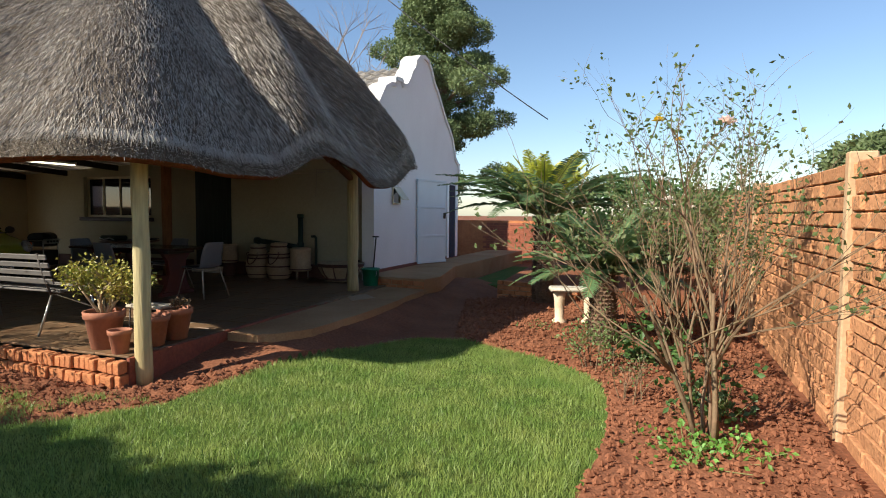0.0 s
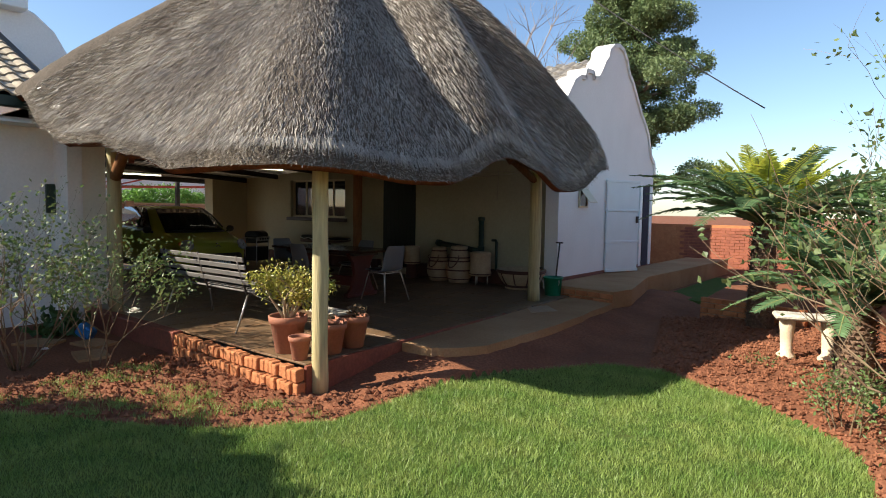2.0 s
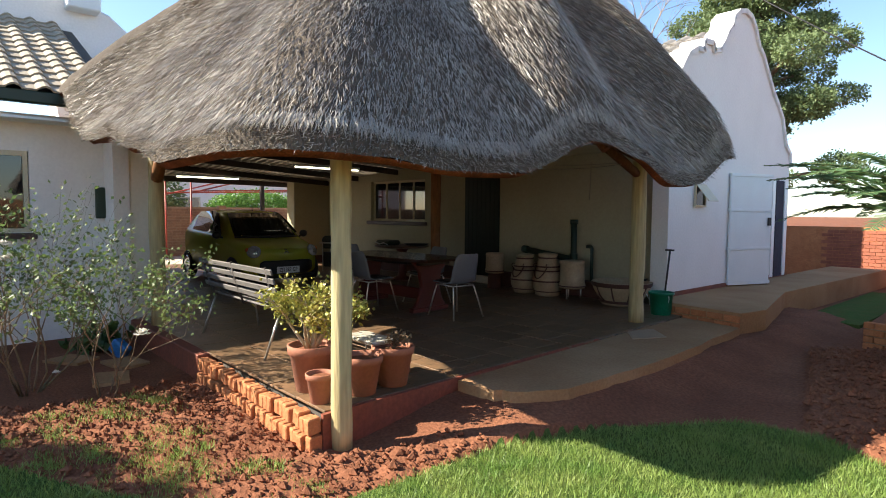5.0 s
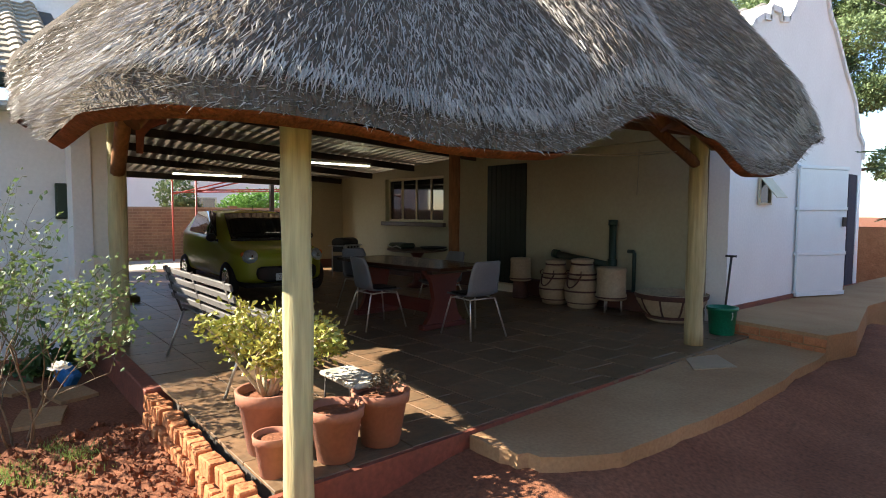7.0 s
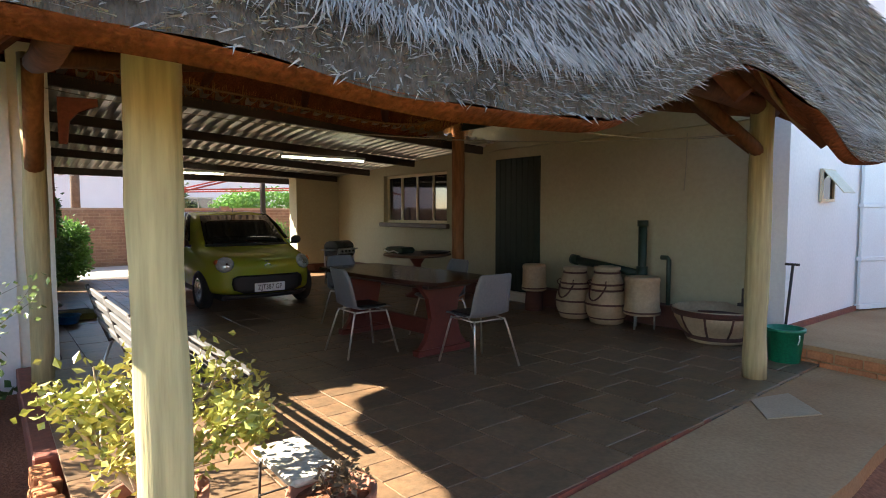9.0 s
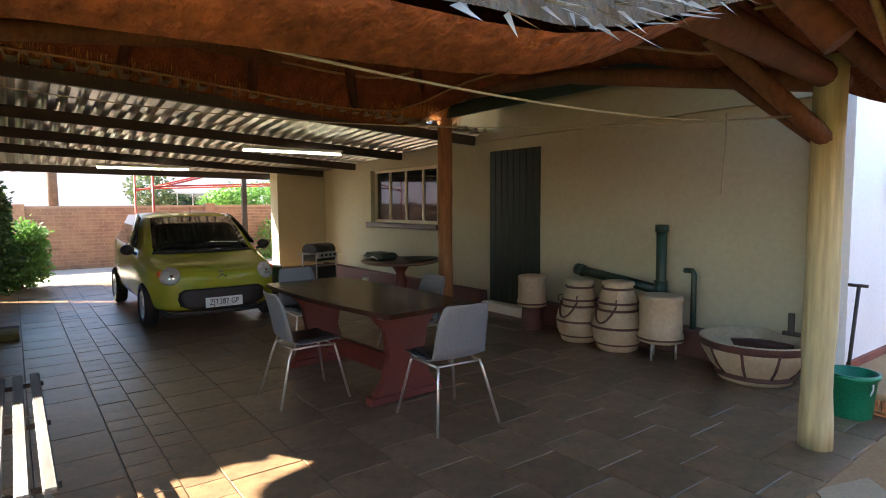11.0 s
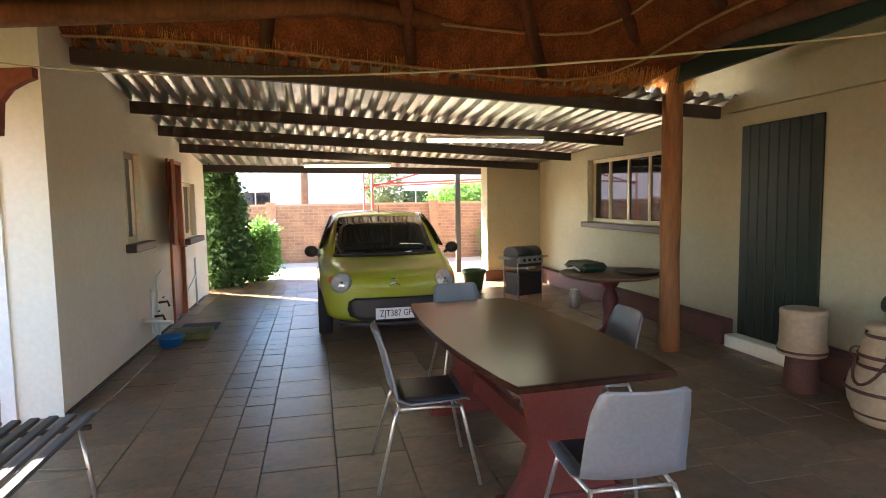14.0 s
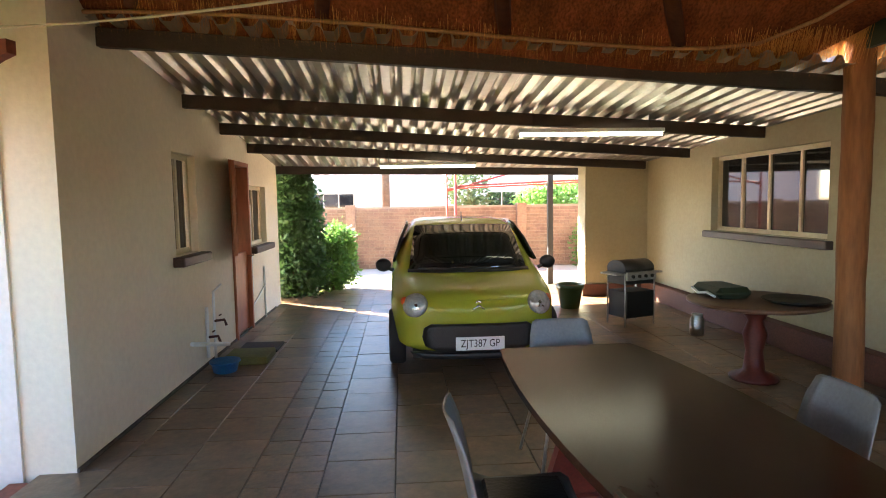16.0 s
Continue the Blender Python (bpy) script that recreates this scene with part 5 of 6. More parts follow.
tube("pipe_run", [(0, 0, 0), (0, 0, 0.80), (-0.02, 0, 0.83), (-0.10, 0, 0.83)], 0.027, M_GREEN, p2, 12)

# ---- grill and round table ----
gr = thing("gas_grill", "black and steel gas grill with control knobs on a cart", "grill", -11.95, 10.35, FZ, 20)
gr.scale = (0.85, 0.78, 0.88)
M_STEEL = shade("brushed_steel", (0.5, 0.5, 0.5), 0.35, 0.8)
box("cart_body", -0.18, 0.22, -0.28, 0.28, 0.12, 0.50, M_BLACK, gr, 0.01)
for sy in (-1, 1):
    for sx in (-0.18, 0.2):
        tube("leg", [(sx, sy * 0.30, 0.0), (sx, sy * 0.30, 0.75)], 0.014, M_STEEL, gr, 8)
    box("side_shelf", -0.16, 0.2, sy * 0.30, sy * 0.48, 0.74, 0.765, M_STEEL, gr, 0.006)
fp = box("front_panel", 0.20, 0.25, -0.30, 0.30, 0.66, 0.78, M_STEEL, gr, 0.008, "brushed steel control panel")
for k in range(4):
    tube("knob", [(0.25, -0.2 + 0.13 * k, 0.72), (0.28, -0.2 + 0.13 * k, 0.72)], 0.024, M_BLACK, fp, 12)
bm = bmesh.new()
add_tube(bm, [(0.0, -0.30, 0.82), (0.0, 0.30, 0.82)], 0.20, 20)
bmesh.ops.scale(bm, vec=(1, 1, 0.6), space=Matrix.Translation((0, 0, -0.82)), verts=bm.verts)
link("lid", bm, M_BLACK, gr, label="black rounded lid")
box("firebox", -0.2, 0.2, -0.30, 0.30, 0.60, 0.82, M_BLACK, gr, 0.01)

M_TOPWOOD = shade("brown_round_top", (0.14, 0.075, 0.045), 0.4, 0, 0.25, 4, 0.1)
rt = thing("round_table", "round brown wooden table on a red turned pedestal", "table", -9.55, 10.50, FZ)
lathe("tabletop", [(0.02, 0.66), (0.50, 0.66), (0.56, 0.68), (0.56, 0.70), (0.54, 0.705), (0.02, 0.706)], M_TOPWOOD, rt, 40)
lathe("pedestal", [(0.20, 0), (0.20, 0.03), (0.09, 0.08), (0.07, 0.25), (0.10, 0.40), (0.06, 0.52), (0.13, 0.62), (0.16, 0.66)], M_REDWOOD, rt, 20, "red turned pedestal")
bg = thing("cooler_bag", "flat dark green fabric bag with white straps on the round table", "bag", -9.80, 10.33, FZ + 0.706)
bm = bmesh.new()
add_box(bm, -0.24, 0.24, -0.16, 0.16, 0, 0.10, 0.04)
link("bag_body", bm, M_GREEN, bg)
tube("strap", [(0.2, -0.17, 0.02), (0.1, -0.19, 0.05), (-0.05, -0.19, 0.02), (-0.2, -0.17, 0.05)], 0.012, M_WHITEPAINT, bg, 6)
sp = thing("round_platter", "dark flat platter on the round table", "platter", -9.35, 10.72, FZ + 0.706)
lathe("dish", [(0.02, 0.0), (0.2, 0.0), (0.26, 0.03), (0.25, 0.035), (0.19, 0.012), (0.02, 0.01)], M_BLACK, sp, 28)
jr = thing("glass_jar", "small cloudy glass jar on the floor", "jar", -11.2, 10.85, FZ)
lathe("jar_body", [(0.07, 0), (0.08, 0.02), (0.08, 0.18), (0.06, 0.22), (0.06, 0.25)], M_STEEL, jr, 18)

# ---- tap, pipe, bucket and boards by the left wall ----
tp = thing("wall_tap", "white painted pipes with brass taps on the wall", "tap", -10.75, 5.49, FZ)
tube("riser", [(0, 0.02, 0.03), (0, 0.02, 0.72), (-0.25, 0.02, 0.76)], 0.014, M_WHITEPAINT, tp, 8)
tube("second_riser", [(0.22, 0.02, 0.1), (0.22, 0.02, 0.60)], 0.018, M_WHITEPAINT, tp, 8)
for x, z in ((0.0, 0.42), (0.22, 0.30)):
    tube("tap_body", [(x, 0.02, z), (x, 0.12, z + 0.01), (x, 0.14, z - 0.05)], 0.014, M_BAND, tp, 8, "old brass tap")
    tube("tap_handle", [(x - 0.03, 0.08, z + 0.06), (x + 0.03, 0.08, z + 0.06)], 0.008, M_BAND, tp, 6)
tube("waste_pipe", [(0.75, 0.06, 0.36), (0.1, 0.18, 0.20)], 0.022, M_WHITEPAINT, tp, 10, "sloping white waste pipe")
M_BLUE = shade("blue_plastic", (0.02, 0.16, 0.42), 0.4)
bb = thing("blue_basin", "small blue plastic basin under the tap", "basin", -10.35, 5.72, FZ)
lathe("basin_wall", [(0.09, 0), (0.11, 0.01), (0.13, 0.10), (0.145, 0.10), (0.14, 0.115), (0.09, 0.06), (0.02, 0.05)], M_BLUE, bb, 24)
for k, (a, b, lab, col) in enumerate(((-10.95, -10.55, "mossy yellow brick step by the wall", (0.16, 0.15, 0.04)), (-11.45, -11.0, "dark rubber door mat", (0.04, 0.03, 0.025)))):
    mt = thing("floor_mat" if k else "brick_step", lab, "mat" if k else "step", (a + b) / 2, 5.85, FZ)
    box("slab_body", -0.2, 0.2, -0.22, 0.22, 0, 0.03 if k else 0.08, shade("step_stone" if not k else "mat_rubber", col, 0.9, 0, 0.3), mt, 0.01)
cd = thing("wall_conduit", "white conduit on the wall by the stable door", "conduit", -12.6, 5.475, FZ)
tube("conduit_run", [(-0.5, 0, 0.0), (-0.5, 0, 0.72), (-0.5, 0, 0.45), (0.15, 0, 0.28), (0.15, 0, 1.6)], 0.012, M_WHITEPAINT, cd, 6)

# ---- green bucket and spade ----
M_BUCKET = shade("green_plastic", (0.01, 0.20, 0.10), 0.4)
gb = thing("green_bucket", "green plastic bucket with a white handle by the roof post", "bucket", -4.05, 10.75, 0.19)
lathe("bucket_wall", [(0.12, 0), (0.125, 0.01), (0.155, 0.34), (0.17, 0.34), (0.17, 0.37), (0.15, 0.37), (0.12, 0.05), (0.02, 0.04)], M_BUCKET, gb, 28)
tube("handle", [(0.16 * math.cos(a), -0.02 + 0.16 * math.sin(a) * 0.5 - 0.08, 0.33 - 0.16 * math.sin(-a if a < 0 else a)) for a in np.linspace(0, math.pi, 13)], 0.006, M_WHITEPAINT, gb, 6, "white wire handle")
sv = thing("garden_fork", "long dark handled garden fork leaning in the corner", "tool", -4.2, 11.1, 0.25)
tube("shaft", [(0, 0, 0), (0.02, 0.12, 0.85)], 0.014, M_STEELDARK, sv, 8)
tube("grip", [(-0.05, 0.12, 0.86), (0.08, 0.12, 0.86)], 0.013, M_STEELDARK, sv, 8)

# ---- timbers under the thatch ----
def timbers():
    roof = bpy.data.objects["thatched_roof"]
    o = Vector((-5.75, 7.45, FZ))
    ap = APEX - Vector((0, 0, 0.45))
    ends = []
    for x in np.linspace(CX0 + 0.4, CX1 - 0.35, 6):
        ends += [(x, CY0 + 0.35), (x, CY1 - 0.35)]
    for y in np.linspace(CY0 + 1.3, CY1 - 1.3, 4):
        ends += [(CX0 + 0.3, y), (CX1 - 0.35, y)]
    for i, (x, y) in enumerate(ends):
        ze = eave_z(max(min(x, CX1), CX0), max(min(y, CY1), CY0))
        a = Vector((x, y, ze + 0.12))
        b = ap + Vector((x - ap.x, y - ap.y, 0)) * 0.03
        mid = roof_point(x, y, ze, 0.45) - Vector((0, 0, 0.42))
        pts = [p - o for p in (a, (a * 0.5 + mid * 0.5), mid, b)]
        tube("rafter", pts, [0.055, 0.05, 0.05, 0.04], M_BEAM, roof, 8, "dark stained pole rafter")
    for k, s in enumerate((0.10, 0.2, 0.30, 0.4, 0.5, 0.62, 0.75)):
        loop = eave_loop(60)
        bm = bmesh.new()
        pts = []
        for x, y in loop + loop[:1]:
            q = roof_point(x, y, eave_z(x, y), s)
            pts.append(q - o - Vector((0, 0, 0.33)))
        add_tube(bm, pts, 0.014, 6)
        link("batten", bm, shade("pale_lath", (0.36, 0.20, 0.09), 0.7) if k == 0 else bpy.data.materials["pale_lath"], roof, label="pale lath under the reeds")


timbers()
# wall plates and braces between the posts
wp = thing("roof_frame", "dark stained round timber ring beam on the posts", "beam", 0, 0, 0)
tube("ring_beam", [(-3.55, 5.22, 2.30), (-5.4, 5.24, 2.42), (-7.5, 5.3, 2.80)], 0.075, M_TIMBER, wp, 12)
tube("ring_beam", [(-3.52, 5.15, 2.30), (-3.7, 7.7, 2.45), (-4.05, 10.3, 2.50)], 0.075, M_TIMBER, wp, 12)
tube("ring_beam", [(-4.05, 10.2, 2.50), (-6.5, 10.55, 3.0), (-9.0, 10.65, 3.15)], 0.075, M_TIMBER, wp, 12)
tube("ring_beam", [(-7.5, 5.3, 2.85), (-8.2, 7.5, 3.25), (-8.95, 10.6, 3.2)], 0.075, M_TIMBER, wp, 12)
tube("brace", [(-3.98, 9.93, 2.12), (-4.28, 9.15, 2.66)], 0.055, M_TIMBER, wp, 10)
tube("brace", [(-4.02, 10.0, 2.12), (-4.8, 10.3, 2.70)], 0.055, M_TIMBER, wp, 10)
tube("brace", [(-7.56, 5.29, 2.0), (-6.9, 5.27, 2.70)], 0.07, M_POLEDARK, wp, 10)
br = thing("red_bracket", "red painted scrolled timber bracket on the post", "bracket", -7.56, 5.40, 2.52)
bm = bmesh.new()
pts = [(0.06, -0.32), (0.06, 0.06), (0.34, 0.06), (0.34, 0.0), (0.28, -0.02), (0.20, -0.06), (0.14, -0.13), (0.12, -0.32)]
a = [bm.verts.new((x * 0.25, x, z)) for x, z in pts]
b = [bm.verts.new((x * 0.25 - 0.05, x + 0.01, z)) for x, z in pts]
bm.faces.new(a)
bm.faces.new(b[::-1])
for i in range(len(pts)):
    j = (i + 1) % len(pts)
    bm.faces.new((a[i], a[j], b[j], b[i]))
bmesh.ops.recalc_face_normals(bm, faces=bm.faces)
link("bracket_board", bm, M_REDPAINT, br)

# washing line
M_ROPE = shade("pale_rope", (0.30, 0.28, 0.21), 0.7, 0, 0.2, 20, 0.3, fine=200)
wl = thing("washing_line", "pale twisted washing line hung across the patio", "rope", 0, 0, 0)


def sag(a, b, drop, n=16):
    a, b = Vector(a), Vector(b)
    return [a.lerp(b, k / n) - Vector((0, 0, drop * 4 * (k / n) * (1 - k / n))) for k in range(n + 1)]


tube("line", sag((-7.4, 5.3, 2.62), (-4.08, 10.1, 2.30), 0.22), 0.004, M_ROPE, wl, 6)
tube("line_end", [(-4.25, 9.3, 2.25), (-4.25, 9.3, 2.05), (-4.27, 9.31, 1.80)], 0.005, M_ROPE, wl, 6)
tube("line", sag((-3.6, 5.3, 2.15), (-4.1, 10.05, 2.3), 0.16), 0.004, M_ROPE, wl, 6)

# ---- cycads ----
M_FROND = leafy("cycad_leaflet", (0.085, 0.165, 0.075), (0.13, 0.22, 0.085), 0.3, 0.35, 0.45)
M_FRONDYOUNG = leafy("young_cycad_leaflet", (0.66, 0.64, 0.09), (0.50, 0.54, 0.07), 0.2, 0.5, 0.45)
M_RACHIS = shade("frond_rib", (0.20, 0.22, 0.08), 0.6)
M_SCALY = shade("scaly_trunk", (0.20, 0.12, 0.07), 0.95, 0, 0.4, 10, 1.0, (0.12, 0.075, 0.05), 30, dist=0.03)


def frond(root, rnd, base, az, lift, length, mat, droop=0.9, leaf=0.16, tip_lift=0.0):
    """One arching feather leaf: a rib and two rows of narrow leaflets."""
    d = Vector((math.cos(az), math.sin(az), 0))
    n = 14
    pts = []
    for k in range(n + 1):
        s = k / n
        a = lift - droop * s
        pts.append((base if not pts else pts[-1] + (d * math.cos(a) + Vector((0, 0, 1)) * math.sin(a)) * (length / n)))
    vs, fs = [], []
    for k in range(3, 64):
        s = k / 64
        i = min(int(s * n), n - 1)
        p = pts[i].lerp(pts[i + 1], s * n - i)
        t = (pts[i + 1] - pts[i]).normalized()
        side = t.cross(Vector((0, 0, 1))).normalized()
        upv = side.cross(t)
        ll = leaf * math.sin(math.pi * min(0.15 + s * 0.82, 0.97)) ** 0.6
        for sg in (-1, 1):
            w = (side * sg * 0.85 + t * 0.55 + upv * 0.25 + Vector((0, 0, rnd.gauss(-0.05, 0.08)))).normalized()
            wd = t * 0.0095
            j = len(vs)
            vs += [p - wd, p + wd, p + w * ll * 0.6 + wd * 0.8 - Vector((0, 0, ll * 0.05)), p + w * ll - Vector((0, 0, ll * 0.22)), p + w * ll * 0.6 - wd * 0.8 - Vector((0, 0, ll * 0.05))]
            fs.append((j, j + 1, j + 2, j + 3, j + 4))
    f = mesh_from("frond", vs, fs, mat, root)
    bm = bmesh.new()
    add_tube(bm, pts, [0.011 * (1 - 0.8 * k / n) + 0.002 for k in range(n + 1)], 5)
    link("rib", bm, M_RACHIS, f)


def cycad(x, y, h, r, label, fronds, length, seed, young=0.0, leaf=0.16, lifts=(0.15, 1.35)):
    t = thing("cycad", label, "plant", x, y, -0.02, group="cycads")
    rnd = random.Random(seed)
    bm = bmesh.new()
    rows = int(h / 0.045)
    add_tube(bm, [(0, 0, 0), (0, 0, h * 0.5), (0, 0, h)], [r, r * 0.95, r * 0.8], 16)
    for j in range(rows):
        for k in range(15):
            a = 2 * math.pi * (k + 0.5 * (j % 2)) / 15
            z = 0.03 + j * 0.045
            o = Vector((math.cos(a), math.sin(a), 0))
            s = Vector((-math.sin(a), math.cos(a), 0))
            p = o * r * 0.93 + Vector((0, 0, z))
            q = [p - s * 0.03, p + s * 0.03, p + o * 0.035 + s * 0.012 + Vector((0, 0, 0.035)), p + o * 0.035 - s * 0.012 + Vector((0, 0, 0.035)), p + Vector((0, 0, 0.05))]
            v = [bm.verts.new(c) for c in q]
            bm.faces.new((v[0], v[1], v[2], v[3]))
            bm.faces.new((v[3], v[2], v[4]))
    link("trunk", bm, M_SCALY, t)
    for k in range(fronds):
        az = 2.4 * k + rnd.uniform(-0.2, 0.2)
        q = k / fronds
        lift = lifts[1] - (lifts[1] - lifts[0]) * q + rnd.uniform(-0.08, 0.08)
        yg = q < young
        frond(t, rnd, Vector((0.05 * math.cos(az), 0.05 * math.sin(az), h - 0.03)), az, lift, length * (0.62 if yg else 1.0) * rnd.uniform(0.85, 1.05), M_FRONDYOUNG if yg else M_FROND, 0.5 if yg else rnd.uniform(0.75, 1.05), leaf)
    return t


cycad(-1.0, 11.15, 1.55, 0.18, "tall cycad with yellow-green new fronds and a scaly trunk", 64, 1.95, 5, 0.42, 0.25, (0.45, 1.38))
cycad(0.22, 8.35, 0.92, 0.16, "low cycad with arching dark green feather fronds", 40, 1.08, 8, 0.0, 0.19, (0.25, 1.4))

# ---- rose bushes and shrubs ----
M_PETALWHITE = leafy("white_petal", (0.80, 0.78, 0.70), (0.85, 0.8, 0.74), 0.1, 0.3)
M_PETALPINK = leafy("pale_pink_petal", (0.88, 0.72, 0.66), (0.9, 0.80, 0.74), 0.1, 0.3)
M_PETALYELLOW = leafy("yellow_petal", (0.85, 0.72, 0.06), (0.85, 0.5, 0.05), 0.1, 0.3)


def flower(p, r, mat, root, rnd, label):
    vs, fs = [], []
    for ring, (n, rr, zz) in enumerate(((5, 0.25, 0.5), (7, 0.6, 0.35), (8, 0.95, 0.0))):
        for k in range(n):
            a = 2 * math.pi * k / n + ring * 0.5
            o = Vector((math.cos(a), math.sin(a), 0))
            s = Vector((-math.sin(a), math.cos(a), 0))
            c = p + o * r * 0.08
            j = len(vs)
            vs += [c, c + (o * rr * 0.6 + s * 0.4 + Vector((0, 0, zz * 0.8 - 0.1))) * r, c + (o * rr + Vector((0, 0, zz + 0.12 * rnd.random()))) * r, c + (o * rr * 0.6 - s * 0.4 + Vector((0, 0, zz * 0.8 - 0.1))) * r]
            fs.append((j, j + 1, j + 2, j + 3))
    mesh_from("flower", vs, fs, mat, root, label=label)


def rose_bush(x, y, label, seed, canes, height, spread, leafn, mat_leaf, stem_r=0.012, depth=3, lean=(0, 0), leafsize=0.045, high=0.0, flowers=()):
    t = thing("rose_bush", label, "rose bush", x, y, -0.02, group="rose bushes")
    rnd = random.Random(seed)
    bm, tips = bmesh.new(), []
    for k in range(canes):
        a = 2 * math.pi * k / canes + rnd.uniform(-0.3, 0.3)
        o = Vector((math.cos(a) * 0.07, math.sin(a) * 0.07, 0))
        d = Vector((math.cos(a) * spread + lean[0], math.sin(a) * spread + lean[1], 1.0))
        twigs(bm, rnd, o, d, height * rnd.uniform(0.42, 0.62), stem_r * rnd.uniform(0.8, 1.3), depth, tips, 0.46, 6, 0.24, lift=0.35)
    ob = link("cane", bm, M_DRYSTEM, t, label="thorny brown canes")
    tagged(ob, kind="stuff")
    pick = [q for q in tips if q[0].z > high and rnd.random() < leafn]
    if pick:
        leaves("leaves", pick, leafsize, mat_leaf, t, rnd, 3, 0.035, 0.6)
    for p, r, m, lab in flowers:
        v = Vector(p)
        near = min(tips, key=lambda q: (q[0] - v).length)[0]
        tube("flower_stem", [near, near.lerp(v, 0.5) + Vector((0.01, 0, 0)), v], 0.004, M_LEAFLIGHT, t, 5)
        flower(v, r, m, t, rnd, lab)
    return t


rose_bush(1.12, 5.55, "tall rose bush with bare brown canes and pink bloom", 11, 7, 2.0, 0.14, 0.30, M_LEAFLIGHT, 0.017, 4, (-0.03, 0.12), 0.042, 0.35,
          [((0.12, 0.65, 2.26), 0.085, M_PETALPINK, "pale pink rose bloom")])
rose_bush(1.15, 6.9, "dense twiggy rose bush with dry brown canes", 12, 7, 2.0, 0.16, 0.32, M_LEAFLIGHT, 0.014, 4, (0.0, 0.0), 0.045, 0.7,
          [((-0.38, 0.3, 2.45), 0.07, M_PETALYELLOW, "yellow rose bloom"), ((-0.2, 0.2, 2.25), 0.045, M_PETALYELLOW, "orange yellow rose bloom")])
rose_bush(1.05, 8.6, "leafy rose bush with small white blooms behind the cycad", 13, 9, 1.9, 0.25, 0.4, M_LEAFLIGHT, 0.012, 3, (0, 0), 0.05, 0.6,
          [((-0.35, -0.1, 1.70), 0.075, M_PETALWHITE, "white rose bloom"), ((-0.15, -0.2, 1.75), 0.075, M_PETALWHITE, "white rose bloom"), ((0.1, -0.2, 1.66), 0.045, M_PETALWHITE, "white rose bloom")])
rose_bush(1.3, 9.8, "tangled green rose bush by the boundary wall", 14, 12, 1.8, 0.4, 0.6, M_LEAF, 0.012, 3, (0, 0), 0.05, 0.3)
rose_bush(0.25, 7.1, "small twiggy shrub with dusty leaves", 16, 8, 0.6, 0.25, 0.7, M_LEAFLIGHT, 0.007, 2, (0, 0), 0.035, 0.1)
rose_bush(0.62, 6.2, "short dry sprawling twigs in the flower bed", 17, 6, 0.45, 0.25, 0.2, M_LEAFLIGHT, 0.006, 2, (0, 0), 0.03, 0.1)
rose_bush(-6.35, 3.85, "arching white rose bush before the white house wall", 21, 10, 1.6, 0.5, 0.6, M_LEAFLIGHT, 0.010, 3, (0.15, 0.0), 0.048, 0.15,
          [((0.0, -0.15, 1.35), 0.075, M_PETALWHITE, "white rose bloom"), ((-0.1, -0.1, 1.22), 0.075, M_PETALWHITE, "white rose bloom"), ((0.12, 0.0, 1.25), 0.04, M_PETALWHITE, "white rose bloom"), ((0.95, 0.70, 0.62), 0.075, M_PETALWHITE, "white rose bloom"), ((0.1, 0.2, 0.2), 0.035, M_PETALWHITE, "white rose bloom")])
rose_bush(-5.75, 4.35, "slender leaning rose with green leaves", 22, 5, 1.35, 0.35, 0.95, M_LEAFLIGHT, 0.009, 3, (0.25, 0.15), 0.042, 0.45)
rose_bush(-7.3, 2.9, "white rose bush by the garden window", 23, 10, 1.5, 0.5, 0.65, M_LEAFLIGHT, 0.010, 3, (0, 0), 0.048, 0.1,
          [((0.3, 0.2, 1.4), 0.075, M_PETALWHITE, "white rose bloom"), ((0.2, 0.5, 0.7), 0.045, M_PETALWHITE, "white rose bloom")])


def low_plant(x, y, label, seed, n, r, size, mat, h=0.12, name="low_plant"):
    t = thing(name, label, "plant", x, y, 0.02)
    rnd = random.Random(seed)
    pl = [(Vector((rnd.gauss(0, r), rnd.gauss(0, r), abs(rnd.gauss(0, h)))), Vector((rnd.gauss(0, .5), rnd.gauss(0, .5), 1)).normalized()) for _ in range(n)]
    bm = bmesh.new()
    for p, w in pl[::3]:
        add_tube(bm, [(p.x * 0.3, p.y * 0.3, 0), p], 0.003, 4)
    link("stalks", bm, M_RACHIS, t)
    leaves("leaves", pl, size, mat, t, rnd, 3, 0.02, 0.7)
    return t


M_BRIGHTLEAF = leafy("fresh_leaf", (0.12, 0.30, 0.05), (0.18, 0.34, 0.07))
low_plant(1.0, 5.25, "fresh green groundcover round the rose stem", 31, 90, 0.16, 0.04, M_BRIGHTLEAF, 0.06)
low_plant(1.25, 5.4, "fresh green leaves at the foot of the rose", 32, 70, 0.13, 0.045, M_BRIGHTLEAF, 0.07)
low_plant(1.2, 6.0, "dusty blue-green low foliage", 33, 90, 0.15, 0.06, M_LEAF, 0.25)
low_plant(0.75, 7.6, "glossy dark green strappy plant", 34, 80, 0.18, 0.09, M_LEAF, 0.2)
low_plant(-0.6, 8.9, "dusty low herb on the mound", 35, 50, 0.13, 0.035, M_LEAFLIGHT, 0.08)
low_plant(-6.9, 2.6, "dark spiky foliage in the shade by the lawn", 36, 160, 0.30, 0.13, M_LEAF, 0.28)
low_plant(-7.75, 4.7, "green leafy plant at the foot of the wall", 37, 60, 0.14, 0.12, M_LEAF, 0.15)

bt = thing("blue_scoop", "bright blue plastic scoop lying by the patio", "scoop", -7.25, 4.75, 0.02, 35)
bm = bmesh.new()
add_box(bm, -0.10, 0.10, -0.06, 0.06, 0.0, 0.16, 0.02)
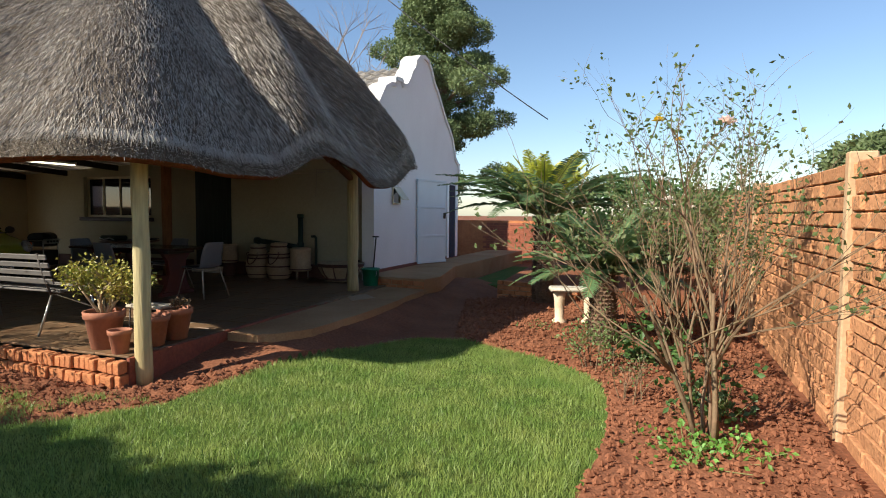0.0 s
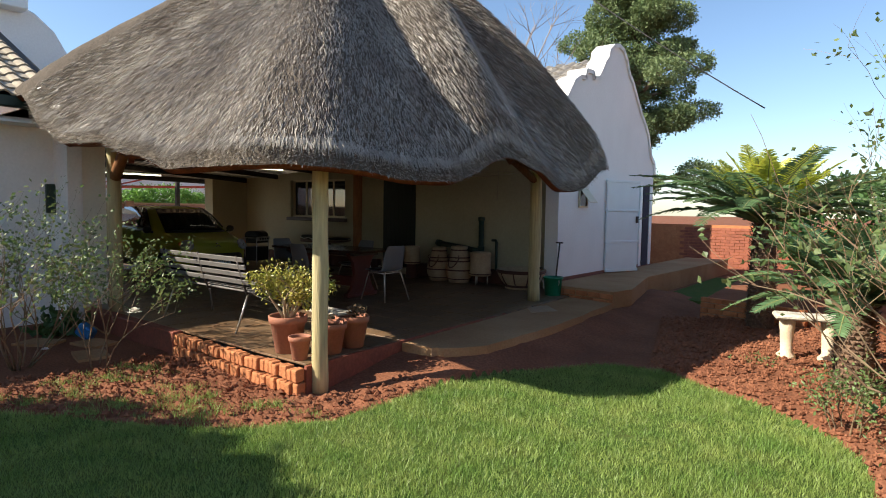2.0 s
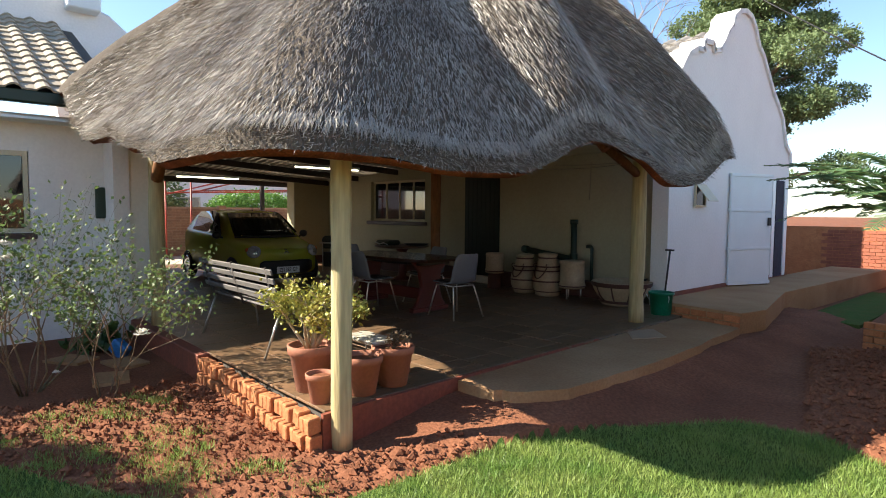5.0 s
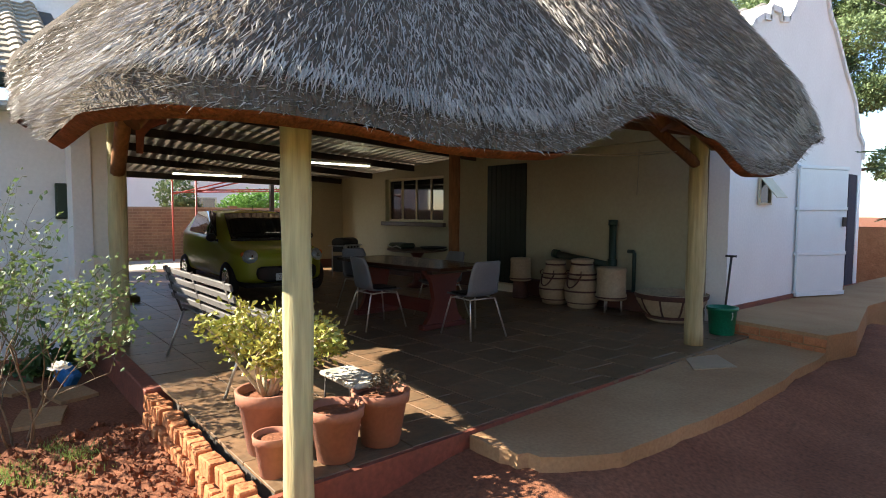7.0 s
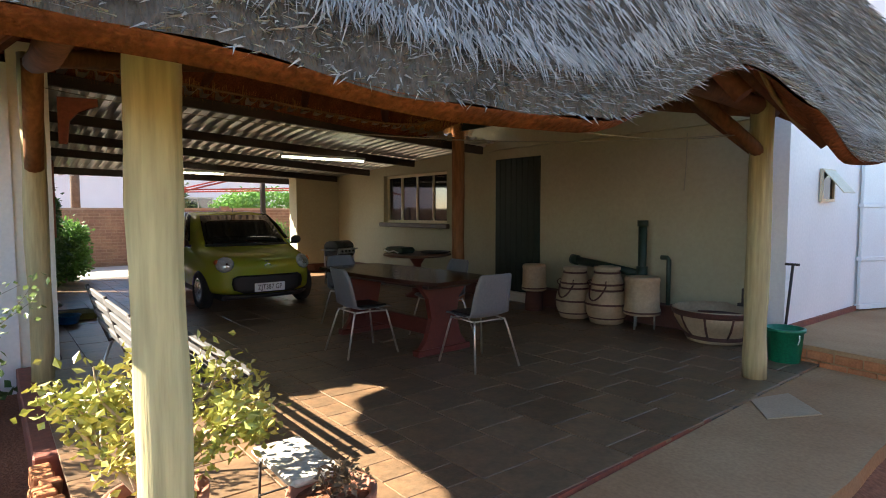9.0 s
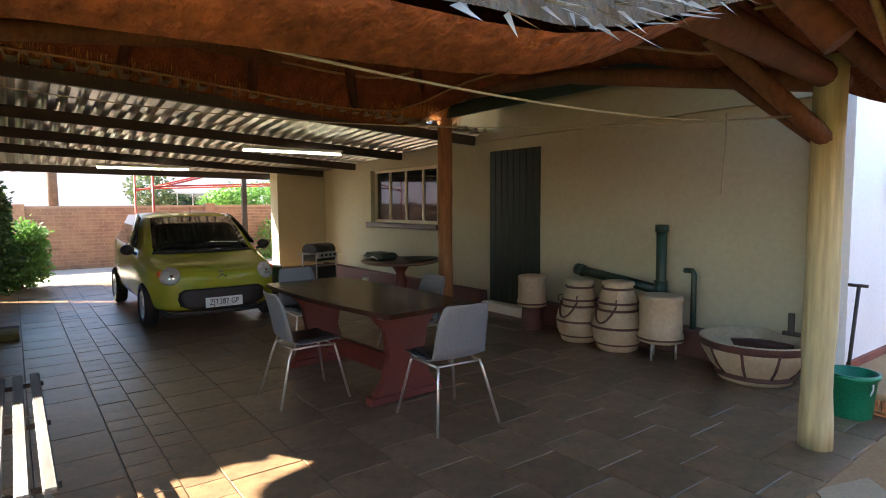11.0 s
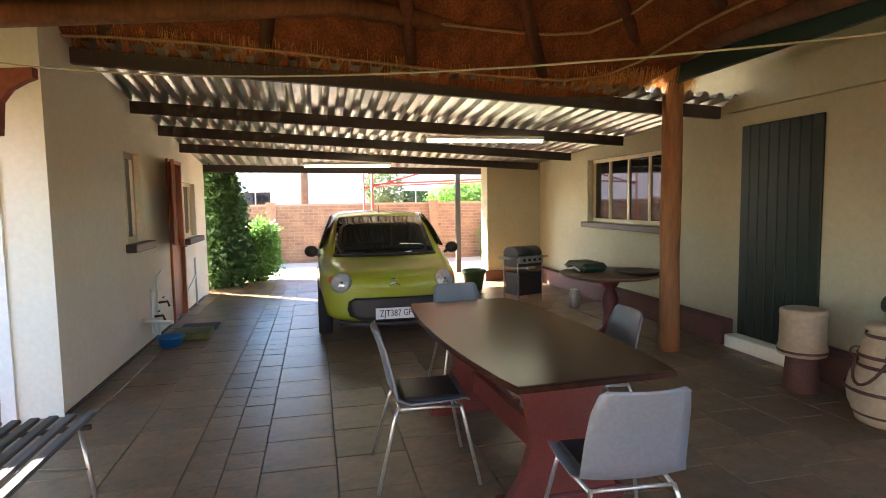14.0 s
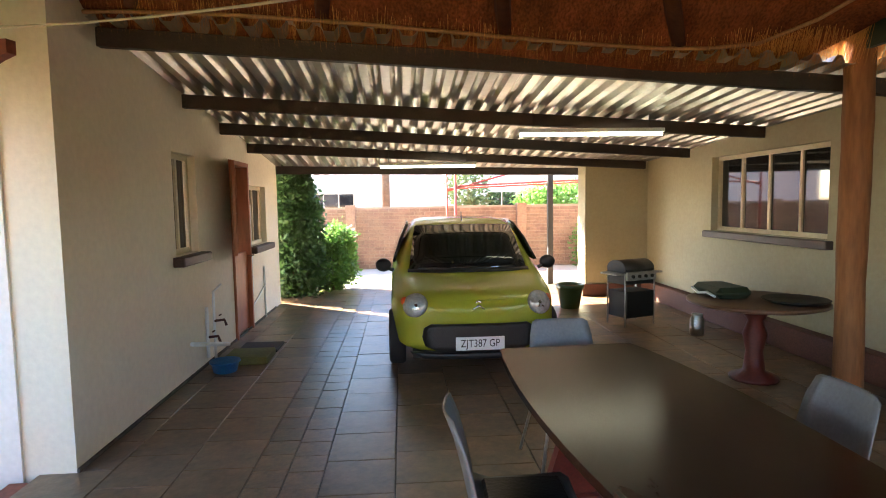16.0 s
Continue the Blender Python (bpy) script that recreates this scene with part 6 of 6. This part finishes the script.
bmesh.ops.transform(bm, matrix=pose(0, 0, 0.02, 0, 35, 0), verts=bm.verts)
link("scoop_body", bm, M_BLUE, bt)
for k, (x, y, a) in enumerate(((-6.9, 4.75, 10), (-6.35, 4.5, -15), (-7.4, 4.35, 30))):
    o = prism("stepping_stone", wobble([(-0.22, -0.16), (0.24, -0.13), (0.2, 0.17), (-0.2, 0.15)], 2, 0.02, k), 0, 0.03, M_CONC)
    o.matrix_basis = pose(x, y, 0.0, 0, 0, a)
    tagged(o, "flat dusty stepping stone in the soil", "stone", "stepping stones")

# ---- stone seat and low brick wall ----
sb = thing("stone_bench", "worn white stone seat on pale turned legs in the bed", "bench", -0.3, 9.5, 0.03, 15)
M_STONE = shade("pale_stone", (0.66, 0.55, 0.40), 0.85, 0, 0.15, 5, 0.4, (0.55, 0.42, 0.28))
box("slab", -0.30, 0.36, -0.15, 0.15, 0.46, 0.52, M_FLAKE, sb, 0.02)
for x in (-0.16, 0.24):
    lathe("leg", [(0.10, 0.0), (0.10, 0.05), (0.06, 0.09), (0.07, 0.30), (0.085, 0.42), (0.07, 0.46)], M_STONE, sb, 20, cx=x)


def brick_run(name, label, cat, path, courses, mat, l=0.22, h=0.073, d=0.105, z0=0.0, gap=0.012, group="", seed=1, tilt=1.0, root=None):
    """Bricks laid singly along a straight line from a to b, course on course."""
    (ax, ay), (bx, by) = path
    t = root or thing(name, label, cat, ax, ay, z0)
    if root is None and group:
        tagged(t, group=group)
    rnd = random.Random(seed)
    ln = math.dist(path[0], path[1])
    ang = math.degrees(math.atan2(by - ay, bx - ax))
    bm = bmesh.new()
    add_box(bm, 0, l, 0, d, 0, h, 0.006)
    first = None
    for c in range(courses):
        x = -l * 0.5 if c % 2 else 0.0
        while x < ln - 0.02:
            s = 1.0
            x0, x1 = max(x, 0), min(x + l, ln)
            m = Matrix.Rotation(radians(ang), 4, "Z") @ pose(x0, rnd.uniform(-0.006, 0.006), c * (h + gap), rnd.uniform(-1, 1) * tilt, rnd.uniform(-1, 1) * tilt, rnd.uniform(-1, 1) * tilt) @ Matrix.Diagonal(((x1 - x0) / l, 1, 1, 1))
            if x1 - x0 > 0.03:
                if first is None:
                    first = link("brick", bm, mat, t)
                    o = first
                else:
                    o = new("brick", first.data)
                    o.parent = t
                o.matrix_basis = m
            x += l + gap
    return t


low = brick_run("retaining_wall", "low orange brick retaining wall in the garden bed", "wall", ((-1.95, 11.75), (-0.45, 11.40)), 4, M_BRICK, z0=0.0, tilt=0.6)
o = box("mortar_core", 0.02, 1.5, 0.03, 0.09, -0.1, 0.32, M_MORTAR, low)
o.matrix_basis = pose(0, 0, 0, 0, 0, -13)
tagged(prism("raised_bed", [(-1.95, 11.86), (-0.45, 11.51), (1.9, 11.3), (1.9, 19), (-2.3, 19)], -0.1, 0.27, M_SOIL), "raised red soil bed behind the brick wall", "ground", kind="structure")
tagged(prism("back_lawn", [(-3.1, 13.4), (-2.3, 13.2), (-2.35, 17.8), (-3.1, 17.8)], -0.1, 0.05, M_TURF), "shaded strip of lawn behind the walkway", "lawn", kind="structure")
brick_run("walkway_step", "brick riser of the raised concrete walkway", "step", ((-4.25, 10.92), (-3.0, 10.72)), 2, M_BRICK, z0=0.19, l=0.22, h=0.08, d=0.02, tilt=0.5)

# ---- hedge and far trees ----
def foliage(name, label, cat, blobs, leaf, mat, seed, n, trunk=None, x=0, y=0, z=0, droop=0.0):
    """A crown of leaf clumps on limbs: blobs are (x, y, z, rx, ry, rz)."""
    t = thing(name, label, cat, x, y, z)
    rnd = random.Random(seed)
    if trunk:
        bm = bmesh.new()
        h, r = trunk
        add_tube(bm, [(0, 0, 0), (0.05, 0.03, h * 0.5), (0, 0, h)], [r, r * 0.75, r * 0.3], 10)
        for b in blobs:
            s = Vector((0, 0, min(h * 0.9, max(h * 0.25, b[2] - b[5]))))
            e = Vector(b[:3])
            add_tube(bm, [s, s.lerp(e, 0.5) + Vector((0, 0, 0.1)), e], [r * 0.35, r * 0.22, r * 0.08], 6)
        link("trunk", bm, M_BARK, t)
    vol = [b[3] * b[4] * b[5] for b in blobs]
    pl = []
    for b, v in zip(blobs, vol):
        for _ in range(int(n * v / sum(vol))):
            d = Vector((rnd.gauss(0, 1), rnd.gauss(0, 1), rnd.gauss(0, 1))).normalized()
            rr = rnd.uniform(0.55, 1.0) ** 0.5 * (1 + 0.22 * noise.noise(Vector((d.x * 2.2 + b[0], d.y * 2.2 + b[1], d.z * 2.2 + b[2]))))
            pl.append((Vector((b[0] + d.x * b[3] * rr, b[1] + d.y * b[4] * rr, b[2] + d.z * b[5] * rr)), (d + Vector((0, 0, -droop))).normalized()))
    leaves("crown", pl, leaf, mat, t, rnd, 3, leaf * 0.6, 0.55)
    return t


M_IVY = leafy("dark_ivy_leaf", (0.030, 0.075, 0.022), (0.06, 0.13, 0.03), 0.4, 0.25)
M_CONIFER = leafy("conifer_leaf", (0.10, 0.145, 0.055), (0.14, 0.19, 0.075), 0.45, 0.25, 0.6)
M_HEDGEBRIGHT = leafy("sunlit_shrub_leaf", (0.12, 0.26, 0.05), (0.16, 0.30, 0.06), 0.35, 0.4)
foliage("climbing_hedge", "tall dark green climbing hedge at the carport mouth", "hedge", [(0, 0, 0.55, 0.5, 0.5, 0.6), (0.0, 0.0, 1.4, 0.5, 0.42, 0.7), (0, -0.1, 2.0, 0.5, 0.36, 0.5)], 0.11, M_IVY, 41, 5200, (1.9, 0.05), -15.0, 5.55, FZ)
foliage("garden_shrub", "bright green sunlit shrub beside the hedge", "shrub", [(0, 0, 0.5, 0.45, 0.4, 0.45), (0, 0.1, 0.9, 0.3, 0.28, 0.3)], 0.10, M_HEDGEBRIGHT, 42, 1100, (0.7, 0.03), -15.5, 6.15, FZ)
foliage("garden_shrub", "green bush by the street wall", "shrub", [(0, 0, 0.9, 0.7, 1.6, 0.5)], 0.12, M_HEDGEBRIGHT, 43, 1600, (0.8, 0.05), -20.2, 12.2, 0.9)
foliage("small_tree", "thin young tree beyond the street wall", "tree", [(0, 0, 2.2, 0.5, 0.55, 0.5), (0, 0.1, 1.7, 0.4, 0.6, 0.3)], 0.14, M_CONIFER, 44, 420, (2.4, 0.04), -21.0, 9.3, 0)
foliage("street_bush", "green bush showing over the street wall", "shrub", [(0, 0, 1.7, 0.5, 0.7, 0.4)], 0.12, M_HEDGEBRIGHT, 45, 500, (1.4, 0.05), -20.6, 11.3, 0)
foliage("wall_plant", "thin green plant against the street wall", "plant", [(0, 0, 0.7, 0.2, 0.3, 0.6)], 0.09, M_HEDGEBRIGHT, 46, 260, (0.9, 0.02), -18.6, 11.9, 0)
rnd1 = random.Random(12)
foliage("conifer_tree", "big dark green conifer behind the gable", "tree",
        [(rnd1.uniform(-1, 1) * w + o, rnd1.uniform(-1, 1) * w, z + rnd1.uniform(-0.3, 0.3), rnd1.uniform(0.7, 1.35), rnd1.uniform(0.7, 1.2), rnd1.uniform(0.4, 0.75)) for z, w, o in [(2.2 + 0.185 * k, (3.5 if k < 32 else 3.5 - 0.11 * (k - 32)) * (0.8 + 0.2 * math.sin(k * 0.9)), 0.4 * math.sin(k * 0.55)) for k in range(60)]],
        0.14, M_CONIFER, 47, 46000, (11.5, 0.35), -10.2, 31.0, 0)
foliage("round_tree", "round dark tree beyond the boundary wall", "tree", [(0, 0, 4.4, 3.4, 3.4, 1.5), (2.0, 0, 4.0, 2.4, 2.4, 1.2)], 0.34, M_CONIFER, 48, 4200, (3.5, 0.25), 12.6, 38.0, 0)
foliage("backdrop_shrub", "grey-green shrubs at the end of the garden", "shrub", [(0, 0, 1.2, 1.8, 1.2, 1.0), (2.4, 0, 1.1, 1.6, 1.0, 0.9)], 0.16, M_LEAF, 49, 2600, (1.2, 0.08), 0.2, 15.5, 0.2)


def bare_tree(x, y, h, seed, label):
    t = thing("bare_tree", label, "tree", x, y, 0, group="bare winter trees")
    rnd = random.Random(seed)
    bm, tips = bmesh.new(), []
    twigs(bm, rnd, Vector((0, 0, 0)), Vector((0, 0, 1)), h * 0.40, 0.22, 5, tips, 0.45, 7, 0.14, (2, 4))
    link("limb", bm, shade("pale_bare_bark", (0.34, 0.29, 0.25), 0.9) if "pale_bare_bark" not in bpy.data.materials else bpy.data.materials["pale_bare_bark"], t, label="pale bare branches")
    return t


bare_tree(-15.5, 31.0, 12.5, 51, "leafless pale winter tree behind the thatch")
bare_tree(-19.0, 33.0, 13.0, 52, "leafless spreading winter tree behind the roofs")

fw = thing("white_building", "low white building beyond the boundary wall", "building", 9.5, 26.0, 0)
box("wall", -4.5, 1.2, -0.2, 3, 0, 2.65, M_PLASTER, fw)
box("parapet", -4.6, 1.3, -0.3, 3.1, 2.65, 2.78, M_WHITEPAINT, fw)
hl = bmesh.new()
v = [hl.verts.new((30 + 60 * k, 420, 0)) for k in range(12)] + [hl.verts.new((30 + 60 * k, 420, 12 + 26 * math.exp(-((k - 4) / 2.4) ** 2) + 3 * math.sin(k * 1.7))) for k in range(12)]
for k in range(11):
    hl.faces.new((v[k], v[k + 1], v[k + 13], v[k + 12]))
tagged(link("backdrop_hill", hl, shade("hazy_hill", (0.16, 0.19, 0.24), 1.0)), "hazy blue distant hill", "hill", kind="structure")
pl = thing("power_line", "thin black overhead power line", "cable", 0, 0, 0)
tube("cable", sag((-9.3, 22, 9.9), (-2.9, 22.0, 4.9), 0.1), 0.02, M_BLACK, pl, 5)

# an unseen tree added behind the walker to cast the shadow on the near lawn
foliage("lawn_shading_tree", "unseen leafy tree added to shade the lawn", "tree", [(0, 0, 3.7, 1.6, 1.2, 0.9), (1.8, 0.2, 3.7, 1.3, 1.1, 0.8), (-1.2, -0.2, 4.1, 1.2, 1.1, 0.8)], 0.2, M_LEAF, 61, 6500, (3.3, 0.16), -6.7, -1.9, 0)

# ---- grass ----
def grass():
    rnd = np.random.RandomState(7)
    pts = []
    n = 400000
    x = rnd.uniform(-6.5, 0.6, n)
    y = rnd.uniform(1.6, 8.2, n)
    x0, y0 = x, y
    ok = np.array([inside(a, b, LAWN) for a, b in zip(x0, y0)])
    x, y = x[ok], y[ok]
    # loose tufts in the bare soil
    tx, ty = [], []
    for k in range(90):
        cx, cy = rnd.uniform(-5.6, -2.9), rnd.uniform(3.4, 4.9)
        if cy > 4.75 and cx < -3.6:
            continue
        m = rnd.randint(40, 150)
        tx.append(rnd.normal(cx, 0.06, m))
        ty.append(rnd.normal(cy, 0.05, m))
    x = np.concatenate([x] + tx)
    y = np.concatenate([y] + ty)
    n = len(x)
    patch = np.array([noise.noise(Vector((a * 1.6, b * 1.6, 3))) for a, b in zip(x, y)])
    keep = patch > -0.6
    x, y, patch = x[keep], y[keep], patch[keep]
    n = len(x)
    h = rnd.uniform(0.018, 0.055, n) * (1 + 0.6 * patch)
    a = rnd.uniform(0, 2 * np.pi, n)
    lean = rnd.uniform(0.1, 0.9, n) * h
    w = rnd.uniform(0.0014, 0.0034, n)
    b = rnd.uniform(0, 2 * np.pi, n)
    z = np.full(n, 0.018)
    co = np.empty((n, 3, 3))
    co[:, 0] = np.stack([x - w * np.cos(a), y - w * np.sin(a), z], 1)
    co[:, 1] = np.stack([x + w * np.cos(a), y + w * np.sin(a), z], 1)
    co[:, 2] = np.stack([x + lean * np.cos(b), y + lean * np.sin(b), z + h], 1)
    me = bpy.data.meshes.new("lawn_grass")
    me.vertices.add(n * 3)
    me.vertices.foreach_set("co", co.ravel())
    me.loops.add(n * 3)
    me.loops.foreach_set("vertex_index", np.arange(n * 3, dtype=np.int32))
    me.polygons.add(n)
    me.polygons.foreach_set("loop_start", np.arange(0, n * 3, 3, dtype=np.int32))
    me.update(calc_edges=True)
    me.materials.append(M_GRASS)
    tagged(new("lawn_grass", me), "short green lawn grass with loose tufts in the soil", "grass", kind="stuff")


grass()


def clods():
    rnd = random.Random(77)
    vs, fs = [], []
    base = [(1, 0, 0), (-1, 0, 0), (0, 1, 0), (0, -1, 0), (0, 0, 1), (0, 0, -1)]
    tri = [(0, 2, 4), (2, 1, 4), (1, 3, 4), (3, 0, 4), (2, 0, 5), (1, 2, 5), (3, 1, 5), (0, 3, 5)]
    n = 0
    while n < 14000:
        x, y = rnd.uniform(-5.9, 1.9), rnd.uniform(3.2, 11.5)
        if not (inside(x, y, DUG) or inside(x, y, MOUND)) or inside(x, y, LAWN):
            continue
        n += 1
        r = rnd.uniform(0.008, 0.028) * (1.6 if rnd.random() < 0.08 else 1)
        z = ground_height(x, y) + r * 0.3
        k = len(vs)
        for c in base:
            vs.append((x + c[0] * r * rnd.uniform(0.6, 1.3), y + c[1] * r * rnd.uniform(0.6, 1.3), z + c[2] * r * rnd.uniform(0.5, 1.1)))
        fs += [(k + a, k + b, k + c) for a, b, c in tri]
    tagged(mesh_from("soil_clods", vs, fs, M_SOIL), "loose red soil clods and crumbs", "soil", kind="stuff")


clods()

# ---- bricks, blocks and tiles, laid one by one ----
def platform_bricks():
    t = thing("platform_edge", "exposed rough orange brick edge of the patio platform", "kerb", -5.72, 5.14, 0, kind="structure")
    rnd = random.Random(4)
    bm = bmesh.new()
    add_box(bm, -0.034, 0.034, -0.05, 0.05, 0, 0.115, 0.008)
    me = None
    for row in range(2):
        for k in range(29):
            m = pose(0.04 + k * 0.074, rnd.uniform(-0.02, 0.014) + (0.02 if row else 0), 0.0 + row * 0.122, rnd.uniform(-5, 5), rnd.uniform(-4, 4), rnd.uniform(-7, 7)) @ Matrix.Diagonal((1, 1, rnd.uniform(0.85, 1.02), 1))
            if me is None:
                o = link("brick", bm, M_BRICK, t)
                me = o.data
            else:
                o = new("brick", me)
                o.parent = t
            o.matrix_basis = m


platform_bricks()


def wall_blocks():
    """Cast blocks of the boundary wall: courses between the posts, each block on its own."""
    t = bpy.data.objects["wall_boundary"]
    rnd = random.Random(6)
    hs = 1.92 / 17
    bm = bmesh.new()
    add_box(bm, -0.03, 0.03, -0.2, 0.2, 0, hs - 0.012, 0.008)
    first, rest = None, bmesh.new()
    for row in range(17):
        y = 1.8 - 0.2 * (row % 2) + rnd.uniform(-0.05, 0.05)
        while y < 19.5:
            l = rnd.choice((0.20, 0.32, 0.4, 0.4, 0.46))
            m = pose(2.045 + rnd.uniform(-0.018, 0.012), y + l / 2, row * hs, rnd.uniform(-1.2, 1.2), rnd.uniform(-3, 3), rnd.uniform(-1.5, 1.5)) @ Matrix.Diagonal((1, (l - 0.014) / 0.4, 1, 1))
            if 3.4 < y < 10.2:
                if first is None:
                    first = link("brick", bm, M_WALLBRICK, t)
                    o = first
                else:
                    o = new("brick", first.data)
                    o.parent = t
                o.matrix_basis = m
            else:
                vv = add_box(rest, -0.03, 0.03, -0.2, 0.2, 0, hs - 0.012)
                bmesh.ops.transform(rest, matrix=m, verts=vv)
            y += l
    tagged(link("brick_rest", rest, M_WALLBRICK, t), kind="stuff")
    # a column of short blocks beside the post
    for row in range(17):
        o = new("brick", first.data)
        o.parent = t
        o.matrix_basis = pose(2.02, 6.16, row * hs, 0, rnd.uniform(-2, 2), 0) @ Matrix.Diagonal((1, 0.36, 1, 1))


wall_blocks()


def far_bricks(name, x, y0, y1, z1, face_x, mat, axis="y"):
    """Courses of small bricks over a far wall, as one mesh."""
    rnd = random.Random(8)
    vs, fs = [], []
    h, l = 0.085, 0.25
    for r in range(int(z1 / h)):
        y = y0 - (l / 2 if r % 2 else 0)
        while y < y1:
            o = rnd.uniform(-0.008, 0.008)
            k = len(vs)
            a, b, c, d = y + 0.006, y + l - 0.006, r * h + 0.006, (r + 1) * h - 0.006
            for dep in (0.0, 0.03):
                for yy, zz in ((a, c), (b, c), (b, d), (a, d)):
                    vs.append((x + face_x * (0.015 + o - dep), yy, zz) if axis == "y" else (yy, x + face_x * (0.015 + o - dep), zz))
            fs += [(k, k + 1, k + 2, k + 3), (k, k + 4, k + 5, k + 1), (k + 1, k + 5, k + 6, k + 2), (k + 2, k + 6, k + 7, k + 3), (k + 3, k + 7, k + 4, k)]
            y += l
    ob = mesh_from("brick_rest", vs, fs, mat, bpy.data.objects[name])
    tagged(ob, kind="stuff")


M_FARBRICK = shade("brown_street_brick", (0.30, 0.18, 0.11), 0.9, 0, 0.2, 3, 0.4, (0.22, 0.12, 0.08), 20, each=0.3)
far_bricks("wall_far", -19.0, 1, 17, 1.75, 1, M_FARBRICK)
M_REDBRICK = shade("shaded_red_brick", (0.30, 0.10, 0.055), 0.9, 0, 0.2, 3, 0.4, (0.22, 0.07, 0.04), 20, each=0.25)
far_bricks("wall_back", 19.9, -4.5, 1.9, 1.35, -1, M_REDBRICK, "x")
for y in (6.2, 10.4, 14.6):
    tagged(box("wall_pier", -19.1, -18.9, y - 0.12, y + 0.12, 0, 1.8, M_FARBRICK, bevel=0.01), "brick pier of the street wall", "wall", kind="structure")


def floor_tiles():
    t = bpy.data.objects["patio_base"]
    rnd = random.Random(15)
    bm = bmesh.new()
    add_box(bm, -0.21, 0.21, -0.21, 0.21, FZ - 0.02, FZ, 0.003)
    bm2 = None
    first, rest = None, bmesh.new()
    cols, y = [], 5.24
    while y < 11.3:
        w = 0.21 if 6.45 < y < 6.8 else 0.42
        cols.append((y, w))
        y += w + 0.006
    for ci, (y, w) in enumerate(cols):
        x = -3.62 - 0.02 * (y - 5.2) * 1.6 - (0.17 * (ci % 3))
        if ci % 3:
            l = 0.17 * (ci % 3) - 0.006
            xs = [(x + l + 0.006, l)]
            x0 = x
        else:
            xs = []
        while x > -15.4:
            l = w if w < 0.3 else 0.42
            xs.append((x, l))
            x -= l + 0.006
        for xa, l in xs:
            if l < 0.04:
                continue
            m = pose(xa - l / 2, y + w / 2, rnd.uniform(-0.0015, 0.0015), rnd.uniform(-.12, .12), rnd.uniform(-.12, .12), 0) @ Matrix.Diagonal((l / 0.42, w / 0.42, 1, 1))
            if xa > -11.5:
                if first is None:
                    first = link("tile", bm, M_SLATE, t)
                    o = first
                else:
                    o = new("tile", first.data)
                    o.parent = t
                o.matrix_basis = m
            else:
                vv = add_box(rest, -0.21, 0.21, -0.21, 0.21, FZ - 0.02, FZ)
                bmesh.ops.transform(rest, matrix=m, verts=vv)
    tagged(link("tile_rest", rest, M_SLATE, t), kind="stuff")


floor_tiles()
